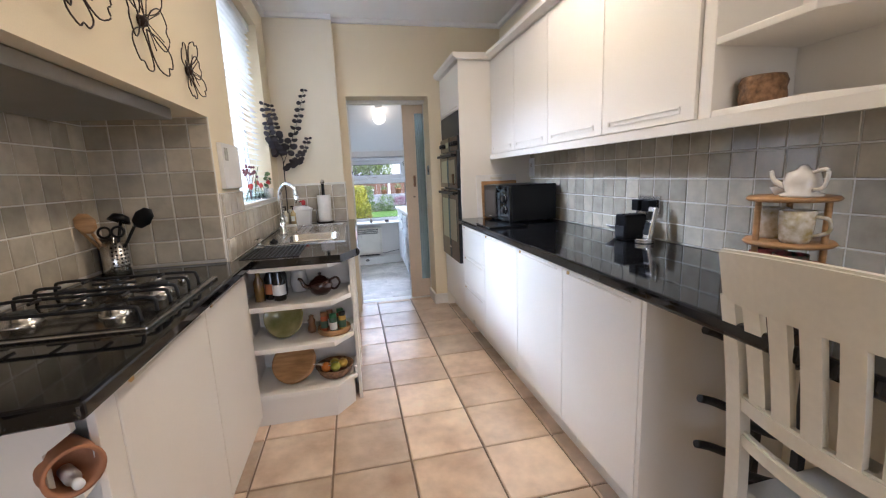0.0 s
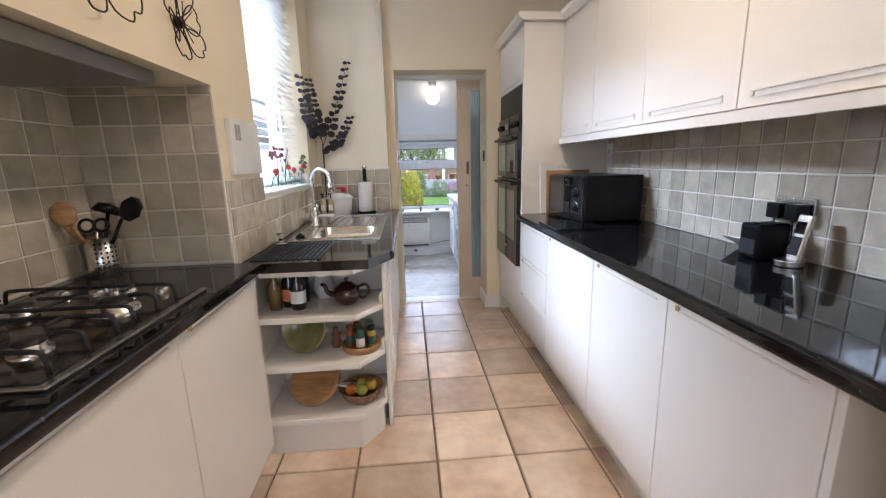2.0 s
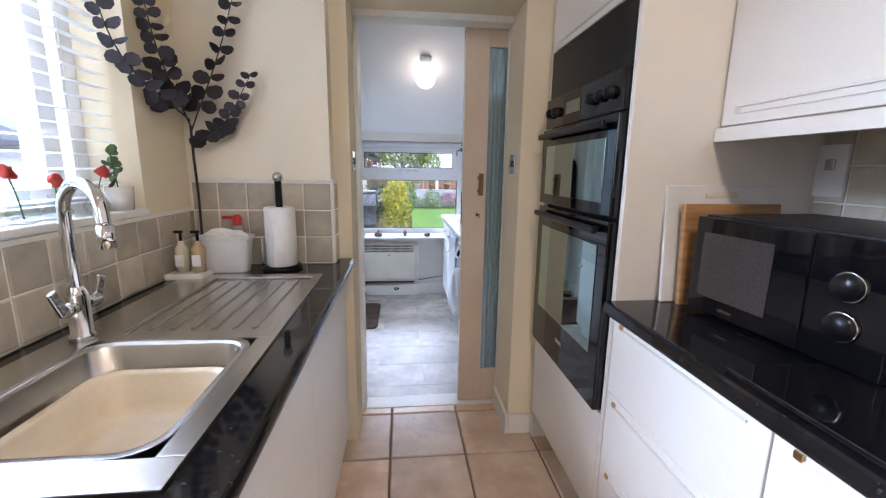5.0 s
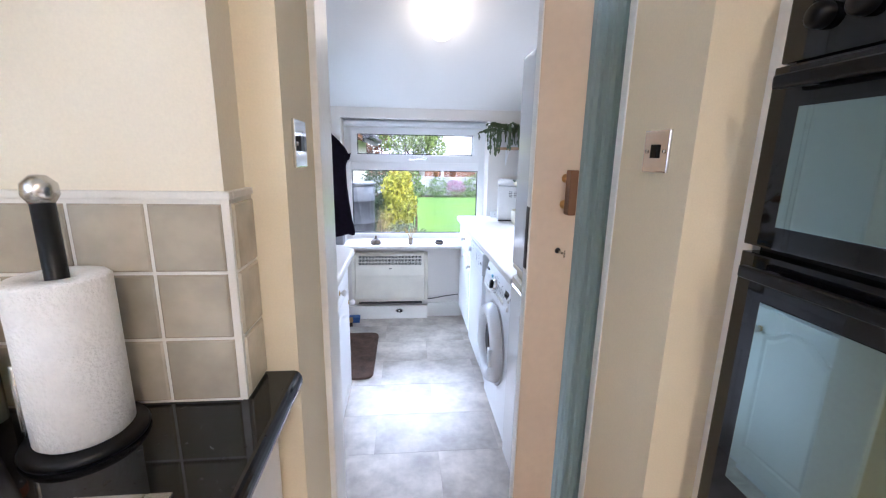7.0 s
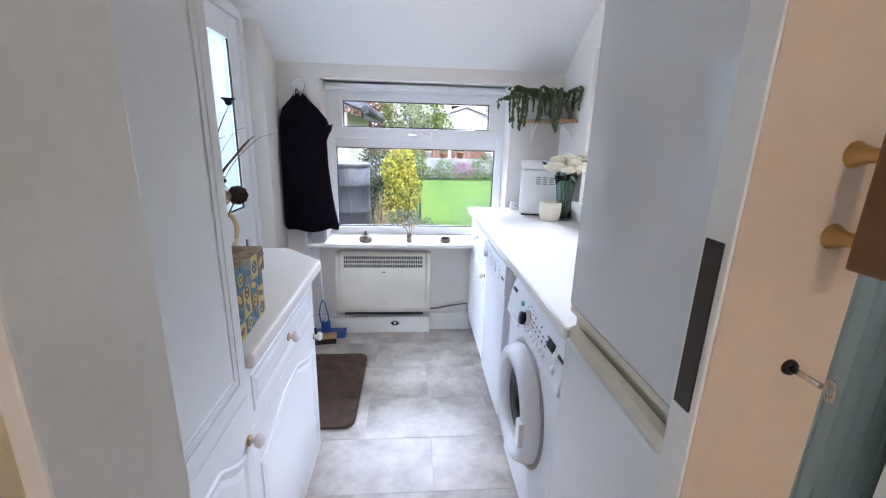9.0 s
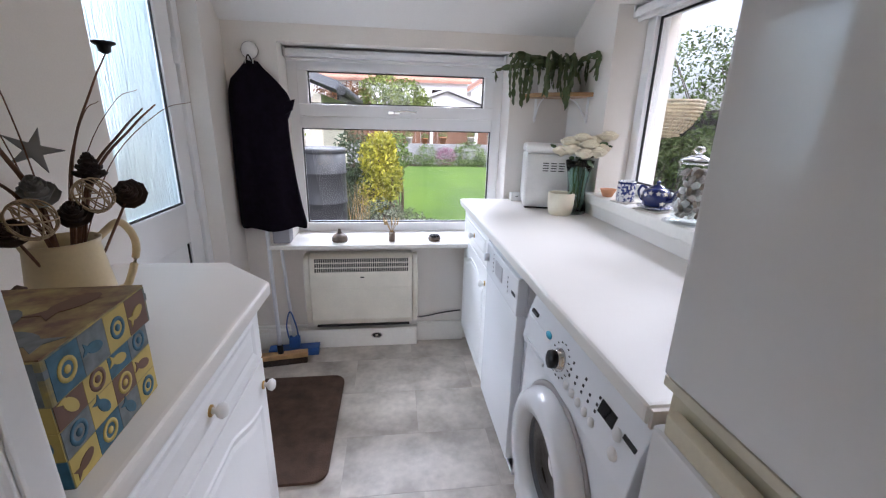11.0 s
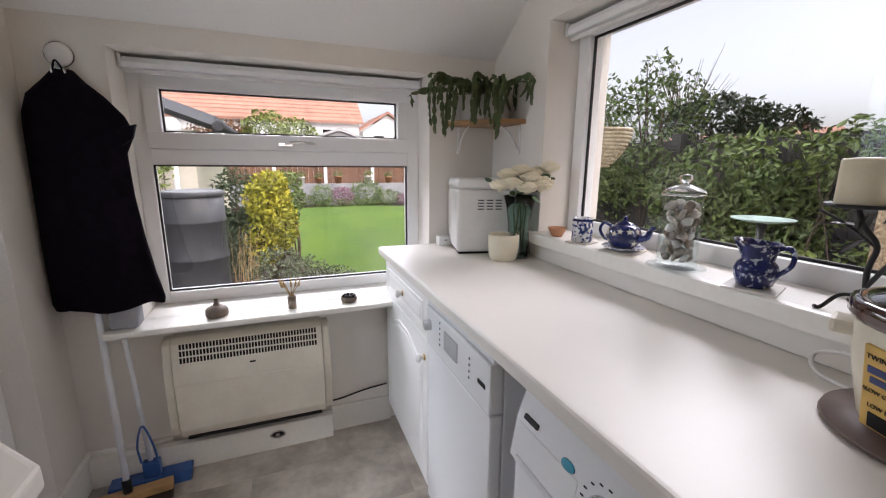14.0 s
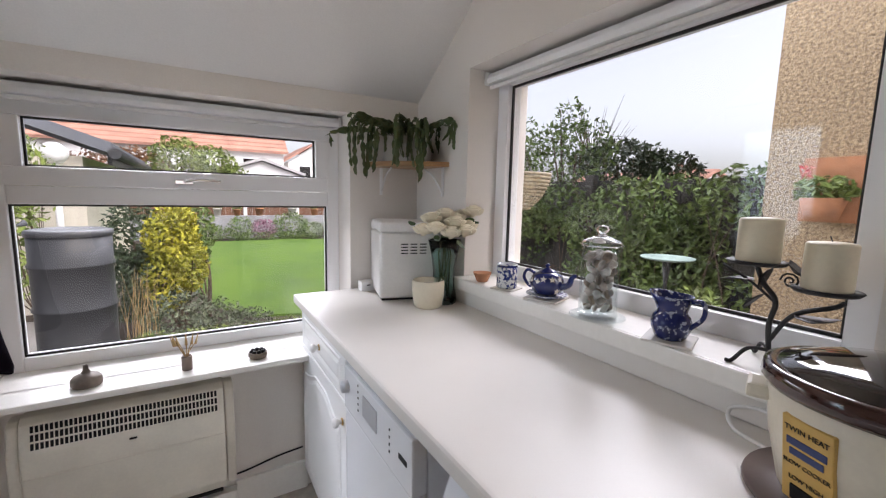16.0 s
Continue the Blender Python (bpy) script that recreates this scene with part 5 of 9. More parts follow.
# eucalyptus stem in a slim pot at the pier
M_EUCA = mat("dried_dark_eucalyptus", (0.030, 0.024, 0.030), 0.6, scale=20, vary=0.2)
ev = thing("eucalyptus_branch", (-0.05, 4.30, SZ), "tall dried branch with dark purple round leaves", "branch")
EX, EY = -0.10, 4.30
part("stalk", tube(arc([(EX, EY, SZ + 0.005), (EX + 0.005, EY, SZ + 0.25), (-0.09, 4.28, SZ + 0.42), (-0.088, 4.275, 1.42)]), 0.0045, 8), M_EUCA, ev)


def leaf(size):
    bm = bmesh.new()
    c = bm.verts.new((0, 0, 0.0))
    ring = [bm.verts.new((size * (0.5 + 0.5 * math.cos(a * math.pi / 4)) * 1.0, size * 0.42 * math.sin(a * math.pi / 4), size * 0.06 * math.cos(a * math.pi / 2))) for a in range(8)]
    bm.verts.remove(c)
    bm.faces.new(ring)
    ext = bmesh.ops.extrude_face_region(bm, geom=bm.faces[:])
    bmesh.ops.translate(bm, vec=(0, 0, 0.0012), verts=[v for v in ext["geom"] if isinstance(v, bmesh.types.BMVert)])
    bmesh.ops.recalc_face_normals(bm, faces=bm.faces[:])
    return bm


rng = random.Random(5)
for tip, low, bend in (((-0.12, 3.86, 1.81), 1.44, (-0.005, -0.10, -0.05)), ((-0.115, 4.10, 1.84), 1.42, (0.0, -0.05, 0.01)), ((0.131, 4.28, 1.99), 1.40, (0.012, 0.0, -0.01)), ((0.13, 4.28, 1.60), 1.34, (0.01, 0.0, -0.035))):
    base = Vector((-0.088, 4.275, low))
    end = Vector(tip)
    line = arc([base, base.lerp(end, 0.5) + Vector(bend), end], 6 if tip[2] > 1.7 else 5)
    tw = part("twig", tube(line, 0.003, 6, r_end=0.0012), M_EUCA, ev)
    for k, p in enumerate(line[2:]):
        f = k / len(line)
        for sgn in (-1, 1):
            s = 0.060 * (1 - 0.76 * f) * rng.uniform(0.85, 1.15) + 0.004
            m = Matrix.Translation(p) @ Euler((rng.uniform(-0.5, 0.5) + 1.2, rng.uniform(-0.5, 0.3), rng.uniform(-0.4, 0.4) + (0 if sgn > 0 else math.pi))).to_matrix().to_4x4()
            part("leaf", moved(leaf(s), m), M_EUCA, tw)

# kitchen window: frame, glass, blind, sill and its vases
kw = setting("window_kitchen", join(cube(-0.36, -0.30, WY0, WY0 + 0.06, WZ0 + 0.02, WZ1, 0.003), cube(-0.36, -0.30, WY1 - 0.06, WY1, WZ0 + 0.02, WZ1, 0.003), cube(-0.36, -0.30, WY0 + 0.06, WY1 - 0.06, WZ0 + 0.02, WZ0 + 0.09, 0.003), cube(-0.36, -0.30, WY0 + 0.06, WY1 - 0.06, WZ1 - 0.06, WZ1, 0.003), cube(-0.36, -0.30, 3.90, 3.96, WZ0 + 0.09, WZ1 - 0.06, 0.003)), M_UPVC, "white plastic kitchen window frame", "window")
for y0, y1 in ((WY0 + 0.06, 3.90), (3.96, WY1 - 0.06)):
    gp = part("pane", cube(-0.335, -0.327, y0, y1, WZ0 + 0.09, WZ1 - 0.06), M_GLASS, kw)
    gp.visible_shadow = False
setting("window_sill_kitchen", cube(-0.30, KW + 0.012, WY0 - 0.01, WY1, WZ0, WZ0 + 0.022, 0.006), M_GLOSS, "white painted window sill above the sink", "sill")
bl = thing("venetian_blind", (-0.20, 3.55, WZ1 - 0.05), "white slatted venetian blind, lowered with open slats", "blind")
M_SLAT = mat("white_blind_slat", (0.84, 0.84, 0.82), 0.4, bump=0.0)
part("headrail", cube(-0.245, -0.195, WY0 + 0.01, WY1 - 0.01, WZ1 - 0.055, WZ1 - 0.005, 0.004), M_SLAT, bl)
nsl = 30
slat_me = None
for i in range(nsl):
    z = 1.185 + i * (WZ1 - 0.07 - 1.185) / (nsl - 1)
    if slat_me is None:
        slat_me = mesh_of("slat", moved(prism([(-0.0125, 0.0), (-0.006, 0.0022), (0.0, 0.003), (0.006, 0.0022), (0.0125, 0.0), (0.006, 0.0014), (0.0, 0.0022), (-0.006, 0.0014)], WY0 + 0.012, WY1 - 0.012, axis="y"), Matrix.Identity(4)), M_SLAT)
    ob = new("slat", slat_me)
    ob.parent = bl
    ob.matrix_parent_inverse = Matrix.Translation(-bl.location)
    ob.matrix_basis = pose(-0.22, 0, z, 0, 4, 0) @ Matrix.Diagonal((1.35, 1, 1.2, 1))
for y in (3.2, 3.9):
    part("ladder_cord", tube([(-0.22, y, 1.17), (-0.22, y, WZ1 - 0.05)], 0.0012, 4), M_SLAT, bl)
part("bottom_rail", cube(-0.235, -0.205, WY0 + 0.012, WY1 - 0.012, 1.158, 1.172, 0.003), M_SLAT, bl)
M_REDP = mat("red_petals", (0.55, 0.05, 0.03), 0.6, vary=0.2)
M_MAUVE = mat("dark_red_berries", (0.14, 0.02, 0.025), 0.5, vary=0.2)
M_STEM = mat("green_stem", (0.10, 0.16, 0.04), 0.6, vary=0.2)
SL = WZ0 + 0.022
for i, (y, h, kind) in enumerate(((3.27, 0.06, 0), (3.39, 0.085, 1), (3.52, 0.10, 2), (3.655, 0.08, 0), (3.75, 0.06, 0), (3.885, 0.08, 0), (3.985, 0.06, 3))):
    x = -0.175
    v = thing("bud_vase", (x, y, SL), "small clear glass vase with stems on the sill", "vase", "bud vases on the sill") if kind != 3 else thing("ribbed_pot", (x, y, SL), "small white ribbed pot with a green plant", "plant pot")
    r = 0.026
    if kind == 3:
        part("pot", lathe([(0, 0), (0.032, 0), (0.036, 0.07), (0.032, 0.07), (0.028, 0.01), (0, 0.008)], 24, (x, y, SL)), M_CHINA, v)
    else:
        part("glass", lathe([(0, 0.002), (r, 0), (r * 1.2, h * 0.3), (r * 0.55, h * 0.75), (r * 0.7, h), (r * 0.66, h), (r * 0.5, h * 0.75), (r * 1.12, h * 0.3), (r * 0.9, 0.006), (0, 0.006)], 22, (x, y, SL)), M_CLEAR, v)
    for k in range(3 if kind else 1):
        dx, dy, dz = rng.uniform(-0.01, 0.05), rng.uniform(-0.06, 0.05) * (1 if kind else 0.4), h + (rng.uniform(0.05, 0.13) if kind else 0.035)
        st = part("stem", tube(arc([(x, y, SL + 0.01), (x + dx * 0.4, y + dy * 0.4, SL + dz * 0.6), (x + dx, y + dy, SL + dz)]), 0.0018, 5), M_STEM if kind != 1 else M_MAUVE, v)
        if kind == 0:
            part("flower", lump(x + dx, y + dy, SL + dz, 0.015, 0.016, 0.015, i + k, 12, 8, 0.7), M_REDP, st)
        elif kind == 1:
            for q in range(9):
                part("berry", lump(x + dx + rng.uniform(-0.02, 0.02), y + dy + rng.uniform(-0.03, 0.03), SL + dz + rng.uniform(-0.02, 0.03), 0.008, 0.008, 0.008, q, 8, 6, 0.2), M_MAUVE, st)
        elif kind == 3:
            for q in range(5):
                part("leaf", moved(leaf(0.03), Matrix.Translation((x + dx * (0.4 + 0.15 * q), y + dy * (0.4 + 0.15 * q), SL + dz * (0.5 + 0.1 * q))) @ Euler((rng.uniform(0, 2), rng.uniform(-1, 1), rng.uniform(0, 6))).to_matrix().to_4x4()), M_STEM, st)

# ---- utility room: windows, doors, trim ----
def upvc_frame(name, bars, label):
    w = setting(name, cube(*bars[0], 0.004), M_UPVC, label, "window")
    for b in bars[1:]:
        part("frame_bar", cube(*b, 0.004), M_UPVC, w)
    return w


WYF = (7.345, 7.415)
gw = upvc_frame("window_garden", [(GX, GX + 0.055, *WYF, GZ0 + 0.012, GZ1), (GX2 - 0.055, GX2, *WYF, GZ0 + 0.012, GZ1), (GX + 0.055, GX2 - 0.055, *WYF, GZ0 + 0.012, GZ0 + 0.062),
                                  (GX + 0.055, GX2 - 0.055, *WYF, 1.160, 1.225), (GX + 0.055, GX2 - 0.055, *WYF, GZ1 - 0.055, GZ1)], "white plastic garden window frame with a top-hung light")
sash = part("top_sash", join(cube(GX + 0.052, GX2 - 0.052, 7.335, 7.40, 1.226, 1.292, 0.004), cube(GX + 0.052, GX2 - 0.052, 7.335, 7.40, 1.462, 1.525, 0.004), cube(GX + 0.052, GX + 0.108, 7.335, 7.40, 1.292, 1.462, 0.004), cube(GX2 - 0.108, GX2 - 0.052, 7.335, 7.40, 1.292, 1.462, 0.004)), M_UPVC, gw)
for nm, z0, z1, x0, x1 in (("gasket", 0.607, 1.160, GX + 0.055, GX2 - 0.055), ("gasket", 1.292, 1.462, GX + 0.108, GX2 - 0.108)):
    part(nm, join(cube(x0, x1, 7.362, 7.372, z0, z0 + 0.007), cube(x0, x1, 7.362, 7.372, z1 - 0.007, z1), cube(x0, x0 + 0.007, 7.362, 7.372, z0, z1), cube(x1 - 0.007, x1, 7.362, 7.372, z0, z1)), M_GASKET, gw)
    gp = part("pane", cube(x0, x1, 7.374, 7.382, z0, z1), M_GLASS, gw)
    gp.visible_shadow = False
hn = part("window_handle", join(cube(0.70, 0.765, 7.318, 7.336, 1.243, 1.263, 0.004), tube(arc([(0.735, 7.320, 1.255), (0.745, 7.296, 1.258), (0.79, 7.290, 1.262), (0.86, 7.292, 1.258)]), 0.007, 8)), M_CHROME, gw, "chrome lever handle")
setting("window_sill_garden", join(cube(GX, GX2, 7.15, 7.345, GZ0 - 0.012, GZ0 + 0.012, 0.006), cube(0.06, 1.395, 7.03, 7.17, GZ0 - 0.012, GZ0 + 0.012, 0.006)), M_GLOSS, "white painted garden window sill", "sill")


def roller(name, m, length, label):
    r = thing(name, m.translation, label, "blind", "roller blinds")
    part("cassette", moved(prism([(-0.03, 0.0), (0.028, 0.0), (0.032, 0.018), (0.024, 0.036), (0.0, 0.042), (-0.03, 0.042)], 0, length, 0.002, axis="x"), m), M_UPVC, r)
    part("bottom_bar", moved(cube(0, length, 0.0, 0.012, -0.018, -0.004, 0.003), m), M_PLASTICW, r)
    for x in (0.0, length):
        part("end_cap", moved(cube(x - 0.006, x + 0.006, -0.032, 0.034, -0.004, 0.046, 0.003), m), M_PLASTICW, r)


roller("roller_blind", pose(GX2 - 0.012, 7.30, GZ1 - 0.052, 0, 0, 180), GX2 - GX - 0.024, "white rolled-up roller blind above the garden window")
roller("roller_blind", pose(1.80, SY0 + 0.012, SZ1 - 0.052, 0, 0, 90), SY1 - SY0 - 0.024, "white rolled-up roller blind above the side window")
# side window
XF = (1.845, 1.915)
sw = upvc_frame("window_side", [(*XF, SY0, SY0 + 0.075, SZ0 + 0.012, SZ1), (*XF, SY1 - 0.06, SY1, SZ0 + 0.012, SZ1), (*XF, SY0 + 0.075, SY1 - 0.06, SZ0 + 0.012, SZ0 + 0.068), (*XF, SY0 + 0.075, SY1 - 0.06, SZ1 - 0.055, SZ1)], "wide white plastic side window frame")
y0, y1, z0, z1 = SY0 + 0.075, SY1 - 0.06, SZ0 + 0.068, SZ1 - 0.055
part("gasket", join(cube(1.866, 1.874, y0, y1, z0, z0 + 0.008), cube(1.866, 1.874, y0, y1, z1 - 0.008, z1), cube(1.866, 1.874, y0, y0 + 0.008, z0, z1), cube(1.866, 1.874, y1 - 0.008, y1, z0, z1)), M_GASKET, sw)
gp = part("pane", cube(1.876, 1.884, y0, y1, z0, z1), M_GLASS, sw)
gp.visible_shadow = False
setting("window_sill_side", join(cube(1.66, 1.845, SY0, SY1, SZ0 - 0.012, SZ0 + 0.014, 0.005), cube(1.655, 1.70, SY0 - 0.10, SY1 + 0.02, SZ0 - 0.035, SZ0 + 0.012, 0.005)), M_GLOSS, "white painted sill of the side window", "sill")
setting("upstand", cube(1.675, 1.70, 5.335, UN - 0.001, 0.792, 0.849, 0.003), M_WHITETOP, "pale worktop upstand under the side window", "trim")
# outside door with obscured glass
od = thing("outside_door", (-0.2, 6.56, UF), "white plastic outside door with obscured glass", "door")
DXA, DXB = -0.255, -0.195
part("door_frame", join(cube(-0.27, -0.18, OY0, OY0 + 0.05, UF, OZ1, 0.003), cube(-0.27, -0.18, OY1 - 0.05, OY1, UF, OZ1, 0.003), cube(-0.27, -0.18, OY0 + 0.05, OY1 - 0.05, OZ1 - 0.05, OZ1, 0.003)), M_UPVC, od)
part("stile", cube(DXA, DXB, OY0 + 0.053, OY0 + 0.16, UF + 0.02, OZ1 - 0.053, 0.004), M_UPVC, od)
part("stile", cube(DXA, DXB, 6.765, OY1 - 0.053, UF + 0.02, OZ1 - 0.053, 0.004), M_UPVC, od)
part("mid_rail", cube(DXA, DXB, OY0 + 0.16, 6.765, 0.66, 0.835, 0.004), M_UPVC, od)
part("top_rail", cube(DXA, DXB, OY0 + 0.16, 6.765, 1.69, OZ1 - 0.053, 0.004), M_UPVC, od)
part("bottom_rail", cube(DXA, DXB, OY0 + 0.16, 6.765, UF + 0.02, 0.10, 0.004), M_UPVC, od)
part("lower_panel", cube(DXA + 0.015, DXB - 0.015, OY0 + 0.16, 6.765, 0.10, 0.66), M_UPVC, od)
part("panel_gasket", join(cube(DXB - 0.015, DXB - 0.010, 6.755, 6.764, 0.10, 0.66), cube(DXB - 0.014, DXB - 0.008, OY0 + 0.16, 6.764, 0.835, 0.843), cube(DXB - 0.014, DXB - 0.008, 6.755, 6.764, 0.843, 1.69)), M_GASKET, od)
M_OBSC = clear_mat("rain_pattern_glass", (0.72, 0.88, 0.90), 0.28, 1.3, 0.6, 30, (1, 3, 0.4))
gp = part("obscured_pane", cube(-0.229, -0.221, OY0 + 0.16, 6.765, 0.835, 1.69), M_OBSC, od, "pale blue rain-patterned glass")
gp.visible_shadow = False
for z in (0.78, 1.42):
    part("hinge", cube(-0.196, -0.170, OY1 - 0.068, OY1 - 0.045, z, z + 0.10, 0.004), M_UPVC, od)
# skirting, boxed pipe casing, convector heater
setting("baseboard_utility", join(cube(UW, 0.2, UN - 0.018, UN, UF, 0.02, 0.004), cube(0.86, 1.15, UN - 0.018, UN, UF, 0.015, 0.004), cube(UW, UW + 0.018, OY1 + 0.001, UN - 0.019, UF, 0.02, 0.004)), M_GLOSS, "white gloss skirting board", "skirting")
setting("pipe_boxing", cube(-0.08, 0.859, 7.112, UN - 0.019, UF, 0.005, 0.005), M_GLOSS, "white painted boxed plinth below the heater", "boxing")
vn = thing("floor_vent", (0.613, 7.11, -0.05), "oval chrome vent in the boxed plinth", "vent")
part("rim", moved(lathe([(0.034, 0), (0.034, 0.004), (0.026, 0.006), (0.026, 0.0)], 24), pose(0.613, 7.112, -0.040, 90, 0, 0) @ Matrix.Diagonal((1, 0.6, 1, 1))), M_CHROME, vn)
part("grille", moved(lathe([(0, 0), (0.027, 0), (0.027, 0.003), (0, 0.003)], 24), pose(0.613, 7.112, -0.040, 90, 0, 0) @ Matrix.Diagonal((1, 0.6, 1, 1))), M_BLACK, vn)
part("knob", cube(0.605, 0.621, 7.104, 7.110, -0.047, -0.033, 0.002), M_CHROME, vn)
ht = thing("convector_heater", (0.54, 7.13, 0.05), "cream wall-mounted convector heater with slotted top", "heater")
bm = prism([(7.168, 0.045), (7.085, 0.055), (7.072, 0.09), (7.068, 0.30), (7.072, 0.37), (7.092, 0.462), (7.115, 0.482), (7.168, 0.482)], 0.250, 0.825, 0.004, 2, axis="x")
part("body", bm, M_CREAMPL, ht)
for x0, x1 in ((0.215, 0.249), (0.826, 0.860)):
    part("end_cap", prism([(7.166, 0.05), (7.10, 0.058), (7.082, 0.10), (7.078, 0.30), (7.082, 0.37), (7.10, 0.455), (7.122, 0.475), (7.166, 0.475)], x0, x1, 0.010, 3, axis="x"), M_CREAMPL, ht)
sl = math.atan2(0.020, 0.092)
for i in range(44):
    x = 0.278 + i * 0.012
    for j in range(3):
        z = 0.384 + j * 0.027
        yy = 7.0725 + (z - 0.37) * 0.20 / 0.92
        part("slot", moved(cube(x, x + 0.008, -0.0015, 0.002, 0, 0.021), Matrix.Translation((0, yy, z)) @ Euler((-sl, 0, 0)).to_matrix().to_4x4()), M_BLACK, ht)
part("seam", cube(0.252, 0.823, 7.066, 7.070, 0.289, 0.292), M_CABIN, ht)
part("badge", cube(0.53, 0.552, 7.068, 7.072, 0.350, 0.356), M_BLACK, ht)
# black slab below the casing, added as the heater's shadow
part("shadow_tray", cube(0.27, 0.81, 7.09, 7.16, 0.036, 0.045), M_GASKET, ht)
part("lead", tube(arc([(0.825, 7.12, 0.07), (0.90, 7.15, 0.055), (1.02, 7.155, 0.075), (1.13, 7.15, 0.09)]), 0.004, 6), M_BLACK, ht)
# globe lamp on the sloping ceiling
gl = thing("globe_lamp", (0.885, 6.40, 2.17), "round white opal glass ceiling lamp, lit", "lamp")
part("mount", moved(lathe([(0, 0), (0.05, 0), (0.05, -0.02), (0.04, -0.05), (0, -0.05)], 24), pose(0.885, 6.37, ceil_z(6.37) + 0.012)), M_PLASTICW, gl)
gb = part("globe", lump(0.885, 6.37, 2.045, 0.085, 0.085, 0.085, 1, 28, 18, 0.0), glow_mat("opal_glass_lit", (1.0, 0.90, 0.74), 0.75), gl)
gb.visible_shadow = False

# ---- utility room: units along the window side ----
UT = 0.79
uw_ = thing("utility_worktop", (1.4, 6.2, UT), "long off-white laminate worktop with rounded edge", "worktop")
part("top", prism([(1.108, 5.338), (1.108, UN - 0.002), (UE - 0.002, UN - 0.002), (UE - 0.002, 5.338)], UT - 0.038, UT, 0.011, 3), M_WHITETOP, uw_)
part("end_strip", cube(1.112, UE - 0.004, 5.330, 5.337, UT - 0.036, UT - 0.003), M_EDGE, uw_, "brown chipboard edge strip")
# thin black sheet fills the gap between fridge and washing machine
solid("dark_side_panel", cube(1.145, UE - 0.004, 5.335, 5.353, UF, UT - 0.04), M_BLACK, "black sheet filling the gap between fridge and washing machine", "panel")


def arch_panel(y0, y1, z0, z1, x, side, material, parent, name="raised_panel", rise=0.05):
    """A raised door panel with an arched top, its face towards side."""
    n = 14
    def outline(ins):
        pts = [(y0 + ins, z0 + ins), (y1 - ins, z0 + ins)]
        for i in range(n + 1):
            f = i / n
            s = 0.5 - 0.5 * math.cos(2 * math.pi * f)
            s = min(1.0, s * 1.25)
            pts.append((y1 - ins + (y0 - y1 + 2 * ins) * f, z1 - ins - rise + rise * s))
        return pts
    bm = bmesh.new()
    rings = []
    for ins, d in ((0.0, 0.0), (0.004, 0.004), (0.018, 0.0005), (0.030, 0.004)):
        rings.append([bm.verts.new((x + side * d, a, b)) for a, b in outline(ins)])
    k = len(rings[0])
    for a, b in zip(rings, rings[1:]):
        for i in range(k):
            bm.faces.new((a[i], a[(i + 1) % k], b[(i + 1) % k], b[i]))
    bm.faces.new(rings[-1])
    back = [bm.verts.new((x - side * 0.004, a, b)) for a, b in outline(0.0)]
    for i in range(k):
        bm.faces.new((back[i], back[(i + 1) % k], rings[0][(i + 1) % k], rings[0][i]))
    bm.faces.new(back)
    bmesh.ops.recalc_face_normals(bm, faces=bm.faces[:])
    return part(name, bm, material, parent)


def knob(x, y, z, side, parent):
    k = part("knob", moved(lathe([(0.007, 0), (0.006, 0.010), (0.014, 0.016), (0.017, 0.024), (0.012, 0.031), (0, 0.033)], 18), pose(x, y, z, 0, 90 * side, 0)), M_PLASTICW, parent, "white china knob")
    part("knob_ring", moved(lathe([(0.012, 0), (0.012, 0.003), (0.007, 0.004)], 16), pose(x, y, z, 0, 90 * side, 0)), M_BRASS, k)


def arch_unit(name, y0, y1, xf, xb, side, split, label, group, arch=0.05):
    """A base unit with a drawer over an arched door; side is the way its front looks."""
    c = thing(name, ((xf + xb) / 2, (y0 + y1) / 2, UF), label, "cabinet", group)
    bx = sorted((xf - side * 0.021, xb))
    part("body", cube(bx[0], bx[1], y0 + 0.001, y1 - 0.001, UF + 0.10, UT - 0.04), M_UCAB, c)
    px = sorted((xf - side * 0.05, xf - side * 0.065))
    part("plinth", cube(px[0], px[1], y0 + 0.001, y1 - 0.001, UF, UF + 0.099), M_UCAB, c)
    cuts = [y0 + (y1 - y0) * i / split for i in range(split + 1)]
    fx = sorted((xf, xf - side * 0.019))
    for a, b in zip(cuts, cuts[1:]):
        d = part("drawer_front", cube(fx[0], fx[1], a + 0.002, b - 0.002, 0.575, 0.735, 0.004), M_UCAB, c)
        arch_panel(a + 0.05, b - 0.05, 0.605, 0.705, xf, side, M_UCAB, d, rise=0.0)
        knob(xf + side * 0.004, (a + b) / 2, 0.655, side, d)
        d = part("door", cube(fx[0], fx[1], a + 0.002, b - 0.002, UF + 0.105, 0.570, 0.004), M_UCAB, c)
        arch_panel(a + 0.055, b - 0.055, UF + 0.16, 0.515, xf, side, M_UCAB, d, rise=arch)
        knob(xf + side * 0.002, (a if side < 0 else b) + 0.03 * (1 if side < 0 else -1), 0.50, side, d)
    return c


UX = 1.138
arch_unit("base_unit", 6.545, UN - 0.022, UX, UE - 0.003, -1, 1, "white base unit with arched panel door and drawer", "white utility units")
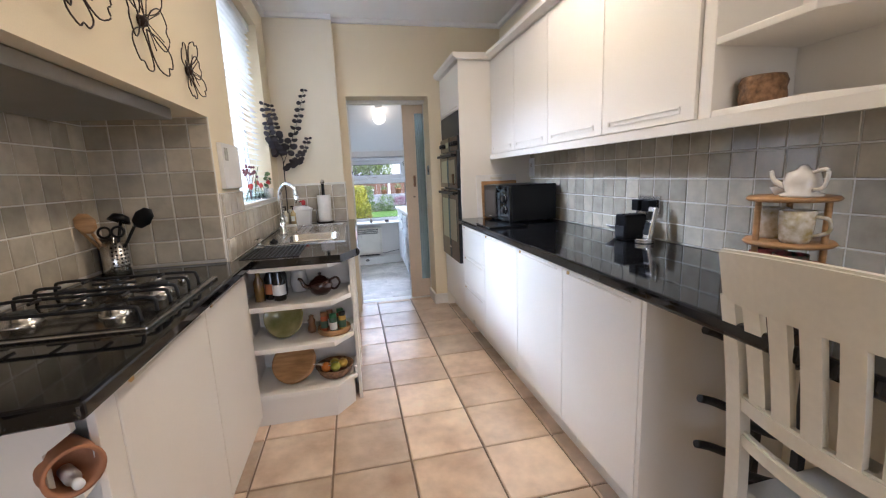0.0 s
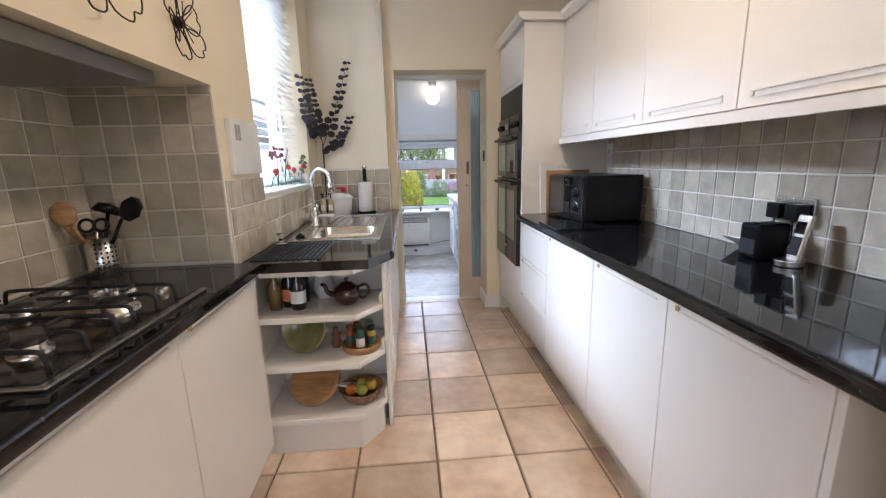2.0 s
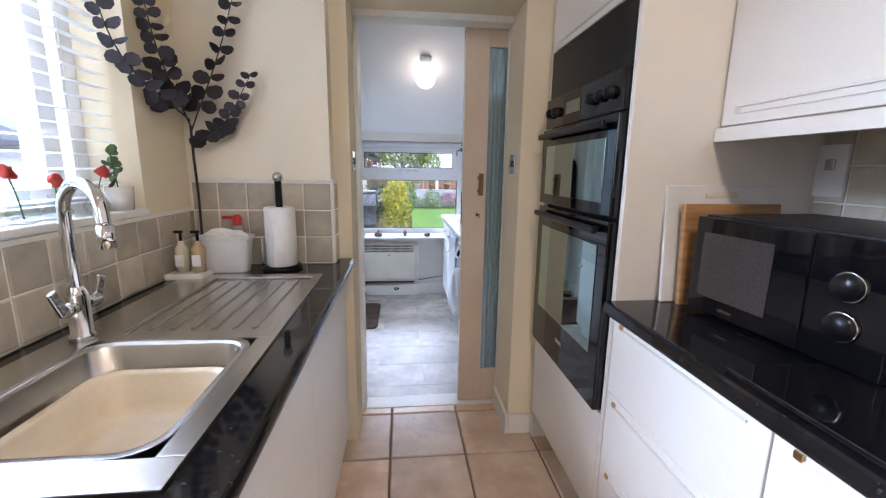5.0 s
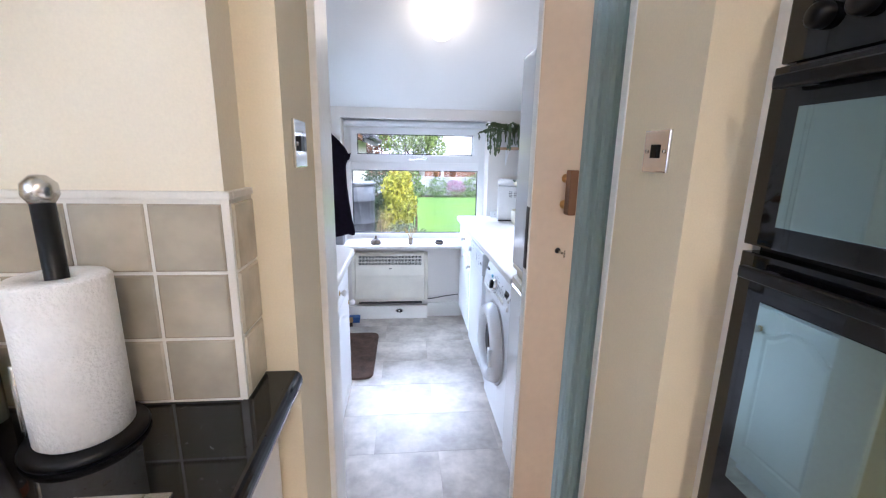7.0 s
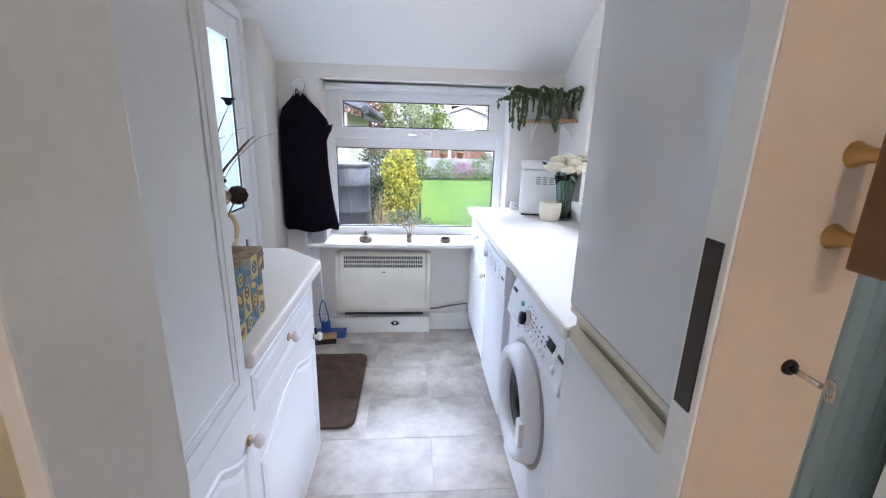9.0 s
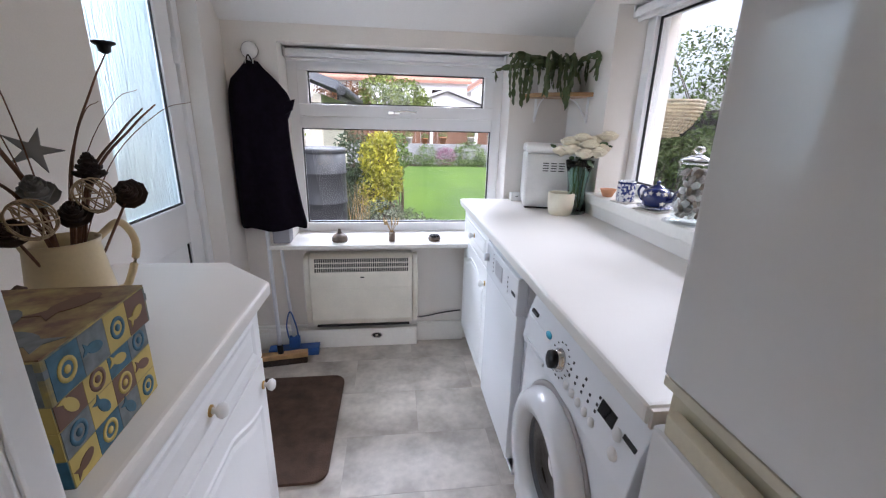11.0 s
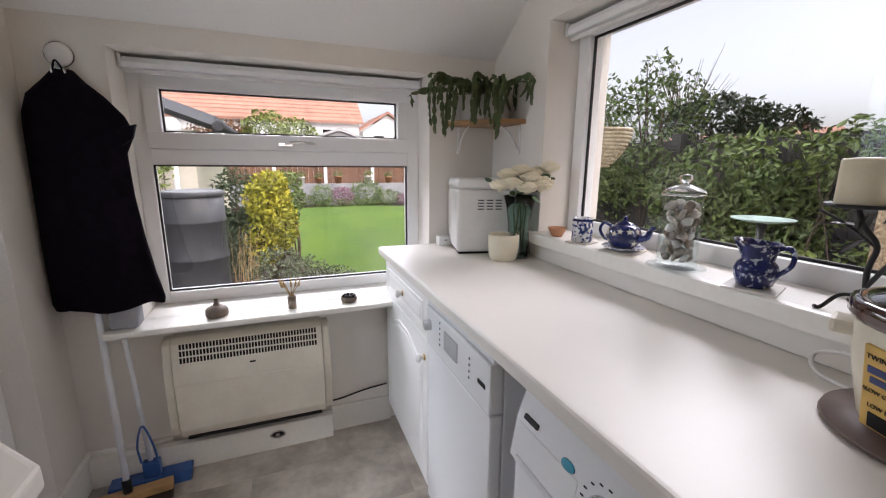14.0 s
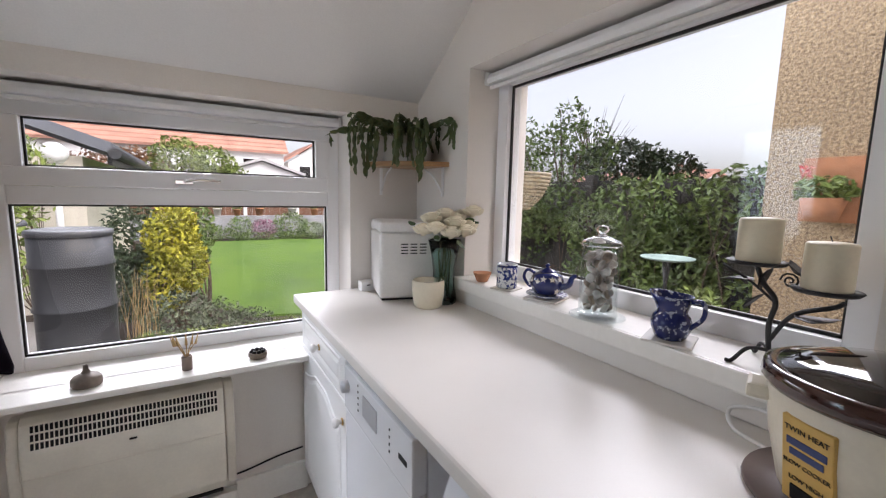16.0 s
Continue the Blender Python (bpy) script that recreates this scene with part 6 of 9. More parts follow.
# slim dishwasher
dw = thing("dishwasher", (1.4, 6.30, UF), "slim white freestanding dishwasher", "dishwasher")
part("casing", cube(UX + 0.03, UE - 0.02, 6.072, 6.528, UF + 0.02, 0.715, 0.004), M_WHITEAPP, dw)
part("top_lid", cube(UX - 0.004, UE - 0.03, 6.068, 6.532, 0.716, 0.740, 0.006), M_WHITEAPP, dw)
d = part("front_door", cube(UX - 0.006, UX + 0.029, 6.072, 6.528, UF + 0.09, 0.575, 0.006), M_WHITEAPP, dw)
cp = part("control_panel", cube(UX - 0.010, UX + 0.029, 6.072, 6.528, 0.578, 0.714, 0.006), M_WHITEAPP, dw)
hp = part("handle_recess", cube(UX - 0.0125, UX - 0.008, 6.265, 6.365, 0.625, 0.685, 0.004), mat("grey_recess", (0.42, 0.42, 0.44), 0.4), cp)
part("dial", moved(lathe([(0.019, 0), (0.017, 0.018), (0, 0.018)], 20), pose(UX - 0.010, 6.495, 0.655, 0, -90, 0)), mat("grey_dial", (0.55, 0.56, 0.6), 0.3, 0.4), cp)
for k in range(5):
    part("indicator", cube(UX - 0.0118, UX - 0.009, 6.40 + 0.0, 6.404, 0.620 + k * 0.018, 0.626 + k * 0.018), M_GASKET, cp)
for k in range(4):
    part("indicator", cube(UX - 0.0118, UX - 0.009, 6.185, 6.189, 0.622 + k * 0.018, 0.628 + k * 0.018), M_GASKET, cp)
part("badge", cube(UX - 0.0118, UX - 0.009, 6.095, 6.135, 0.640, 0.652), M_GASKET, cp)
part("kick_plate", cube(UX + 0.03, UX + 0.045, 6.08, 6.52, UF, UF + 0.088), M_WHITEAPP, dw)
# washing machine
wm = thing("washing_machine", (1.4, 5.66, UF), "white front-loading washing machine with a dark porthole", "washing machine")
part("casing", cube(UX + 0.02, UE - 0.02, 5.362, 5.955, UF + 0.012, 0.733, 0.006), M_WHITEAPP, wm)
fp = part("front_panel", prism([(UX - 0.004, UF + 0.08), (UX - 0.010, 0.2), (UX - 0.006, 0.555), (UX + 0.019, 0.555), (UX + 0.019, UF + 0.08)], 5.362, 5.955, 0.004, 2, axis="y"), M_WHITEAPP, wm)
part("kick_plate", cube(UX + 0.006, UX + 0.019, 5.366, 5.951, UF + 0.014, UF + 0.078, 0.003), M_WHITEAPP, wm)
WCP = [(UX - 0.010, 0.560), (UX - 0.022, 0.575), (UX - 0.008, 0.66), (UX + 0.014, 0.725), (UX + 0.019, 0.732), (UX + 0.019, 0.560)]
cp = part("control_panel", prism(WCP, 5.362, 5.955, 0.004, 2, axis="y"), M_WHITEAPP, wm)


def on_panel(bm, y, z, side=-1):
    """Places a shape on the sloping fascia at a height."""
    f = (z - 0.575) / (0.66 - 0.575)
    x = UX - 0.022 + 0.014 * f if z < 0.66 else UX - 0.008 + 0.022 * (z - 0.66) / 0.065
    return moved(bm, Matrix.Translation((x, y, z)) @ Euler((0, radians(10 if z < 0.66 else 18), 0)).to_matrix().to_4x4())


part("drawer_panel", on_panel(cube(-0.0012, 0.004, -0.09, 0.09, -0.05, 0.012, 0.001), 5.85, 0.645), M_WHITEAPP, cp)
part("drawer_grip", on_panel(cube(-0.006, 0.003, -0.08, 0.08, -0.012, 0.0, 0.003), 5.85, 0.59), mat("grip_shade", (0.62, 0.63, 0.65), 0.35), cp)
part("logo_bar", on_panel(cube(-0.0055, 0.002, -0.022, 0.022, -0.005, 0.005), 5.905, 0.675), M_GASKET, cp)
part("blue_badge", on_panel(moved(lathe([(0, 0), (0.014, 0), (0.012, 0.003), (0, 0.003)], 18), pose(0, 0, 0, 0, -90, 0) @ Matrix.Diagonal((0.7, 1.3, 1, 1))), 5.79, 0.665), mat("blue_badge_plastic", (0.03, 0.28, 0.42), 0.4), cp)
dl = part("programme_dial", on_panel(moved(lathe([(0.030, 0), (0.030, 0.006), (0.024, 0.010), (0.022, 0.028), (0, 0.029)], 26), pose(0, 0, 0, 0, -90, 0)), 5.70, 0.645), M_CHROME, cp)
part("dial_face", on_panel(moved(lathe([(0.021, 0.012), (0.0235, 0.014), (0.0225, 0.0285), (0, 0.0305)], 26), pose(0, 0, 0, 0, -90, 0)), 5.70, 0.645), M_BLACK, dl)
for k in range(16):
    a = 2 * math.pi * k / 16
    part("dial_mark", on_panel(cube(-0.0015, 0.001, -0.0035, 0.0035, -0.0012, 0.0012), 5.70 + 0.047 * math.cos(a), 0.645 + 0.042 * math.sin(a)), M_GASKET, cp)
for k in range(5):
    y = 5.64 - k * 0.032
    part("button", on_panel(moved(lathe([(0.011, 0), (0.010, 0.004), (0, 0.005)], 14), pose(0, 0, 0, 0, -90, 0)), y, 0.615), M_PLASTICW, cp)
    for j in range(3 - k % 2):
        part("indicator", on_panel(cube(-0.0015, 0.001, -0.003, 0.003, -0.003, 0.003), y, 0.642 + j * 0.016), M_GASKET, cp)
part("display", on_panel(cube(-0.002, 0.001, -0.028, 0.028, -0.014, 0.014), 5.475, 0.665), M_BLACKGLASS, cp)
for y, z in ((5.43, 0.655), (5.425, 0.615)):
    part("button", on_panel(moved(lathe([(0.014, 0), (0.013, 0.004), (0, 0.006)], 16), pose(0, 0, 0, 0, -90, 0)), y, z), M_PLASTICW, cp)
part("model_mark", on_panel(cube(-0.0015, 0.001, -0.02, 0.02, -0.005, 0.005), 5.395, 0.665), M_GASKET, cp)
PH = pose(UX - 0.008, 5.675, 0.338, 0, -90, 0) @ Matrix.Diagonal((1, 1, 1.45, 1))
dr = part("porthole_ring", moved(lathe([(0.205, 0.0), (0.207, 0.014), (0.195, 0.034), (0.172, 0.042), (0.142, 0.036), (0.135, 0.018), (0.135, 0.004)], 44), PH), M_WHITEAPP, wm)
# flat grey ring outside the door ring: its shade put in as colour
part("ring_shade", moved(lathe([(0.222, 0.0), (0.222, 0.003), (0.207, 0.004), (0.2, 0.0)], 44), PH), mat("porthole_shade_grey", (0.38, 0.36, 0.35), 0.4), wm)
part("porthole_glass", moved(lathe([(0.136, 0.012), (0.11, 0.018), (0.07, 0.004), (0, -0.002)], 40), PH), M_BLACKGLASS, dr)
part("porthole_handle", moved(cube(-0.045, 0.045, -0.02, 0.02, 0, 0.012, 0.006), PH @ pose(0.0, -0.165, 0.036, 0, 0, 0)), M_WHITEAPP, dr)
# fridge freezer
fr = thing("fridge_freezer", (1.4, 5.01, UF), "tall white glossy fridge freezer with cream handle recess", "fridge")
FGX, FY0, FY1 = 1.105, 4.845, 5.322
M_FRIDGE = mat("glossy_fridge_white", (0.74, 0.74, 0.74), 0.07, scale=1.5, vary=0.015, fine=0.004, bump=0.0)
part("casing", cube(FGX + 0.055, UE - 0.01, FY0, FY1, UF + 0.02, 1.655, 0.006), M_FRIDGE, fr)
part("upper_door", cube(FGX, FGX + 0.05, FY0, FY1, 0.862, 1.655, 0.010, 3), M_FRIDGE, fr)
part("lower_door", cube(FGX, FGX + 0.05, FY0, FY1, UF + 0.08, 0.775, 0.010, 3), M_FRIDGE, fr)
part("handle_recess", cube(FGX + 0.022, FGX + 0.053, FY0 + 0.004, FY1 - 0.004, 0.772, 0.865), mat("cream_trim", (0.62, 0.57, 0.42), 0.3), fr, "cream plastic grip recess")
part("grip_bar", prism([(FGX - 0.004, 0.815), (FGX + 0.012, 0.822), (FGX + 0.024, 0.80), (FGX + 0.010, 0.776), (FGX - 0.002, 0.782)], FY0 + 0.03, FY1 - 0.03, 0.003, 2, axis="y"), mat("cream_trim_gloss", (0.66, 0.61, 0.46), 0.2), fr)
part("trim_strip", cube(FGX + 0.004, FGX + 0.030, FY0 + 0.002, FY1 - 0.002, 0.845, 0.861, 0.002), mat("cream_seam", (0.66, 0.61, 0.48), 0.3), fr)
part("foot_panel", cube(FGX + 0.03, FGX + 0.05, FY0 + 0.01, FY1 - 0.01, UF, UF + 0.078), M_BLACK, fr)

# ---- utility room: units opposite ----
LF = 0.352
arch_unit("base_unit", 5.235, 5.90, LF, UW + 0.003, 1, 1, "white base unit with arched panel doors and wide drawer", "white utility units", 0.06)
solid("utility_worktop_short", prism([(0.388, 5.228), (0.388, 5.915), (0.224, 6.085), (UW + 0.002, 6.085), (UW + 0.002, 5.228)], UT - 0.038, UT, 0.011, 3), M_WHITETOP, "short off-white worktop with a cut corner", "worktop")
ld = thing("larder_unit", (0.13, 5.02, UF), "tall white larder unit with two moulded doors", "cabinet")
LY = (4.822, 5.226)
LFX = 0.372
part("body", cube(UW + 0.003, LFX - 0.021, *LY, UF + 0.09, 1.98), M_UCAB, ld)
part("plinth", cube(LFX - 0.06, LFX - 0.045, *LY, UF, UF + 0.089), M_UCAB, ld)
for z0, z1, rise in ((0.70, 1.97, 0.0), (UF + 0.095, 0.695, 0.055)):
    d = part("door", cube(LFX - 0.019, LFX, LY[0] + 0.002, LY[1] - 0.002, z0, z1, 0.005), M_UCAB, ld)
    arch_panel(LY[0] + 0.05, LY[1] - 0.05, z0 + 0.055, z1 - 0.055, LFX, 1, M_UCAB, d, rise=rise)
for k in range(3):
    y0, y1, z0, z1 = LY[0] + 0.040 + k * 0.010, LY[1] - 0.040 - k * 0.010, 0.742 + k * 0.010, 1.928 - k * 0.010
    part("moulding", join(cube(LFX, LFX + 0.004, y0, y1, z0, z0 + 0.005, 0.001), cube(LFX, LFX + 0.004, y0, y1, z1 - 0.005, z1, 0.001), cube(LFX, LFX + 0.004, y0, y0 + 0.005, z0 + 0.0051, z1 - 0.0051, 0.001), cube(LFX, LFX + 0.004, y1 - 0.005, y1, z0 + 0.0051, z1 - 0.0051, 0.001)), M_UCAB, ld)
knob(LFX + 0.002, LY[1] - 0.03, 0.60, 1, ld)
# door mat
M_MAT = mat("brown_pile_mat", (0.13, 0.075, 0.05), 0.95, scale=14, vary=0.25, fine=0.25, bump=0.9, bump_scale=220)
solid("door_mat", prism(rrect(-0.06, 0.455, 6.11, 6.80, 0.06), UF, UF + 0.016, 0.006), M_MAT, "brown ribbed pile door mat with rounded corners", "mat")

# ---- utility room: small things on the garden sill ----
SG = GZ0 + 0.012
M_STONEWARE = mat("grey_brown_stoneware", (0.22, 0.17, 0.13), 0.55, scale=20, vary=0.25, bump=0.15)
op = thing("oil_burner_pot", (0.42, 7.12, SG), "small round stoneware pot with pointed lid", "pot")
part("pot", lathe([(0, 0), (0.040, 0), (0.043, 0.006), (0.042, 0.026), (0.036, 0.034), (0.016, 0.044), (0, 0.046)], 24, (0.422, 7.115, SG)), M_STONEWARE, op)
part("lid_knob", lathe([(0.014, 0.044), (0.008, 0.056), (0.007, 0.07), (0, 0.072)], 14, (0.422, 7.115, SG)), M_STONEWARE, op)
vs = thing("stem_vase", (0.712, 7.11, SG), "tiny dark stoneware vase with dried stalks", "vase")
part("vase", lathe([(0, 0), (0.017, 0), (0.018, 0.05), (0.014, 0.055), (0.013, 0.05), (0, 0.04)], 18, (0.712, 7.105, SG)), M_STONEWARE, vs)
M_STRAW = mat("dry_straw", (0.48, 0.32, 0.14), 0.8, vary=0.2)
rng = random.Random(11)
for k in range(7):
    a = rng.uniform(-0.05, 0.06)
    st = part("stalk", tube(arc([(0.712, 7.105, SG + 0.04), (0.712 + a * 0.4, 7.105, SG + 0.08), (0.712 + a, 7.105 + rng.uniform(-0.02, 0.02), SG + 0.10 + rng.uniform(0, 0.035))]), 0.0016, 5), M_STRAW, vs)
    part("seed_head", tube([(0.712 + a * 0.8, 7.105, SG + 0.095), (0.712 + a * 1.08, 7.105, SG + 0.135)], 0.005, 6, r_end=0.001), M_STRAW, st)
td = thing("pebble_dish", (0.95, 7.12, SG), "small round dish filled with dark pebbles", "dish")
part("dish", lathe([(0, 0), (0.030, 0), (0.036, 0.010), (0.034, 0.024), (0.030, 0.024), (0, 0.012)], 22, (0.955, 7.11, SG)), M_STONEWARE, td)
for k in range(8):
    a = k * 0.8
    part("pebble", lump(0.955 + 0.022 * math.cos(a), 7.11 + 0.022 * math.sin(a), SG + 0.026, 0.009, 0.008, 0.008, k, 8, 6), M_BLACK, td)

# coat on its hook, broom and mop behind the mat
M_COAT = mat("dark_purple_cloth", (0.007, 0.004, 0.010), 0.95, scale=30, vary=0.25, bump=0.3, bump_scale=300, spec=0.12)
hk = thing("coat_hook", (0.03, UN, 1.52), "round pale stone-topped coat hook on the wall", "hook")
part("disc", moved(lathe([(0, 0), (0.036, 0), (0.040, 0.012), (0.034, 0.03), (0, 0.036)], 24), pose(0.03, UN, 1.525, 90, 0, 0)), M_PLASTICW, hk)
part("band", moved(lathe([(0.0405, 0.008), (0.0405, 0.016)], 24), pose(0.03, UN, 1.525, 90, 0, 0)), M_BLACK, hk)
part("prongs", join(tube(arc([(0.015, UN - 0.01, 1.48), (0.015, UN - 0.04, 1.46), (0.015, UN - 0.05, 1.475)]), 0.004, 6), tube(arc([(0.05, UN - 0.01, 1.48), (0.05, UN - 0.04, 1.46), (0.05, UN - 0.05, 1.475)]), 0.004, 6)), M_CHROME, hk)
ct = thing("coat", (0.05, 7.08, 0.65), "long dark purple coat hanging from the wall hook", "coat")
bm = bmesh.new()
rows = []
# outline of the hanging cloth: height, left edge, right edge, depth
prof = [(1.475, 0.005, 0.065, 0.03), (1.44, -0.02, 0.095, 0.05), (1.39, -0.065, 0.15, 0.07), (1.33, -0.082, 0.20, 0.08), (1.27, -0.085, 0.225, 0.085), (1.20, -0.085, 0.195, 0.09), (1.05, -0.088, 0.20, 0.095), (0.90, -0.09, 0.215, 0.10), (0.76, -0.09, 0.235, 0.105), (0.665, -0.09, 0.255, 0.11), (0.64, -0.085, 0.25, 0.10)]
NC = 40
for z, xa, xb, dp in prof:
    row = []
    for i in range(NC):
        a = 2 * math.pi * i / NC
        cx, hw = (xa + xb) / 2, (xb - xa) / 2
        fold = 1 + (0.16 * math.sin(5 * a + z * 1.5) + 0.07 * math.sin(11 * a + 2)) * min(1.0, (1.48 - z) * 1.6)
        yy = 7.165 - dp * 0.55 - dp * 0.5 * fold * math.sin(a)
        row.append(bm.verts.new((max(cx + hw * math.cos(a), -0.094), min(yy, 7.164), z + 0.012 * math.sin(3 * a) * (1 if z < 0.7 else 0))))
    rows.append(row)
for a, b in zip(rows, rows[1:]):
    for i in range(NC):
        bm.faces.new((a[i], a[(i + 1) % NC], b[(i + 1) % NC], b[i]))
bm.faces.new(rows[0])
bmesh.ops.recalc_face_normals(bm, faces=bm.faces[:])
for f in bm.faces:
    f.smooth = True
part("cloth", bm, M_COAT, ct)
part("collar_flap", moved(prism([(0, 0), (0.05, 0.015), (0.035, -0.035), (0.0, -0.06)], 0, 0.02, 0.003, axis="y"), pose(0.195, 7.06, 1.285)), M_COAT, ct)
part("hanging_loop", tube(arc([(0.015, 7.125, 1.462), (0.03, 7.12, 1.50), (0.05, 7.125, 1.462)]), 0.003, 6), M_COAT, ct)
bp = thing("hanging_bag", (0.14, 7.11, 0.6), "grey bag edge below the coat on the sill", "bag")
part("bag", cube(0.075, 0.165, 7.06, 7.15, GZ0 + 0.013, 0.66, 0.012), mat("grey_bag_cloth", (0.30, 0.30, 0.32), 0.9), bp)
br = thing("broom", (0.09, 6.97, UF), "broom with wooden head and white handle", "broom")
M_POLE = mat("white_coated_pole", (0.72, 0.73, 0.76), 0.35)
part("pole", tube([(0.085, 6.965, UF + 0.06), (0.045, 7.08, 0.66)], 0.011, 12), M_POLE, br)
part("head", moved(cube(-0.14, 0.14, -0.024, 0.024, 0.035, 0.065, 0.006), pose(0.09, 6.962, UF, 0, 0, 8)), mat("pale_beech", (0.50, 0.30, 0.13), 0.5, scale=20, vary=0.15), br)
part("bristles", moved(cube(-0.135, 0.135, -0.026, 0.026, 0.0, 0.034, 0.003), pose(0.09, 6.962, UF, 0, 0, 8)), mat("dark_bristles", (0.05, 0.03, 0.02), 0.9, scale=200, vary=0.4, bump=0.8), br)
part("socket", tube([(0.086, 6.963, UF + 0.06), (0.081, 6.975, UF + 0.11)], 0.016, 12), M_BLACK, br)
mp = thing("floor_mop", (0.20, 7.06, UF), "blue flat mop with white pole leaning in the corner", "mop")
M_BLUE = mat("blue_plastic", (0.03, 0.10, 0.32), 0.4)
part("pole", tube([(0.145, 7.05, UF + 0.07), (0.105, 7.085, 0.62)], 0.009, 12), M_POLE, mp)
part("head", moved(cube(-0.14, 0.14, -0.035, 0.035, 0.03, 0.05, 0.005), pose(0.14, 7.055, UF, 0, 0, 4)), M_BLUE, mp)
part("sponge", moved(cube(-0.135, 0.135, -0.03, 0.03, 0.0, 0.03, 0.004), pose(0.14, 7.055, UF, 0, 0, 4)), M_BLUE, mp)
part("joint", join(cube(0.115, 0.175, 7.035, 7.065, UF + 0.05, UF + 0.12, 0.006), tube(arc([(0.115, 7.04, UF + 0.12), (0.110, 7.04, UF + 0.2), (0.135, 7.04, UF + 0.28), (0.16, 7.04, UF + 0.2), (0.17, 7.04, UF + 0.12)]), 0.004, 6)), M_BLUE, mp)

# corner shelf with trailing cactus
cs = thing("corner_shelf", (1.64, 7.1, 1.35), "small curved wooden wall shelf on white brackets", "shelf")
pts = [(1.43, UN - 0.002), (1.432, 7.12), (1.455, 7.05), (1.50, 6.985), (1.56, 6.93), (1.63, 6.89), (UE - 0.002, 6.872), (UE - 0.002, UN - 0.002)]
part("board", prism(pts, 1.345, 1.365, 0.003), M_WOOD, cs)
part("bracket", join(cube(1.504, 1.516, UN - 0.008, UN - 0.001, 1.22, 1.344), tube(arc([(1.51, UN - 0.01, 1.24), (1.51, UN - 0.06, 1.31), (1.51, UN - 0.12, 1.340)]), 0.004, 6)), M_UPVC, cs)
part("bracket", join(cube(UE - 0.008, UE - 0.001, 6.914, 6.926, 1.22, 1.344), tube(arc([(UE - 0.01, 6.92, 1.24), (UE - 0.06, 6.92, 1.31), (UE - 0.10, 6.94, 1.340)]), 0.004, 6)), M_UPVC, cs)
pl = thing("trailing_cactus", (1.59, 7.04, 1.366), "trailing green cactus in a pale oblong pot", "plant")
CPM = pose(1.585, 7.045, 0, 0, 0, -42)
part("pot", moved(prism(rrect(-0.105, 0.105, -0.048, 0.048, 0.03), 1.366, 1.478, 0.006), CPM), mat("pale_grey_pot", (0.55, 0.52, 0.48), 0.5), pl)
part("soil", moved(cube(-0.085, 0.085, -0.036, 0.036, 1.477, 1.481), CPM), M_STONEWARE, pl)
M_CACTUS = mat("dark_green_cactus", (0.045, 0.085, 0.025), 0.5, scale=40, vary=0.3, base2=(0.09, 0.10, 0.03))
rng = random.Random(21)
for k in range(46):
    u = rng.uniform(-0.095, 0.095)
    start = CPM @ Vector((u, rng.uniform(-0.03, 0.03), 1.478))
    a = radians(-132 + u * 640 + rng.uniform(-45, 45))
    reach = rng.choice((0.05, 0.08, 0.12, 0.16)) * rng.uniform(0.8, 1.15) + max(0.0, -u) * 1.0 + max(0.0, u) * 0.35
    ex = min(start.x + reach * math.cos(a), UE - 0.015)
    ey = min(start.y + reach * math.sin(a), UN - 0.015)
    top = 1.485 + rng.uniform(0.0, 0.07)
    drop = rng.uniform(0.02, 0.22) * (1.0 if k % 3 else 0.4)
    line = arc([start, start.lerp(Vector((ex, ey, top)), 0.45) + Vector((0, 0, 0.02)), (ex, ey, top - 0.01), (ex + rng.uniform(-0.012, 0.004), ey, top - 0.02 - drop * 0.5), (ex + rng.uniform(-0.02, 0.004), ey - 0.005, top - 0.03 - drop)], 3)
    st = part("stem", tube(line, 0.0022, 5), M_CACTUS, pl)
    segs = []
    for p, q in zip(line[1:], line[2:]):
        d = q - p
        m = Matrix.Translation(p) @ d.to_track_quat("X", "Z").to_matrix().to_4x4() @ Euler((rng.uniform(-1.3, 1.3), 0, 0)).to_matrix().to_4x4() @ Matrix.Diagonal((1, 0.62, 1, 1))
        segs.append(moved(leaf(max(d.length * 1.25, 0.030)), m))
    part("leaf_strand", join(*segs), M_CACTUS, st)

# ---- utility room: along the worktop ----
bm_ = thing("bread_maker", (1.56, 6.99, UT), "white bread maker with rounded lid and side vents", "bread maker")
BMM = pose(1.55, 6.995, UT, 0, 0, -14) @ Matrix.Diagonal((1.08, 1.08, 1.14, 1))


def bput(name, bm, material, parent):
    return part(name, moved(bm, BMM), material, parent)


body = bput("body", cube(-0.12, 0.12, -0.135, 0.135, 0.008, 0.245, 0.016, 3), M_PLASTICW, bm_)
bput("lid", cube(-0.123, 0.123, -0.138, 0.10, 0.246, 0.285, 0.018, 4), M_PLASTICW, bm_)
bput("control_hump", cube(-0.12, 0.12, 0.06, 0.137, 0.24, 0.275, 0.014, 3), M_PLASTICW, bm_)
for c in range(3):
    for k in range(4):
        bput("vent_slot", cube(0.0 + c * 0.036 - 0.04, 0.026 + c * 0.036 - 0.04, -0.1365, -0.134, 0.17 + k * 0.011, 0.174 + k * 0.011), M_GASKET, body)
bput("foot_strip", cube(-0.11, 0.11, -0.12, 0.12, 0.0, 0.008), M_BLACK, bm_)
bx = thing("socket_box", (1.415, 7.13, UT), "small white plastic socket box", "box")
part("case", cube(1.385, 1.45, 7.085, 7.135, UT, UT + 0.045, 0.006), M_PLASTICW, bx)
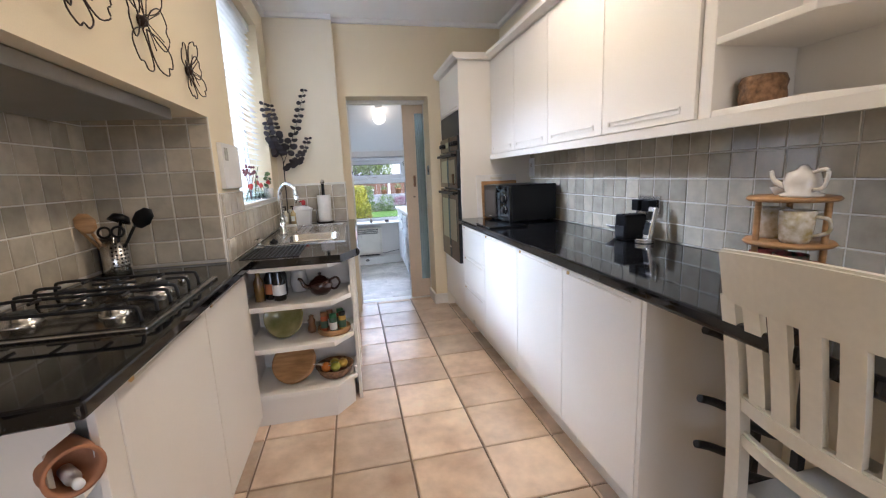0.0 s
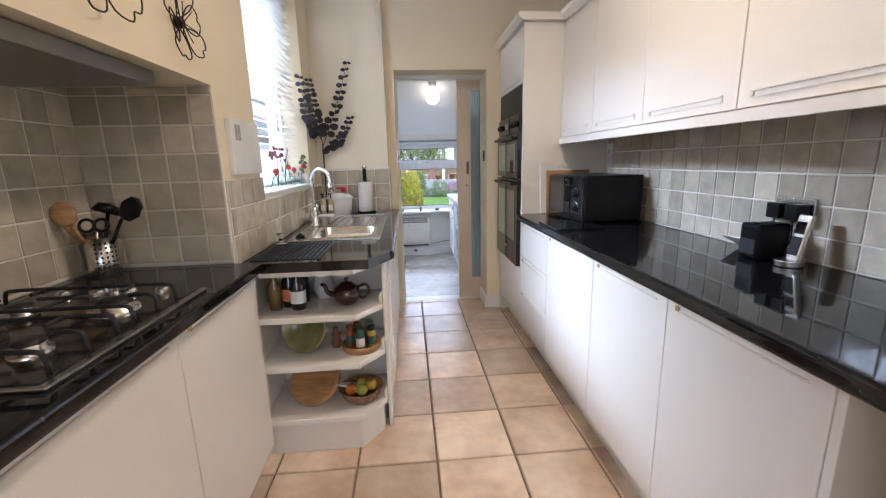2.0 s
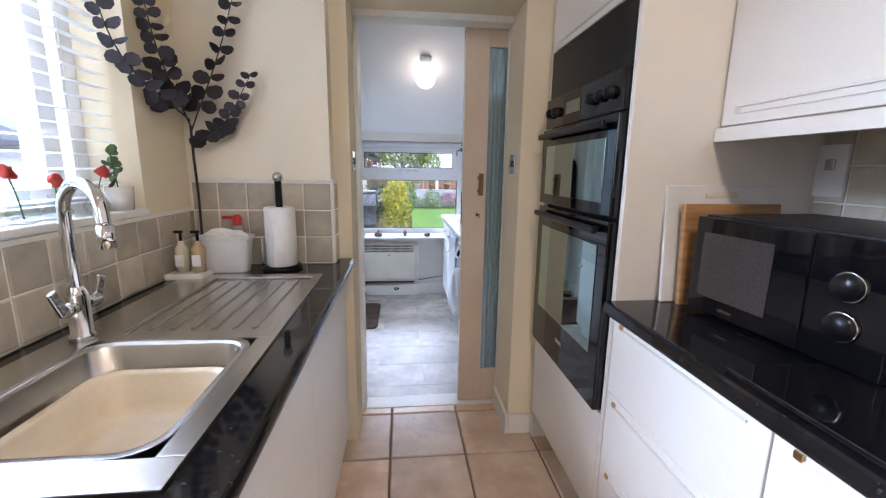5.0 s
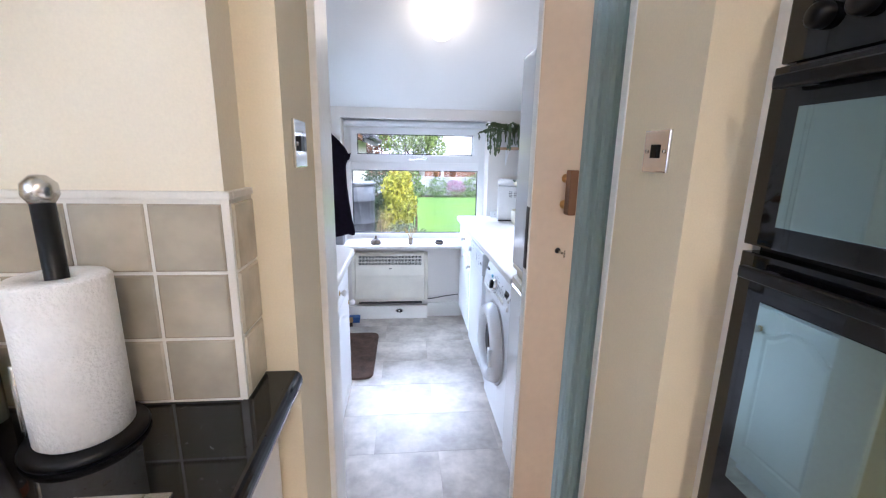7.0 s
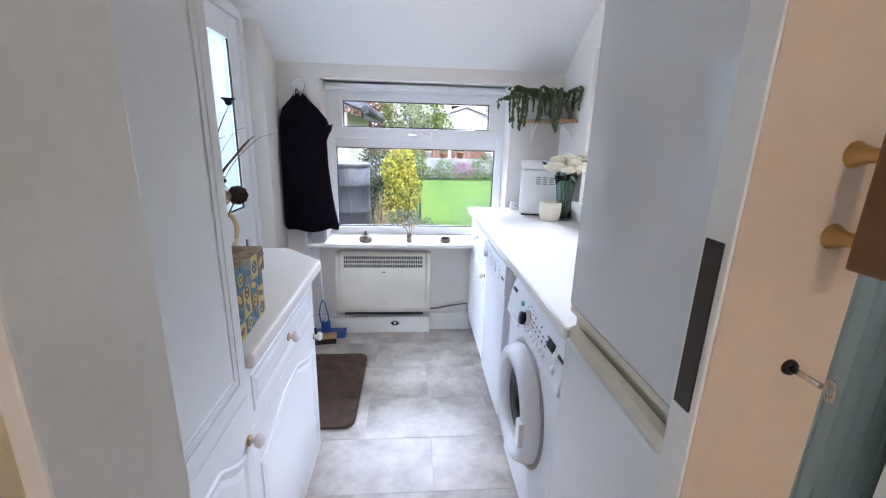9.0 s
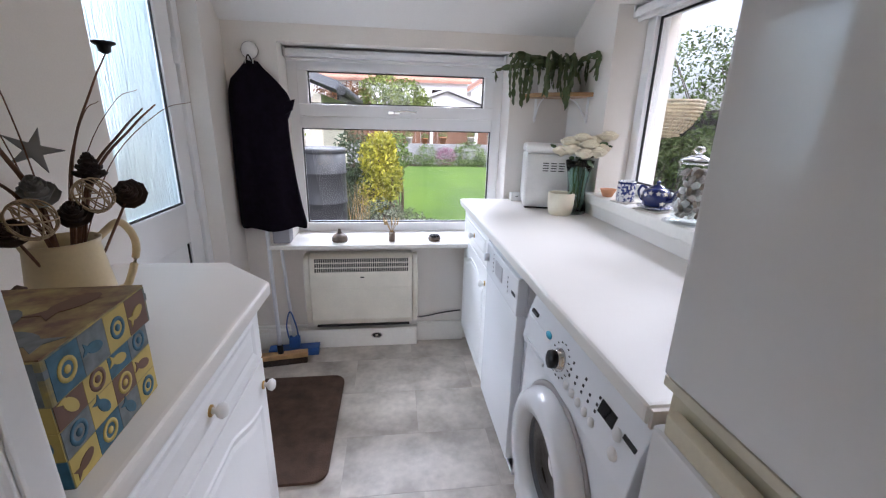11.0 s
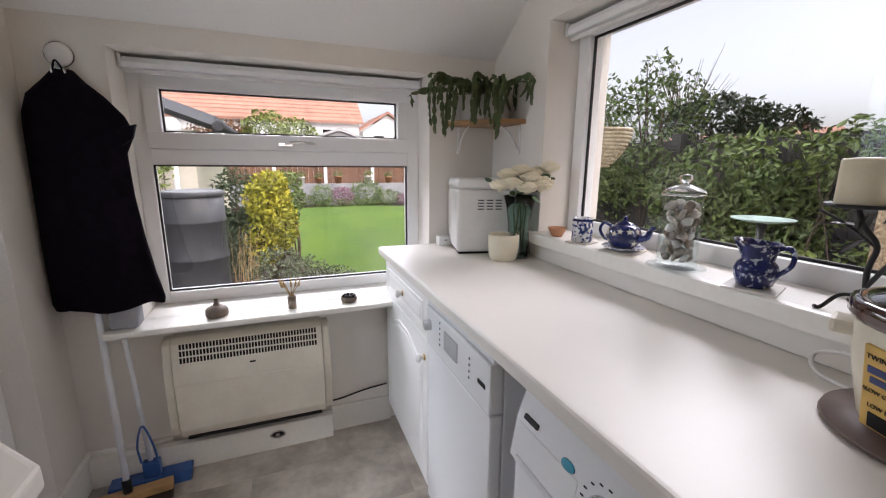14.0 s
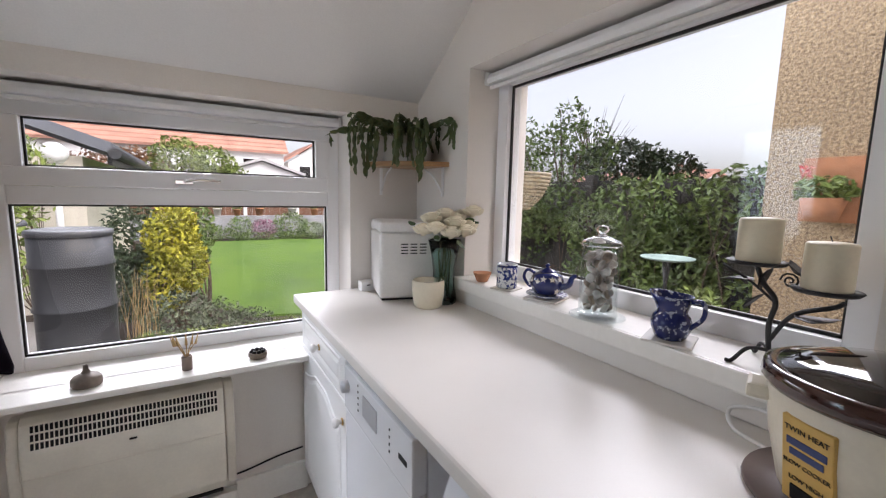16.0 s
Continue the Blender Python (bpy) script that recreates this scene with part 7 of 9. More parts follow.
part("mark", cube(1.41, 1.425, 7.083, 7.086, UT + 0.025, UT + 0.029), M_BLACK, bx)
cp_ = thing("cream_planter", (1.53, 6.72, UT), "round cream ceramic planter", "plant pot")
part("pot", lathe([(0, 0), (0.047, 0), (0.055, 0.01), (0.062, 0.05), (0.063, 0.105), (0.058, 0.108), (0.055, 0.10), (0.054, 0.08), (0, 0.08)], 30, (1.53, 6.735, UT)), mat("cream_ceramic", (0.74, 0.68, 0.53), 0.35), cp_)
part("soil", lathe([(0, 0.088), (0.054, 0.086)], 22, (1.53, 6.735, UT)), M_STONEWARE, cp_)
part("shoot", tube(arc([(1.56, 6.72, UT + 0.085), (1.575, 6.71, UT + 0.12), (1.58, 6.70, UT + 0.10)]), 0.004, 6), M_CACTUS, cp_)
gv = thing("glass_vase", (1.61, 6.78, UT), "ribbed green glass vase of white silk roses", "vase")
GVX, GVY = 1.618, 6.765
GVS = Matrix.Translation((GVX, GVY, UT)) @ Matrix.Diagonal((1.12, 1.12, 1.2, 1)) @ Matrix.Translation((-GVX, -GVY, -UT))
bm = lathe([(0, 0.0), (0.042, 0.0), (0.046, 0.012), (0.040, 0.06), (0.038, 0.11), (0.046, 0.165), (0.060, 0.215), (0.056, 0.215), (0.043, 0.165), (0.034, 0.11), (0.036, 0.06), (0.040, 0.014), (0, 0.012)], 36, (GVX, GVY, UT))
for v in bm.verts:
    d = Vector((v.co.x - GVX, v.co.y - GVY, 0))
    if d.length > 0.02:
        a = math.atan2(d.y, d.x)
        v.co += d.normalized() * 0.0022 * math.sin(9 * (a + (v.co.z - UT) * 9))
part("vase", moved(bm, GVS), clear_mat("green_tinted_glass", (0.62, 0.80, 0.74), 0.04, 1.4), gv)
part("stems", join(*[tube([(GVX + 0.02 * math.cos(k), GVY + 0.02 * math.sin(k), UT + 0.02), (GVX + 0.035 * math.cos(k * 2.1), GVY + 0.035 * math.sin(k * 2.1), UT + 0.24)], 0.003, 5) for k in range(6)]), M_STEM, gv)
M_ROSE = mat("ivory_silk_petals", (0.78, 0.71, 0.54), 0.8, vary=0.05, bump=0.1)
M_LEAF = mat("rose_leaf", (0.05, 0.11, 0.03), 0.5, scale=40, vary=0.2)
rng = random.Random(4)


def petal_ring(x, y, z, r, ring, n, tilt):
    bms = []
    for k in range(n):
        a = 2 * math.pi * k / n + ring * 0.5
        b = lathe([(0, 0), (0.6, 0.10), (0.9, 0.45), (0.75, 0.85), (0, 1.0)], 8)
        m = Matrix.Translation((x, y, z - r * 0.4)) @ Euler((0, 0, a)).to_matrix().to_4x4() @ Matrix.Translation((r * 0.20 * (ring + 1), 0, 0)) @ Euler((0, tilt * 0.75, 0)).to_matrix().to_4x4() @ Matrix.Diagonal((r * 0.16, r * 0.8, r * (1.1 - 0.08 * ring), 1))
        bms.append(moved(b, m))
    return join(*bms)


for dx, dy, dz in ((0, 0, 0.300), (-0.05, 0.01, 0.285), (0.045, 0.0, 0.288), (0.01, -0.05, 0.275), (-0.025, 0.045, 0.285), (0.065, -0.045, 0.262), (-0.06, -0.04, 0.258), (0.04, 0.05, 0.276), (0.085, 0.015, 0.295), (-0.02, -0.075, 0.245), (0.03, -0.085, 0.250), (-0.085, 0.0, 0.250), (0.10, -0.03, 0.310)):
    x, y, z, r = GVX + dx, GVY + dy, UT + dz, 0.032
    fl = part("rose", moved(lump(x, y, z, r * 0.5, r * 0.5, r * 0.65, 1, 10, 7, 0.3), GVS), M_ROSE, gv, "ivory silk rose")
    for ring, (n, tilt) in enumerate(((4, 0.25), (5, 0.6), (6, 0.95))):
        part("petals", moved(petal_ring(x, y, z, r, ring, n, tilt), GVS), M_ROSE, fl)
bms = []
for k in range(20):
    a, r = rng.uniform(0, 6.28), rng.uniform(0.02, 0.11)
    m = Matrix.Translation((GVX + r * math.cos(a), GVY + r * math.sin(a), UT + rng.uniform(0.22, 0.29))) @ Euler((rng.uniform(-1, 1), rng.uniform(-0.6, 0.6), a)).to_matrix().to_4x4()
    bms.append(moved(leaf(rng.uniform(0.025, 0.045)), m))
part("foliage", moved(join(*bms), GVS), M_LEAF, gv)
# things on the side sill
SS = SZ0 + 0.014
turned("terracotta_dish", 1.70, 6.615, SS, [(0, 0), (0.02, 0), (0.024, 0.008), (0.036, 0.035), (0.033, 0.035), (0.020, 0.012), (0, 0.01)], M_TERRA, "small pink terracotta plant dish on the sill", "dish")
M_DELFT = speckle_mat("blue_white_pattern", (0.74, 0.75, 0.76), (0.02, 0.035, 0.16), 0.16, 95, 0.5)
M_NAVY = mat("navy_blue_glaze", (0.010, 0.018, 0.11), 0.12, coat=0.5, bump=0.0)
M_WILLOW = speckle_mat("blue_transfer_print", (0.012, 0.02, 0.12), (0.40, 0.45, 0.58), 0.14, 85, 0.56)


def coaster(name, x, y, s, material, label):
    return solid(name, moved(cube(-s, s, -s, s, 0, 0.006, 0.002), pose(x, y, SS, 0, 0, 20)), material, label, "coaster")


M_CORK = mat("pale_coaster", (0.60, 0.56, 0.50), 0.6, vary=0.1)
coaster("coaster", 1.70, 6.47, 0.042, M_CORK, "square pale coaster under the mug")
bm = thing("delft_mug", (1.70, 6.47, SS + 0.006), "white mug with dark blue house and scroll pattern", "mug")
part("cup", lathe([(0, 0), (0.033, 0), (0.036, 0.004), (0.036, 0.085), (0.033, 0.085), (0.032, 0.01), (0, 0.01)], 28, (1.70, 6.47, SS + 0.006)), M_DELFT, bm)
part("rim_band", lathe([(0.0364, 0.074), (0.0364, 0.082)], 28, (1.70, 6.47, SS + 0.006)), M_NAVY, bm)
coaster("coaster", 1.725, 6.30, 0.055, M_CORK, "square pale coaster under the saucer")
turned("saucer", 1.725, 6.30, SS + 0.006, [(0, 0), (0.035, 0), (0.066, 0.012), (0.064, 0.014), (0.035, 0.005), (0, 0.004)], M_DELFT, "blue and white saucer under the teapot", "saucer")
stp = teapot("star_teapot", 1.725, 6.30, SS + 0.012, 0.74, M_NAVY, "navy blue teapot with white stars", -75)
for k in range(16):
    a = k * 2.4
    z = 0.03 + 0.05 * ((k * 7) % 5) / 4
    r = 0.74 * (0.074 - abs(z - 0.055) * 0.42)
    pts = []
    for i in range(10):
        rr = 0.011 if i % 2 == 0 else 0.0046
        pts.append((rr * math.sin(i * math.pi / 5), rr * math.cos(i * math.pi / 5)))
    part("star", moved(prism(pts, 0, 0.0014), Matrix.Translation((1.725 + (r + 0.0005) * math.cos(a), 6.30 + (r + 0.0005) * math.sin(a), SS + 0.012 + z * 0.74)) @ Vector((math.cos(a), math.sin(a), (z - 0.055) * 12)).to_track_quat("Z", "Y").to_matrix().to_4x4()), M_CHINA, stp)
# glass jar of shells
JX, JY = 1.694, 6.08
M_JAR = glass_mat("jar_glass", (0.96, 0.98, 0.98))
turned("glass_plate", JX, JY, SS, [(0, 0), (0.05, 0), (0.074, 0.006), (0.073, 0.009), (0.05, 0.004), (0, 0.004)], M_JAR, "round clear glass plate under the jar", "plate")
jr = thing("shell_jar", (JX, JY, SS + 0.006), "tall clear glass jar of sea shells and pebbles", "jar")
part("jar", lathe([(0, 0), (0.05, 0), (0.052, 0.005), (0.050, 0.02), (0.050, 0.185), (0.053, 0.19), (0.050, 0.193), (0.0465, 0.185), (0.0465, 0.02), (0, 0.014)], 34, (JX, JY, SS + 0.006)), M_JAR, jr)
part("lid", lathe([(0.050, 0.193), (0.055, 0.196), (0.048, 0.206), (0.025, 0.217), (0.010, 0.222), (0.010, 0.226), (0.018, 0.236), (0.014, 0.246), (0, 0.249)], 30, (JX, JY, SS + 0.006)), clear_mat("lid_glass", (0.97, 0.98, 0.98), 0.02), jr)
M_SHELLS = [mat("pale_shell", (0.70, 0.62, 0.55), 0.5, scale=60, vary=0.2), mat("white_shell", (0.78, 0.76, 0.72), 0.5, scale=60, vary=0.1), mat("brown_shell", (0.42, 0.32, 0.24), 0.5, scale=60, vary=0.3), mat("grey_pebble", (0.48, 0.43, 0.38), 0.6, scale=60, vary=0.2)]
rng = random.Random(8)
n_sh = 0
for layer in range(8):
    for k in range(7):
        a = k * 0.9 + layer * 0.5
        r = 0.029 if k else 0.004
        rr = rng.uniform(0.012, 0.019)
        m = Matrix.Translation((JX + r * math.cos(a), JY + r * math.sin(a), SS + 0.034 + layer * 0.0195)) @ Euler((rng.uniform(0, 3), rng.uniform(0, 3), rng.uniform(0, 3))).to_matrix().to_4x4()
        b = lump(0, 0, 0, rr, rr * 0.8, rr * 0.45, k + layer * 3, 12, 8, 0.35)
        part("shell", moved(b, m), M_SHELLS[(k + layer * 3) % 4], jr)
# blue jug on a tile
coaster("tile_coaster", 1.70, 5.88, 0.052, M_CHINA, "square white tile under the jug")
jg = thing("blue_jug", (1.70, 5.88, SS + 0.006), "octagonal blue and white transfer-printed jug", "jug")
JGX, JGY = 1.70, 5.88
bm = lathe([(0, 0), (0.040, 0), (0.044, 0.006), (0.054, 0.028), (0.056, 0.045), (0.050, 0.062), (0.040, 0.072), (0.042, 0.080), (0.048, 0.100), (0.056, 0.118), (0.052, 0.118), (0.040, 0.085), (0.035, 0.075), (0.046, 0.05), (0.03, 0.01), (0, 0.01)], 16, (JGX, JGY, SS + 0.006), smooth=True)
for v in bm.verts:
    if v.co.z > SS + 0.09 and v.co.y - JGY > 0.025:
        v.co.y += (v.co.y - JGY - 0.025) * 0.5
        v.co.z += (v.co.y - JGY - 0.03) * 0.15
JGS = Matrix.Translation((JGX, JGY, SS + 0.006)) @ Matrix.Diagonal((0.78, 0.78, 0.86, 1)) @ Matrix.Translation((-JGX, -JGY, -SS - 0.006))
part("body", moved(bm, JGS), M_WILLOW, jg)
part("handle", moved(tube(arc([(JGX, JGY - 0.048, SS + 0.115), (JGX, JGY - 0.085, SS + 0.118), (JGX, JGY - 0.088, SS + 0.08), (JGX, JGY - 0.055, SS + 0.045)]), 0.0065, 8), JGS), M_WILLOW, jg)
# candle holder with leaves
CHX, CHY = 1.735, 5.70
cl = thing("candle_holder", (CHX, CHY, SS), "black wrought iron candle holder shaped as a leafy branch", "candle holder")
part("stem", tube(arc([(CHX, CHY, SS + 0.015), (CHX, CHY + 0.006, SS + 0.08), (CHX, CHY + 0.0, SS + 0.13), (CHX - 0.01, CHY + 0.02, SS + 0.165), (CHX - 0.01, CHY + 0.035, SS + 0.20)]), 0.005, 8), M_IRON, cl)
part("arm", tube(arc([(CHX, CHY + 0.003, SS + 0.05), (CHX, CHY - 0.03, SS + 0.11), (CHX, CHY - 0.085, SS + 0.138), (CHX, CHY - 0.10, SS + 0.15)]), 0.0045, 8), M_IRON, cl)
part("arm", tube(arc([(CHX, CHY + 0.003, SS + 0.13), (CHX, CHY + 0.05, SS + 0.165), (CHX, CHY + 0.10, SS + 0.19)]), 0.003, 6), M_IRON, cl)
for a in (30, 150, 270):
    part("foot", tube(arc([(CHX, CHY, SS + 0.03), (CHX + 0.05 * math.cos(radians(a)) * 0.7, CHY + 0.05 * math.sin(radians(a)), SS + 0.032), (CHX + 0.085 * math.cos(radians(a)) * 0.7, CHY + 0.085 * math.sin(radians(a)), SS + 0.005), (CHX + 0.10 * math.cos(radians(a)) * 0.7, CHY + 0.10 * math.sin(radians(a)), SS + 0.005)]), 0.004, 6), M_IRON, cl)
sp = [(CHX - 0.004, CHY - 0.02 + 0.016 * (1 - k / 22) * math.cos(k * 0.6), SS + 0.175 + 0.016 * (1 - k / 22) * math.sin(k * 0.6)) for k in range(20)]
part("spiral", tube(sp, 0.002, 5), M_IRON, cl)
for y, z, s, rot in ((0.085, 0.215, 0.062, 2.2), (0.105, 0.16, 0.066, 3.0), (0.055, 0.105, 0.055, 2.3), (-0.05, 0.18, 0.05, 0.7), (-0.10, 0.115, 0.07, -0.1), (0.03, 0.15, 0.05, 1.9)):
    lf = moved(leaf(s), Euler((0, -rot, math.pi / 2)).to_matrix().to_4x4())
    part("iron_leaf", moved(lf, Matrix.Translation((CHX, CHY + y, SS + z))), M_IRON, cl)
for y, z, nm in ((0.035, 0.200, 0), (-0.072, 0.162, 1)):
    part("drip_plate", lathe([(0, 0), (0.046, 0.0), (0.052, 0.006), (0.050, 0.008), (0, 0.004)], 26, (CHX - (0.01 if not nm else 0), CHY + y, SS + z)), M_IRON, cl)
    cn = thing("pillar_candle", (CHX, CHY + y, SS + z + 0.006), "thick ivory pillar candle on the iron holder", "candle", "ivory candles")
    part("wax", lathe([(0, 0), (0.036, 0), (0.037, 0.004), (0.037, 0.082), (0.034, 0.086), (0.015, 0.088), (0, 0.088)], 30, (CHX - (0.01 if not nm else 0), CHY + y, SS + z + 0.006)), mat("ivory_wax", (0.78, 0.70, 0.52), 0.45, vary=0.04), cn)
    part("wick", tube([(CHX - (0.01 if not nm else 0), CHY + y, SS + z + 0.093), (CHX - 0.008, CHY + y + 0.002, SS + z + 0.104)], 0.001, 5), M_BLACK, cn)
# slow cooker
SCX, SCY = 1.56, 5.48
ck = thing("slow_cooker", (SCX, SCY, UT), "cream slow cooker with brown pot and glass lid", "slow cooker")
el = Matrix.Translation((SCX, SCY, UT)) @ pose(0, 0, 0, 0, 0, 20) @ Matrix.Diagonal((1.0, 1.12, 1, 1))
part("casing", moved(lathe([(0, 0.012), (0.100, 0.012), (0.112, 0.02), (0.128, 0.10), (0.134, 0.165), (0.130, 0.170), (0, 0.17)], 40), el), mat("cream_enamel", (0.74, 0.69, 0.56), 0.25), ck)
part("base_ring", moved(lathe([(0, 0), (0.135, 0), (0.150, 0.006), (0.148, 0.012), (0, 0.012)], 40), el), mat("brown_plastic", (0.10, 0.065, 0.05), 0.4), ck)
part("pot_rim", moved(lathe([(0.120, 0.165), (0.136, 0.168), (0.142, 0.178), (0.140, 0.196), (0.132, 0.200), (0.122, 0.196), (0.118, 0.185)], 40), el), M_BROWNGLAZE, ck)
lid = part("lid", moved(lathe([(0.126, 0.196), (0.124, 0.202), (0.09, 0.215), (0.04, 0.224), (0, 0.226)], 40), el), mat("smoked_glass_lid", (0.016, 0.009, 0.008), 0.04, coat=1.0, bump=0.0, spec=0.8), ck)
part("lid_knob", moved(lathe([(0.016, 0.222), (0.014, 0.236), (0.024, 0.244), (0.024, 0.254), (0, 0.258)], 22), el), M_BLACK, lid)
part("side_handle", moved(cube(-0.025, 0.025, 0.125, 0.155, 0.135, 0.158, 0.006), el), mat("cream_handle", (0.74, 0.69, 0.56), 0.3), ck)
part("side_handle", moved(cube(-0.025, 0.025, -0.155, -0.125, 0.135, 0.158, 0.006), el), mat("cream_handle", (0.74, 0.69, 0.56), 0.3), ck)
# printed plate on the front of the cooker
LBA = radians(135)
lm = Matrix.Translation((SCX, SCY, UT)) @ pose(0, 0, 0, 0, 0, 20) @ Matrix.Translation((0.1225 * math.cos(LBA), 1.12 * 0.1225 * math.sin(LBA), 0.084)) @ pose(0, 0, 0, 0, 0, math.degrees(math.atan2(math.sin(LBA) / 1.12, math.cos(LBA)))) @ pose(0, 0, 0, 0, 8, 0)
lb = part("label_plate", moved(cube(-0.006, 0.004, -0.033, 0.033, -0.062, 0.062, 0.002), lm), mat("golden_label", (0.60, 0.38, 0.10), 0.45), ck, "golden printed label")
part("switch_plate", moved(cube(0.003, 0.0065, -0.02, 0.02, -0.058, -0.036, 0.001), lm), M_BLACK, lb)


def lettering(text, size, y, z, name="lettering"):
    cu = bpy.data.curves.new(name, "FONT")
    cu.body, cu.size, cu.align_x, cu.align_y, cu.extrude = text, size, "CENTER", "CENTER", 0.0004
    ob = new(name, cu)
    cu.materials.append(M_BLACK)
    ob.parent = lb
    ob.matrix_basis = lm @ Matrix.Translation((0.0046, y, z)) @ Euler((math.pi / 2, 0, math.pi / 2)).to_matrix().to_4x4()


lettering("TWIN HEAT", 0.0105, 0, 0.046)
lettering("SLOW COOKER", 0.0085, 0, -0.004)
lettering("LOW HIGH", 0.009, 0, -0.026)
part("logo_bar", moved(cube(0.003, 0.0052, -0.026, 0.026, 0.022, 0.033, 0.001), lm), mat("dark_blue_print", (0.03, 0.05, 0.16), 0.5), lb)
part("logo_bar", moved(cube(0.003, 0.0052, -0.022, 0.022, 0.008, 0.018, 0.001), lm), mat("dark_blue_print", (0.03, 0.05, 0.16), 0.5), lb)
ld_ = thing("cooker_lead", (1.62, 5.64, UT), "white coiled electric lead on the worktop", "cable")
part("lead", tube(arc([(1.60, 5.60, UT + 0.03), (1.645, 5.66, UT + 0.05), (1.65, 5.72, UT + 0.03), (1.62, 5.70, UT + 0.006), (1.60, 5.63, UT + 0.005)], 7), 0.004, 6), M_PLASTICW, ld_)
sf = thing("wall_rack", (1.66, 5.47, 1.2), "small white wall rack with a dark pot", "shelf")
part("board", cube(1.60, UE - 0.002, 5.34, 5.50, 1.215, 1.228, 0.003), M_GLOSS, sf)
turned("dark_pot", 1.645, 5.45, 1.228, [(0, 0), (0.035, 0), (0.042, 0.04), (0.036, 0.075), (0.028, 0.085), (0, 0.088)], M_NAVY, "dark blue pot on the small wall rack", "pot")

# ---- utility room: on the short worktop ----
M_FISH = mat("printed_fish_card", (0.46, 0.35, 0.09), 0.5, scale=34, base2=(0.035, 0.11, 0.16), vary=0.3, fine=0.06, bump=0.0)
M_FISHTOP = mat("printed_lid_card", (0.15, 0.065, 0.04), 0.5, scale=30, base2=(0.40, 0.32, 0.12), fine=0.06, bump=0.0)
fb = thing("storage_box", (0.24, 5.37, UT), "square card box printed with fish in yellow and blue", "box")
FBM = pose(0.245, 5.355, UT, 0, 0, 3)
bxp = part("box", moved(cube(-0.098, 0.098, -0.098, 0.098, 0.0, 0.135, 0.002), FBM), M_FISH, fb)
part("lid", moved(cube(-0.104, 0.104, -0.104, 0.104, 0.115, 0.172, 0.003), FBM), M_FISH, fb)
part("lid_top", moved(cube(-0.103, 0.103, -0.103, 0.103, 0.172, 0.174), FBM), M_FISHTOP, fb)
M_OCHRE, M_TEAL, M_BRN = mat("ochre_print", (0.58, 0.44, 0.12), 0.55, scale=60), mat("teal_print", (0.05, 0.16, 0.24), 0.55, scale=60, vary=0.2), mat("brown_print", (0.16, 0.08, 0.05), 0.55, scale=60)
M_GREYP = mat("grey_blue_print", (0.20, 0.23, 0.24), 0.55, scale=60, vary=0.2)
PRINTS = (M_OCHRE, M_TEAL, M_GREYP, M_OCHRE, M_BRN)
MOTIFS = (M_BRN, M_OCHRE, M_TEAL, M_TEAL, M_OCHRE)


def fish(s):
    """A flat fish outline with a forked tail."""
    pts = [(s * math.cos(radians(a)), 0.52 * s * math.sin(radians(a))) for a in range(-150, 151, 25)] + [(-1.5 * s, 0.55 * s), (-1.25 * s, 0.0), (-1.5 * s, -0.55 * s)]
    return prism(pts, 0, 0.0008)


lid_print = part("lid_rim", moved(cube(-0.1043, 0.1043, -0.1043, 0.1043, 0.150, 0.160), FBM), M_GREYP, fb)
for side, turn in enumerate((0, -90)):
    FM = FBM @ pose(0, 0, 0, 0, 0, turn)
    for r in range(4):
        for c in range(4):
            y = -0.073 + c * 0.0487
            out, z, hz = (0.0972, 0.021 + r * 0.0385, 0.0185) if r < 3 else (0.1032, 0.144, 0.026)
            k = (r * 2 + c + side * 3) % 5
            sq = part("printed_square", moved(cube(out, out + 0.0014, y - 0.0240, y + 0.0240, z - hz, z + hz), FM), PRINTS[k], bxp)
            on = FM @ Matrix.Translation((out + 0.0014, y, z)) @ Euler((math.pi / 2, 0, math.pi / 2)).to_matrix().to_4x4()
            if (r + c + side) % 2:
                part("printed_motif", moved(join(lathe([(0.010, 0), (0.0155, 0), (0.0155, 0.0008), (0.010, 0.0008), (0.010, 0)], 16), lathe([(0, 0), (0.005, 0), (0.005, 0.0008), (0, 0.0008)], 12)), on), MOTIFS[k], sq)
            else:
                part("printed_motif", moved(fish(0.0145), on @ pose(0, 0, 0, 0, 0, 20 - 35 * ((r + c) % 3))), MOTIFS[k], sq)
for k, (x, y, a) in enumerate(((-0.05, -0.05, 20), (0.045, -0.055, 160), (-0.045, 0.03, -30), (0.05, 0.045, 70), (0.0, -0.005, 110))):
    part("printed_motif", moved(fish(0.034), FBM @ pose(x, y, 0.1738 + k * 0.0002, 0, 0, a)), (M_BRN, M_GREYP, M_OCHRE)[k % 3], fb)
pj = thing("enamel_pitcher", (0.02, 5.88, UT), "pale yellow enamel pitcher of dried flowers", "pitcher")
PX, PY = 0.07, 5.70
M_YEL = mat("pale_yellow_enamel", (0.72, 0.58, 0.34), 0.3)
part("body", lathe([(0, 0), (0.078, 0), (0.080, 0.006), (0.066, 0.11), (0.060, 0.165), (0.064, 0.18), (0.060, 0.18), (0.056, 0.165), (0.06, 0.11), (0.07, 0.01), (0, 0.01)], 32, (PX, PY, UT)), M_YEL, pj)
part("handle", tube(arc([(PX + 0.035, PY + 0.048, UT + 0.17), (PX + 0.06, PY + 0.085, UT + 0.195), (PX + 0.075, PY + 0.10, UT + 0.14), (PX + 0.06, PY + 0.075, UT + 0.06), (PX + 0.045, PY + 0.055, UT + 0.05)]), 0.008, 8), M_YEL, pj)
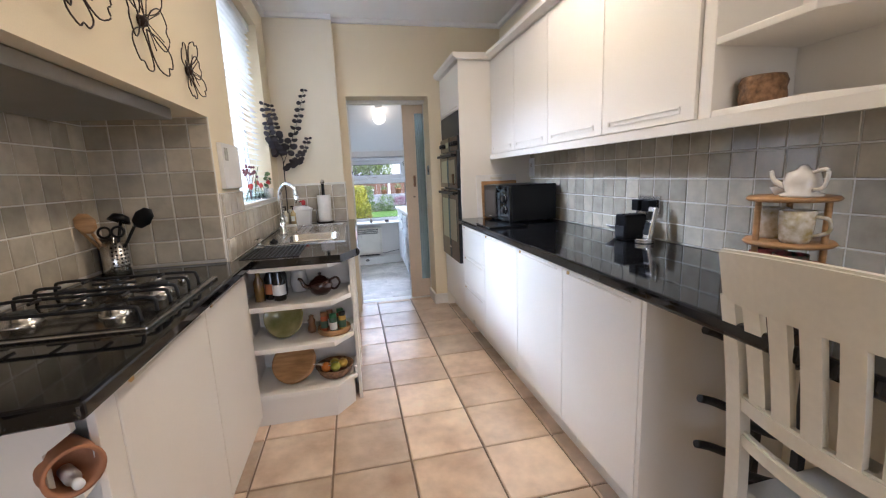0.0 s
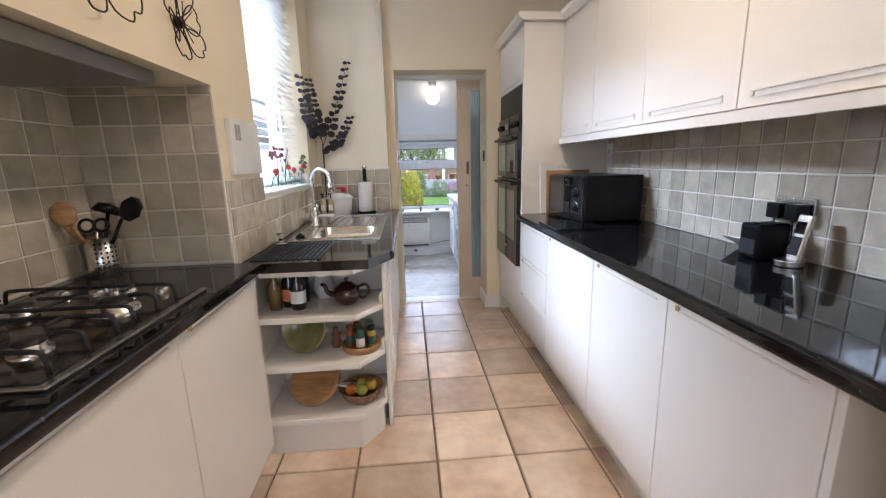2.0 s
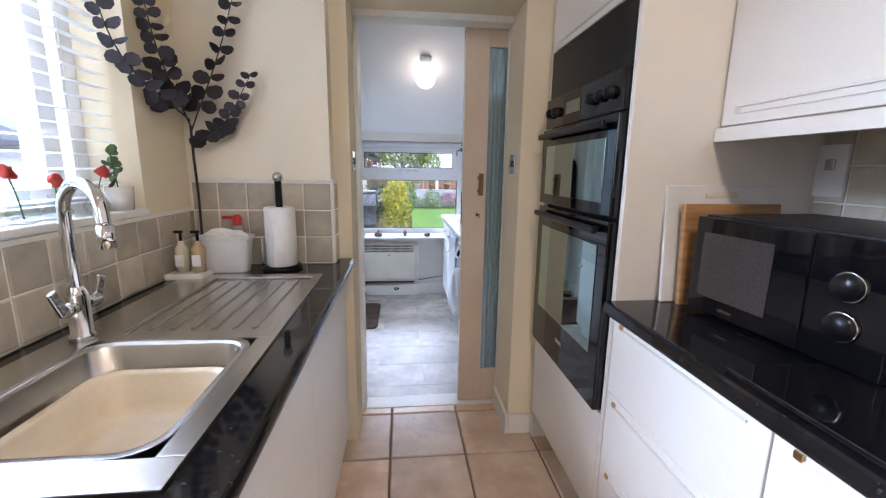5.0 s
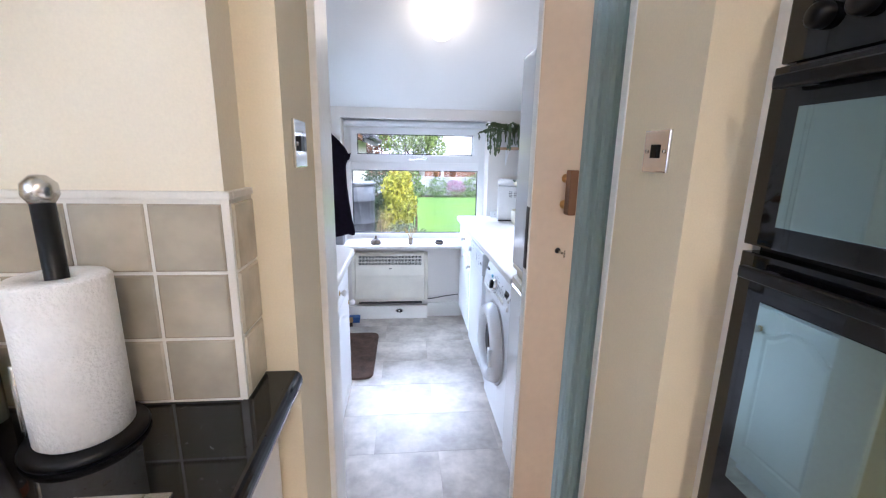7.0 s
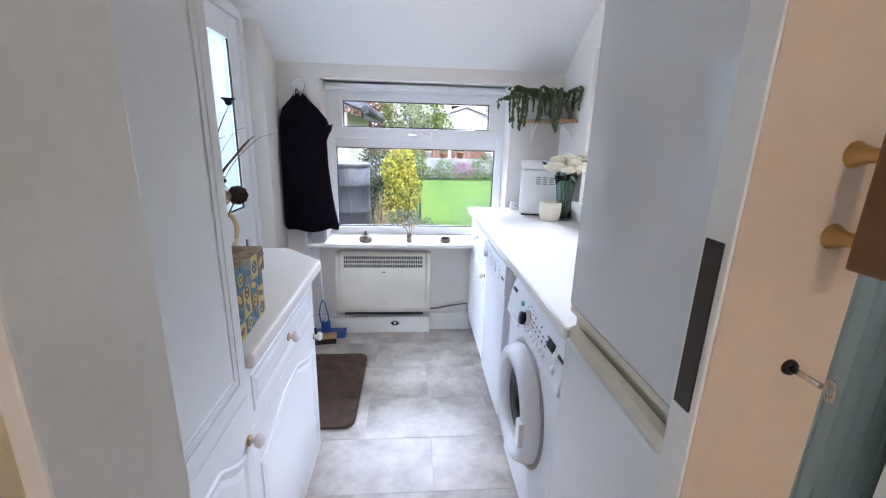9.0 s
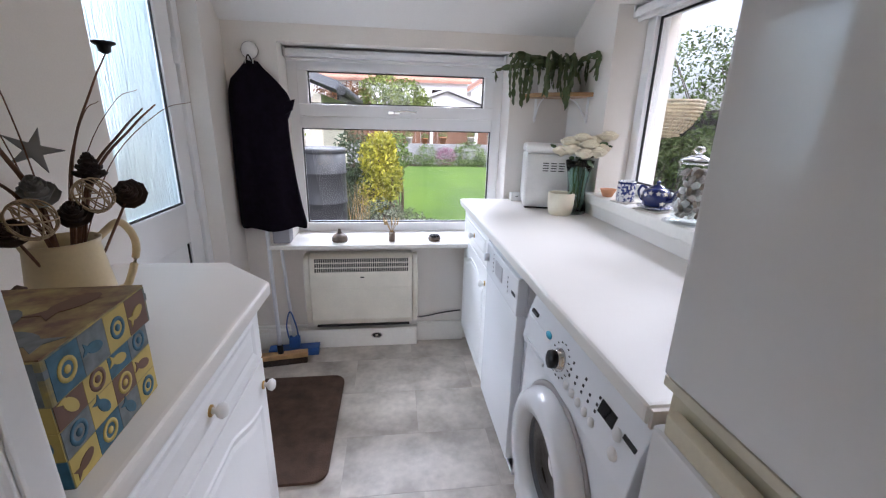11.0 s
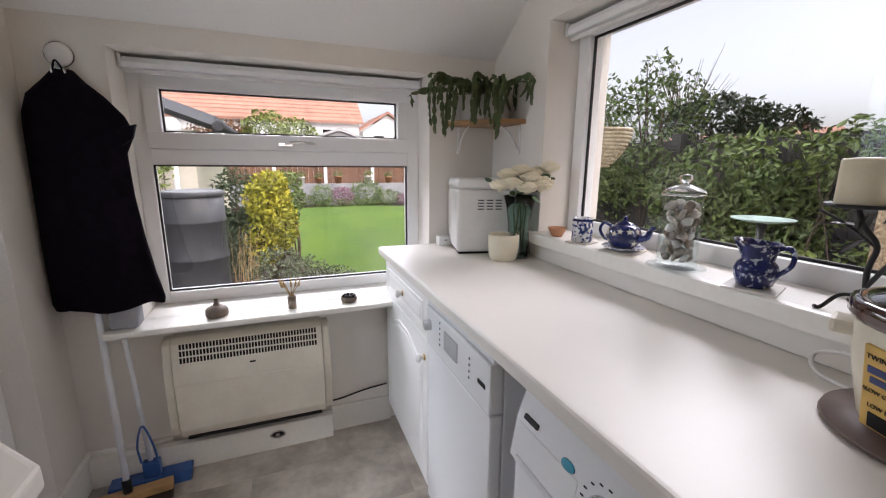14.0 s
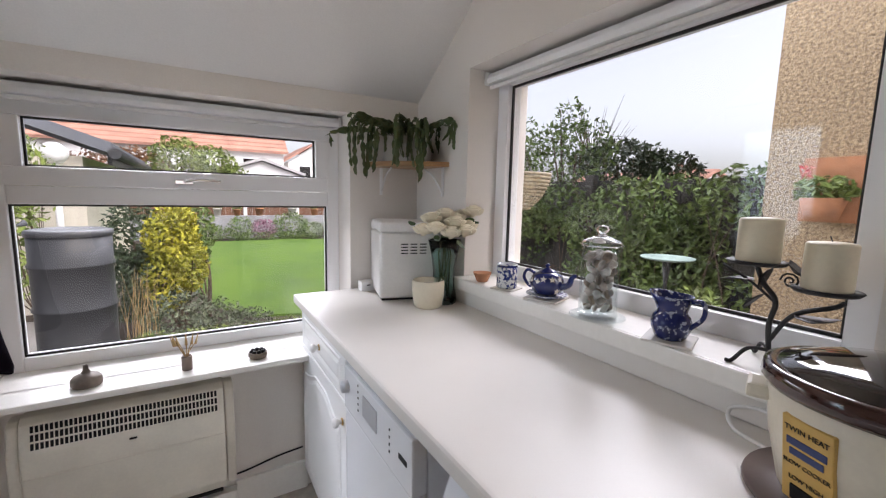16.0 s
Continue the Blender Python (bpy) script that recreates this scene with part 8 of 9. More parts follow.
db = thing("dried_bouquet", (PX, PY, UT + 0.15), "dried bouquet of pine cones, starfish and twigs", "bouquet")
M_TWIG = mat("brown_twig", (0.18, 0.085, 0.045), 0.7, vary=0.2)
M_CONE = mat("dark_pine_cone", (0.08, 0.045, 0.03), 0.75, vary=0.3)
M_CONEG = mat("grey_pine_cone", (0.28, 0.27, 0.25), 0.75, vary=0.2)
rng = random.Random(2)
top = Vector((PX, PY, UT + 0.17))


def cone(x, y, z, r, material, tilt):
    bms = [lump(0, 0, 0, r * 0.5, r * 0.5, r * 0.8, 1, 10, 7, 0.1)]
    for ring in range(5):
        n = 9 - ring
        for k in range(n):
            a = 2 * math.pi * k / n + ring * 0.4
            b = leaf(r * (0.95 - 0.12 * ring))
            bms.append(moved(b, Matrix.Translation((0, 0, -r * 0.4 + ring * r * 0.28)) @ Euler((0, -0.25 - ring * 0.22, a)).to_matrix().to_4x4()))
    return moved(join(*bms), pose(x, y, z, tilt, tilt * 0.6, 0))


for dx, dy, dz, r, mt_, tl in ((0.05, -0.02, 0.115, 0.032, M_CONE, 40), (0.02, -0.05, 0.16, 0.036, M_CONEG, 35), (0.06, 0.03, 0.19, 0.032, M_CONE, -20), (0.10, 0.07, 0.14, 0.036, M_CONE, 60), (0.0, -0.10, 0.10, 0.03, M_CONE, 50)):
    tw = part("stem", tube([top + Vector((dx * 0.2, dy * 0.2, -0.1)), top + Vector((dx, dy, dz - 0.05))], 0.0025, 6), M_TWIG, db)
    part("pine_cone", cone(PX + dx, PY + dy, UT + 0.12 + dz, r, mt_, tl), mt_, tw)
for dx, dy, dz, r in ((0.07, 0.01, 0.145, 0.034), (0.03, -0.09, 0.12, 0.036)):
    bms = []
    for k in range(9):
        m = Matrix.Translation((PX + dx, PY + dy, UT + 0.12 + dz)) @ Euler((k * 0.7, k * 1.1, k * 0.4)).to_matrix().to_4x4()
        bms.append(moved(lathe([(r, -0.0015), (r + 0.0015, 0), (r, 0.0015), (r - 0.0015, 0), (r, -0.0015)], 24), m))
    part("twine_ball", join(*bms), mat("pale_twine", (0.42, 0.30, 0.17), 0.8), db)
pts = []
for i in range(10):
    rr = 0.045 if i % 2 == 0 else 0.014
    pts.append((rr * math.sin(i * math.pi / 5), rr * math.cos(i * math.pi / 5)))
part("starfish", moved(prism(pts, 0, 0.008, 0.002), pose(PX + 0.0, PY - 0.01, UT + 0.35, 70, 20, 40)), M_CONEG, db)
part("orange_shell", lump(PX - 0.02, PY - 0.14, UT + 0.32, 0.03, 0.03, 0.018, 3, 12, 8, 0.5), M_TERRA, db)
for dx, dy, dz, r0 in ((0.09, 0.10, 0.36, 0.0032), (0.13, 0.17, 0.27, 0.004), (0.17, 0.25, 0.31, 0.0014), (0.02, -0.10, 0.40, 0.0016), (-0.02, -0.13, 0.38, 0.0014), (0.12, 0.13, 0.33, 0.0012), (0.09, 0.05, 0.30, 0.0014), (0.14, 0.10, 0.26, 0.004), (0.0, -0.15, 0.18, 0.004), (0.02, -0.12, 0.22, 0.006)):
    part("twig", tube(arc([top + Vector((0, 0, -0.1)), top + Vector((dx * 0.35, dy * 0.35, dz * 0.45)), top + Vector((dx * 0.75, dy * 0.75, dz * 0.82)), top + Vector((dx, dy, dz * (1.0 if r0 > 0.002 else 0.9)))]), r0, 6, r_end=r0 * 0.4), M_TWIG, db)
part("seed_pod", lathe([(0.004, 0), (0.010, 0.004), (0.012, 0.014), (0.020, 0.018), (0.020, 0.022), (0, 0.022)], 14, (PX + 0.09, PY + 0.10, UT + 0.53)), M_BLACK, db)
solid("dark_figurine", lump(0.13, 5.50, UT + 0.075, 0.045, 0.035, 0.08, 7, 18, 12, 0.5), M_CONE, "dark grey carved lump beside the box", "ornament")

# ---- outside: ground, planting, boundary ----
GZ = -0.35
M_SOIL = mat("dark_garden_soil", (0.07, 0.05, 0.035), 0.95, scale=3, vary=0.3, fine=0.2, bump=0.6, bump_scale=40)
M_LAWN = mat("mown_lawn", (0.125, 0.22, 0.025), 0.9, scale=1.1, vary=0.16, fine=0.34, bump=1.0, bump_scale=28, base2=(0.075, 0.15, 0.02))
M_PAVE = mat("grey_paving", (0.28, 0.26, 0.24), 0.8, scale=2, vary=0.15, bump=0.3, bump_scale=50)
M_PEBBLE = mat("pebbledash", (0.44, 0.33, 0.20), 0.9, scale=55, base2=(0.16, 0.11, 0.07), fine=0.3, bump=1.0, bump_scale=70)
M_RENDER = mat("white_render", (0.78, 0.77, 0.75), 0.9, scale=0.6, vary=0.04, bump=0.1)
M_ROOF = mat("orange_roof_tiles", (0.50, 0.26, 0.19), 0.85, scale=1.2, vary=0.15, bump=0.2)
M_ROOFG = mat("grey_slate_roof", (0.16, 0.17, 0.19), 0.8, scale=1.2, vary=0.15)
M_FENCE = mat("brown_fence_boards", (0.20, 0.10, 0.06), 0.85, scale=4, vary=0.2, stretch=(1, 1, 0.1))
setting("ground", cube(-400, 400, -400, 400, GZ - 0.5, GZ), M_SOIL, "garden earth reaching far around the house", "ground")
pts = [(0.62, 13.4), (0.95, 11.6), (1.35, 10.9), (2.3, 10.6), (4.6, 10.3), (6.5, 12.0), (6.6, 17.0), (5.2, 19.3), (3.4, 20.0), (0.9, 19.8), (0.4, 17)]
setting("lawn", prism(pts, GZ - 0.02, GZ + 0.03), M_LAWN, "bright green mown lawn with a curved edge", "lawn")
setting("patio", cube(2.05, 6.5, 3.0, 10.0, GZ - 0.02, GZ + 0.015), M_PAVE, "grey paved patio beside the house", "paving")
setting("garden_path", cube(5.3, 6.6, 17.2, 20.4, GZ - 0.02, GZ + 0.04), mat("pale_path", (0.50, 0.42, 0.33), 0.9), "pale paved path at the lawn end", "path")


def leaf_cloud(blobs, n, size, seed, up=0.25):
    """Many small leaves scattered through soft round masses, as one mesh."""
    r = np.random.RandomState(seed)
    w = np.array([b[3] * b[4] * b[5] for b in blobs]) ** 0.67
    pick = r.choice(len(blobs), n, p=w / w.sum())
    B = np.array(blobs)[pick]
    d = r.normal(size=(n, 3))
    d /= np.linalg.norm(d, axis=1)[:, None]
    rad = r.uniform(0.45, 1.08, n) ** 0.6
    c = B[:, :3] + d * B[:, 3:6] * rad[:, None]
    a = r.normal(size=(n, 3)) + d * 0.6 + np.array([0, 0, up])
    a /= np.linalg.norm(a, axis=1)[:, None]
    b = np.cross(a, r.normal(size=(n, 3)))
    b /= np.linalg.norm(b, axis=1)[:, None]
    t = np.cross(a, b)
    s = size * r.uniform(0.55, 1.25, n)[:, None]
    v = np.stack([c - b * s, c + t * s * 0.45 + a * s * 0.15, c + b * s, c - t * s * 0.45 + a * s * 0.15], 1).reshape(-1, 3)
    return v, np.arange(n * 4).reshape(-1, 4)


def leaves(name, blobs, n, size, seed, material, parent=None):
    v, f = leaf_cloud(blobs, n, size, seed)
    me = bpy.data.meshes.new(name)
    me.from_pydata(v.tolist(), [], f.tolist())
    me.materials.append(material)
    ob = new(name, me)
    if parent:
        ob.parent = parent
        ob.matrix_parent_inverse = Matrix.Translation(-parent.location)
    return ob


def leaf_mat(name, a, b):
    m = mat(name, a, 0.55, scale=3, vary=0.3, base2=b, fine=0.0, bump=0.0)
    n, l = m.node_tree.nodes, m.node_tree.links
    geo, hsv, mr = n.new("ShaderNodeNewGeometry"), n.new("ShaderNodeHueSaturation"), n.new("ShaderNodeMapRange")
    p = n["Principled BSDF"]
    old = p.inputs["Base Color"].links[0].from_socket
    l.new(geo.outputs["Random Per Island"], mr.inputs["Value"])
    mr.inputs["To Min"].default_value, mr.inputs["To Max"].default_value = 0.55, 1.5
    l.new(mr.outputs["Result"], hsv.inputs["Value"])
    l.new(old, hsv.inputs["Color"])
    l.new(hsv.outputs["Color"], p.inputs["Base Color"])
    p.inputs["Subsurface Weight"].default_value = 0.0
    return m


L_YEL = leaf_mat("golden_leaves", (0.42, 0.38, 0.03), (0.22, 0.24, 0.03))
L_DARK = leaf_mat("dark_evergreen_leaves", (0.05, 0.075, 0.03), (0.03, 0.05, 0.02))
L_MID = leaf_mat("mid_green_leaves", (0.13, 0.19, 0.045), (0.07, 0.115, 0.028))
L_IVY = leaf_mat("ivy_leaves", (0.13, 0.18, 0.045), (0.055, 0.09, 0.022))
L_LIME = leaf_mat("lime_leaves", (0.20, 0.25, 0.05), (0.10, 0.15, 0.03))
L_GREY = leaf_mat("grey_green_leaves", (0.13, 0.15, 0.09), (0.08, 0.10, 0.05))
L_RED = leaf_mat("rust_leaves", (0.22, 0.09, 0.03), (0.12, 0.06, 0.02))
L_PINK = leaf_mat("heather_flowers", (0.30, 0.12, 0.20), (0.12, 0.08, 0.08))
M_BARK = mat("brown_bark", (0.13, 0.09, 0.06), 0.9, scale=20, vary=0.3, bump=0.6)


def plant(name, at, blobs, n, size, seed, material, label, category="shrub", limbs=5, trunk=0.03):
    p = thing(name, at, label, category)
    rng = random.Random(seed)
    part("trunk", tube(arc([(at[0], at[1], GZ - 0.02), (at[0] + 0.03, at[1], (GZ + blobs[0][2]) / 2), (blobs[0][0], blobs[0][1], blobs[0][2])]), trunk, 8, r_end=trunk * 0.4), M_BARK, p)
    for k in range(limbs):
        b = blobs[k % len(blobs)]
        a = rng.uniform(0, 6.28)
        part("limb", tube(arc([(at[0], at[1], GZ + 0.15), ((at[0] + b[0]) / 2 + 0.1 * math.cos(a), (at[1] + b[1]) / 2, (GZ + b[2]) / 2), (b[0] + b[3] * 0.6 * math.cos(a), b[1] + b[4] * 0.6 * math.sin(a), b[2] + b[5] * 0.5)]), trunk * 0.5, 6, r_end=trunk * 0.12), M_BARK, p)
    leaves("crown", blobs, n, size, seed, material, p)
    return p


# garden window: shrubs, bed, barrel
plant("golden_shrub", (0.58, 10.2, GZ), [(0.55, 10.2, 0.75, 0.24, 0.3, 0.32), (0.66, 10.15, 0.5, 0.2, 0.3, 0.3), (0.5, 10.25, 0.35, 0.22, 0.3, 0.35), (0.62, 10.1, 0.92, 0.16, 0.2, 0.18)], 4200, 0.032, 1, L_YEL, "golden-leaved evergreen shrub in the garden bed")
plant("dark_shrub", (0.2, 10.5, GZ), [(0.22, 10.5, 0.7, 0.28, 0.35, 0.42), (0.35, 10.3, 0.3, 0.25, 0.3, 0.4), (0.1, 10.6, 0.25, 0.3, 0.3, 0.4)], 4200, 0.030, 2, L_DARK, "dark evergreen shrub behind the water butt")
plant("green_shrub", (0.85, 11.2, GZ), [(0.78, 11.2, 0.75, 0.2, 0.3, 0.32), (0.70, 11.4, 0.45, 0.22, 0.3, 0.4)], 1500, 0.035, 3, L_MID, "mid-green shrub behind the golden one")
plant("lavender_clump", (0.75, 9.6, GZ), [(0.62, 9.5, 0.1, 0.28, 0.3, 0.28), (0.9, 9.7, 0.0, 0.25, 0.3, 0.22), (1.15, 9.9, -0.12, 0.3, 0.3, 0.16)], 3000, 0.022, 4, L_GREY, "grey-green lavender clump with dead stalks", limbs=12, trunk=0.008)
plant("low_ground_cover", (0.6, 9.0, GZ), [(0.45, 8.95, 0.02, 0.25, 0.3, 0.14), (0.8, 9.2, -0.05, 0.3, 0.3, 0.14), (1.2, 9.5, -0.15, 0.35, 0.3, 0.12), (1.7, 9.9, -0.22, 0.4, 0.3, 0.10), (2.2, 10.1, -0.25, 0.4, 0.25, 0.08)], 4200, 0.022, 5, L_LIME, "low pale green ground cover plants", limbs=4, trunk=0.008)
rng = random.Random(3)
gr = thing("dry_grass_stalks", (0.35, 9.4, GZ), "upright dry grass stalks beside the water butt", "grass")
for k in range(26):
    x, y = 0.33 + rng.uniform(-0.06, 0.12), 9.3 + rng.uniform(-0.2, 0.3)
    part("stalk", tube(arc([(x, y, GZ), (x + rng.uniform(-0.03, 0.03), y, 0.1), (x + rng.uniform(-0.08, 0.08), y + 0.03, 0.35 + rng.uniform(0, 0.25))]), 0.004, 4, r_end=0.001), M_STRAW, gr)
wb_ = thing("water_butt", (0.115, 8.62, GZ), "grey plastic water butt with lid and raised hoops", "water butt")
M_BUTT = mat("dark_grey_plastic", (0.036, 0.036, 0.039), 0.5, scale=4, vary=0.1, bump=0.05, bump_scale=40)
prof = [(0, 0), (0.175, 0)]
for z in (0.30, 0.56, 0.84, 1.10):
    prof += [(0.186 + z * 0.008, z), (0.196 + z * 0.008, z + 0.012), (0.196 + z * 0.008, z + 0.022), (0.188 + z * 0.008, z + 0.036)]
prof += [(0.196, 1.30), (0.19, 1.302), (0, 1.302)]
part("barrel", lathe(prof, 44, (0.115, 8.62, GZ)), M_BUTT, wb_)
part("lid", lathe([(0.203, 1.290), (0.207, 1.305), (0.203, 1.322), (0.17, 1.330), (0.165, 1.322), (0, 1.326)], 44, (0.115, 8.62, GZ)), M_BUTT, wb_)
part("downpipe", tube([(-0.11, 8.5, GZ), (-0.11, 8.5, 1.0), (-0.06, 8.55, 1.02)], 0.02, 10), M_BUTT, wb_)
tl = thing("trellis", (-0.15, 8.5, GZ), "dark wire trellis beside the water butt", "trellis")
for k in range(14):
    z = GZ + 0.1 * k
    part("wire", tube([(-0.17, 8.35, z), (-0.12, 8.45, z + 0.06), (-0.17, 8.55, z)], 0.004, 4), M_BUTT, tl)
# far bed, wall, fence
leaves_bed = thing("flower_bed", (2.8, 20.2, GZ), "far flower bed of heather and small shrubs", "flower bed")
leaves("foliage", [(1.2, 20.3, -0.1, 0.5, 0.3, 0.28), (2.0, 20.2, 0.05, 0.4, 0.3, 0.42), (3.6, 20.4, 0.1, 0.6, 0.3, 0.5), (4.3, 20.1, -0.05, 0.5, 0.3, 0.3), (2.9, 20.0, -0.2, 1.4, 0.3, 0.15)], 4200, 0.045, 6, L_MID, leaves_bed)
leaves("heather", [(2.7, 20.1, 0.02, 0.38, 0.3, 0.36), (4.9, 20.1, -0.1, 0.3, 0.3, 0.2)], 1100, 0.045, 7, L_PINK, leaves_bed)
setting("garden_wall", cube(-3, 7.5, 21.0, 21.2, GZ, 0.42), mat("pale_stone_wall", (0.34, 0.34, 0.35), 0.85, scale=3, vary=0.15), "low pale stone wall behind the flower bed", "wall")
fn = thing("garden_fence", (2.5, 22.2, GZ), "tall brown board fence with pale concrete posts", "fence")
for k in range(7):
    x = -3.2 + 1.85 * k
    part("post", cube(x - 0.06, x + 0.06, 22.1, 22.22, GZ, 1.25), M_RENDER, fn)
    for j in range(9):
        part("board", cube(x + 0.065 + j * 0.192, x + 0.25 + j * 0.192, 22.16, 22.18 + 0.012 * (j % 2), GZ, 1.18), M_FENCE, fn)
for k, (x, r) in enumerate(((1.4, 0.14), (2.0, 0.12), (2.7, 0.15), (3.8, 0.16), (4.6, 0.14), (5.6, 0.13))):
    pt = thing("flower_pot", (x, 21.1, 0.42), "terracotta flower pot on the garden wall", "plant pot", "pots on the garden wall")
    part("pot", lathe([(0, 0), (r * 0.7, 0), (r * 0.95, r * 1.5), (r, r * 1.5), (r, r * 1.75), (r * 0.85, r * 1.75), (0, r * 1.5)], 18, (x, 21.1, 0.42)), M_TERRA if k % 3 else M_CHINA, pt)
    leaves("leaves", [(x, 21.1, 0.42 + r * 2.2, r * 1.2, r * 1.2, r)], 120, 0.04, 30 + k, L_MID, pt)
# outbuilding with dark gutter
gb_ = thing("outbuilding", (-1.5, 14, GZ), "cream rendered outbuilding with dark gutter and roof", "outbuilding")
part("wall", cube(-4.0, -0.42, 12.2, 16.0, GZ, 1.62), mat("cream_render", (0.62, 0.57, 0.47), 0.9, vary=0.05), gb_)
part("roof", prism([(-0.10, 1.66), (-4.3, 3.2), (-4.3, 3.3), (-0.10, 1.80)], 12.0, 16.3, axis="y"), M_ROOFG, gb_)
part("gutter", tube([(-0.06, 11.95, 1.66), (-0.06, 16.3, 1.66)], 0.07, 10), M_BUTT, gb_)
part("fascia", cube(-0.14, -0.10, 12.0, 16.3, 1.52, 1.70), M_BLACK, gb_)
lp = thing("outdoor_lamp", (-0.55, 11.9, 1.3), "round white outdoor globe on a post", "lamp")
part("globe", lump(-0.62, 11.9, 1.62, 0.13, 0.13, 0.13, 1, 22, 14, 0), M_PLASTICW, lp)
part("post", tube([(-0.62, 11.9, GZ), (-0.62, 11.9, 1.52)], 0.035, 10), M_PLASTICW, lp)
plant("climbing_shrub", (-0.75, 11.4, GZ), [(-0.8, 11.4, 1.3, 0.3, 0.3, 0.5), (-0.95, 11.3, 0.6, 0.35, 0.3, 0.6)], 900, 0.05, 8, L_LIME, "sparse climbing shrub before the outbuilding", limbs=14, trunk=0.015)
plant("bamboo_tree", (1.0, 24.5, GZ), [(0.3, 24.5, 2.3, 1.0, 0.8, 1.0), (1.4, 24.3, 2.2, 0.9, 0.8, 0.8), (1.9, 24.6, 1.7, 1.0, 0.6, 0.7)], 3200, 0.10, 9, L_LIME, "pale lime-green tree behind the fence", "tree", 10, 0.08)
plant("rust_tree", (-1.2, 25.5, GZ), [(-1.0, 25.5, 2.1, 1.0, 0.8, 0.8), (-2.2, 25.5, 1.9, 1.1, 0.8, 0.9)], 2000, 0.10, 10, L_RED, "rust-leaved tree behind the fence", "tree", 12, 0.08)


def house(name, x0, x1, y0, y1, ze, zr, roof, label, along="x"):
    h = thing(name, ((x0 + x1) / 2, (y0 + y1) / 2, GZ), label, "house")
    part("wall", cube(x0, x1, y0, y1, GZ, ze), M_RENDER, h)
    if along == "x":
        ym = (y0 + y1) / 2
        part("roof", prism([(y0 - 0.4, ze - 0.1), (ym, zr), (y1 + 0.4, ze - 0.1), (y1 + 0.4, ze + 0.05), (ym, zr + 0.18), (y0 - 0.4, ze + 0.05)], x0 - 0.3, x1 + 0.3, axis="x"), roof, h)
        for k in range(10):
            part("tile_course", cube(x0 - 0.3, x1 + 0.3, y0 - 0.4 + (ym - y0 + 0.4) * k / 10 - 0.03, y0 - 0.4 + (ym - y0 + 0.4) * k / 10 + 0.03, ze + 0.02 + (zr + 0.14 - ze) * k / 10, ze + 0.10 + (zr + 0.14 - ze) * k / 10), roof, h)
    else:
        xm = (x0 + x1) / 2
        part("roof", prism([(x0 - 0.4, ze - 0.1), (xm, zr), (x1 + 0.4, ze - 0.1), (x1 + 0.4, ze + 0.08), (xm, zr + 0.2), (x0 - 0.4, ze + 0.08)], y0 - 0.3, y1 + 0.3, axis="y"), roof, h)
        part("gable", prism([(x0, ze - 0.05), (x1, ze - 0.05), (xm, zr - 0.05)], y0 + 0.01, y0 + 0.2, axis="y"), M_RENDER, h)
    return h


def house_window(h, x, y, z, w=1.1, d=1.1):
    win = part("window", cube(x - w / 2, x + w / 2, y - 0.06, y, z, z + d), M_UPVC, h)
    part("pane", cube(x - w / 2 + 0.08, x + w / 2 - 0.08, y - 0.075, y - 0.055, z + 0.08, z + d - 0.08), M_BLACKGLASS, win)


h = house("semi_detached_house", -12, 6.9, 40, 48, 4.3, 7.4, M_ROOF, "white rendered house with orange tiled roof")
for x in (-8, -3.5, 0.5, 4.5):
    house_window(h, x, 40, 2.7)
h = house("white_garage", 2.4, 7.3, 36.5, 39.5, 2.55, 3.4, mat("pale_grey_roof", (0.48, 0.47, 0.46), 0.8, vary=0.06), "white gabled annexe before the tiled house", along="y")
h = house("distant_house", 8.0, 12.5, 44, 52, 4.0, 5.6, M_ROOF, "white gabled house with orange roof", along="y")
house_window(h, 9.4, 44, 2.6)
house_window(h, 11.3, 44, 2.6)

# side window: hedge, fence, tree, patio things
M_FENCEDARK = mat("weathered_grey_fence", (0.075, 0.068, 0.060), 0.9, scale=8, vary=0.3, bump=0.3, stretch=(1, 1, 0.2))
sfn = thing("side_fence", (4.4, 8.5, GZ), "weathered dark board fence under the ivy", "fence")
for k in range(34):
    y = 6.3 + k * 0.16
    part("board", cube(4.45, 4.47 + 0.012 * (k % 2), y, y + 0.155, GZ, 1.42), M_FENCEDARK, sfn)
for k in range(4):
    part("post", cube(4.36, 4.45, 6.5 + k * 1.8, 6.6 + k * 1.8, GZ, 1.48), M_FENCEDARK, sfn)
iv = thing("ivy_hedge", (4.3, 8.3, GZ), "thick ivy hedge growing over the fence", "hedge")
rng = random.Random(14)
blobs = []
for k in range(34):
    y = 6.75 + rng.uniform(0, 5.0)
    blobs.append((4.22 + rng.uniform(-0.12, 0.1), y, rng.uniform(0.35, 1.32 + 0.1 * max(0, y - 8)), 0.22, 0.34, 0.24))
leaves("foliage", blobs, 15000, 0.036, 15, L_IVY, iv)
for k in range(26):
    y = 6.7 + rng.uniform(0, 4.0)
    part("stem", tube(arc([(4.2, y, GZ), (4.1 + rng.uniform(-0.1, 0.1), y + rng.uniform(-0.15, 0.15), 0.4), (4.2 + rng.uniform(-0.12, 0.1), y + rng.uniform(-0.3, 0.3), 1.1 + rng.uniform(0, 0.4))]), 0.009, 5, r_end=0.003), M_BARK, iv)
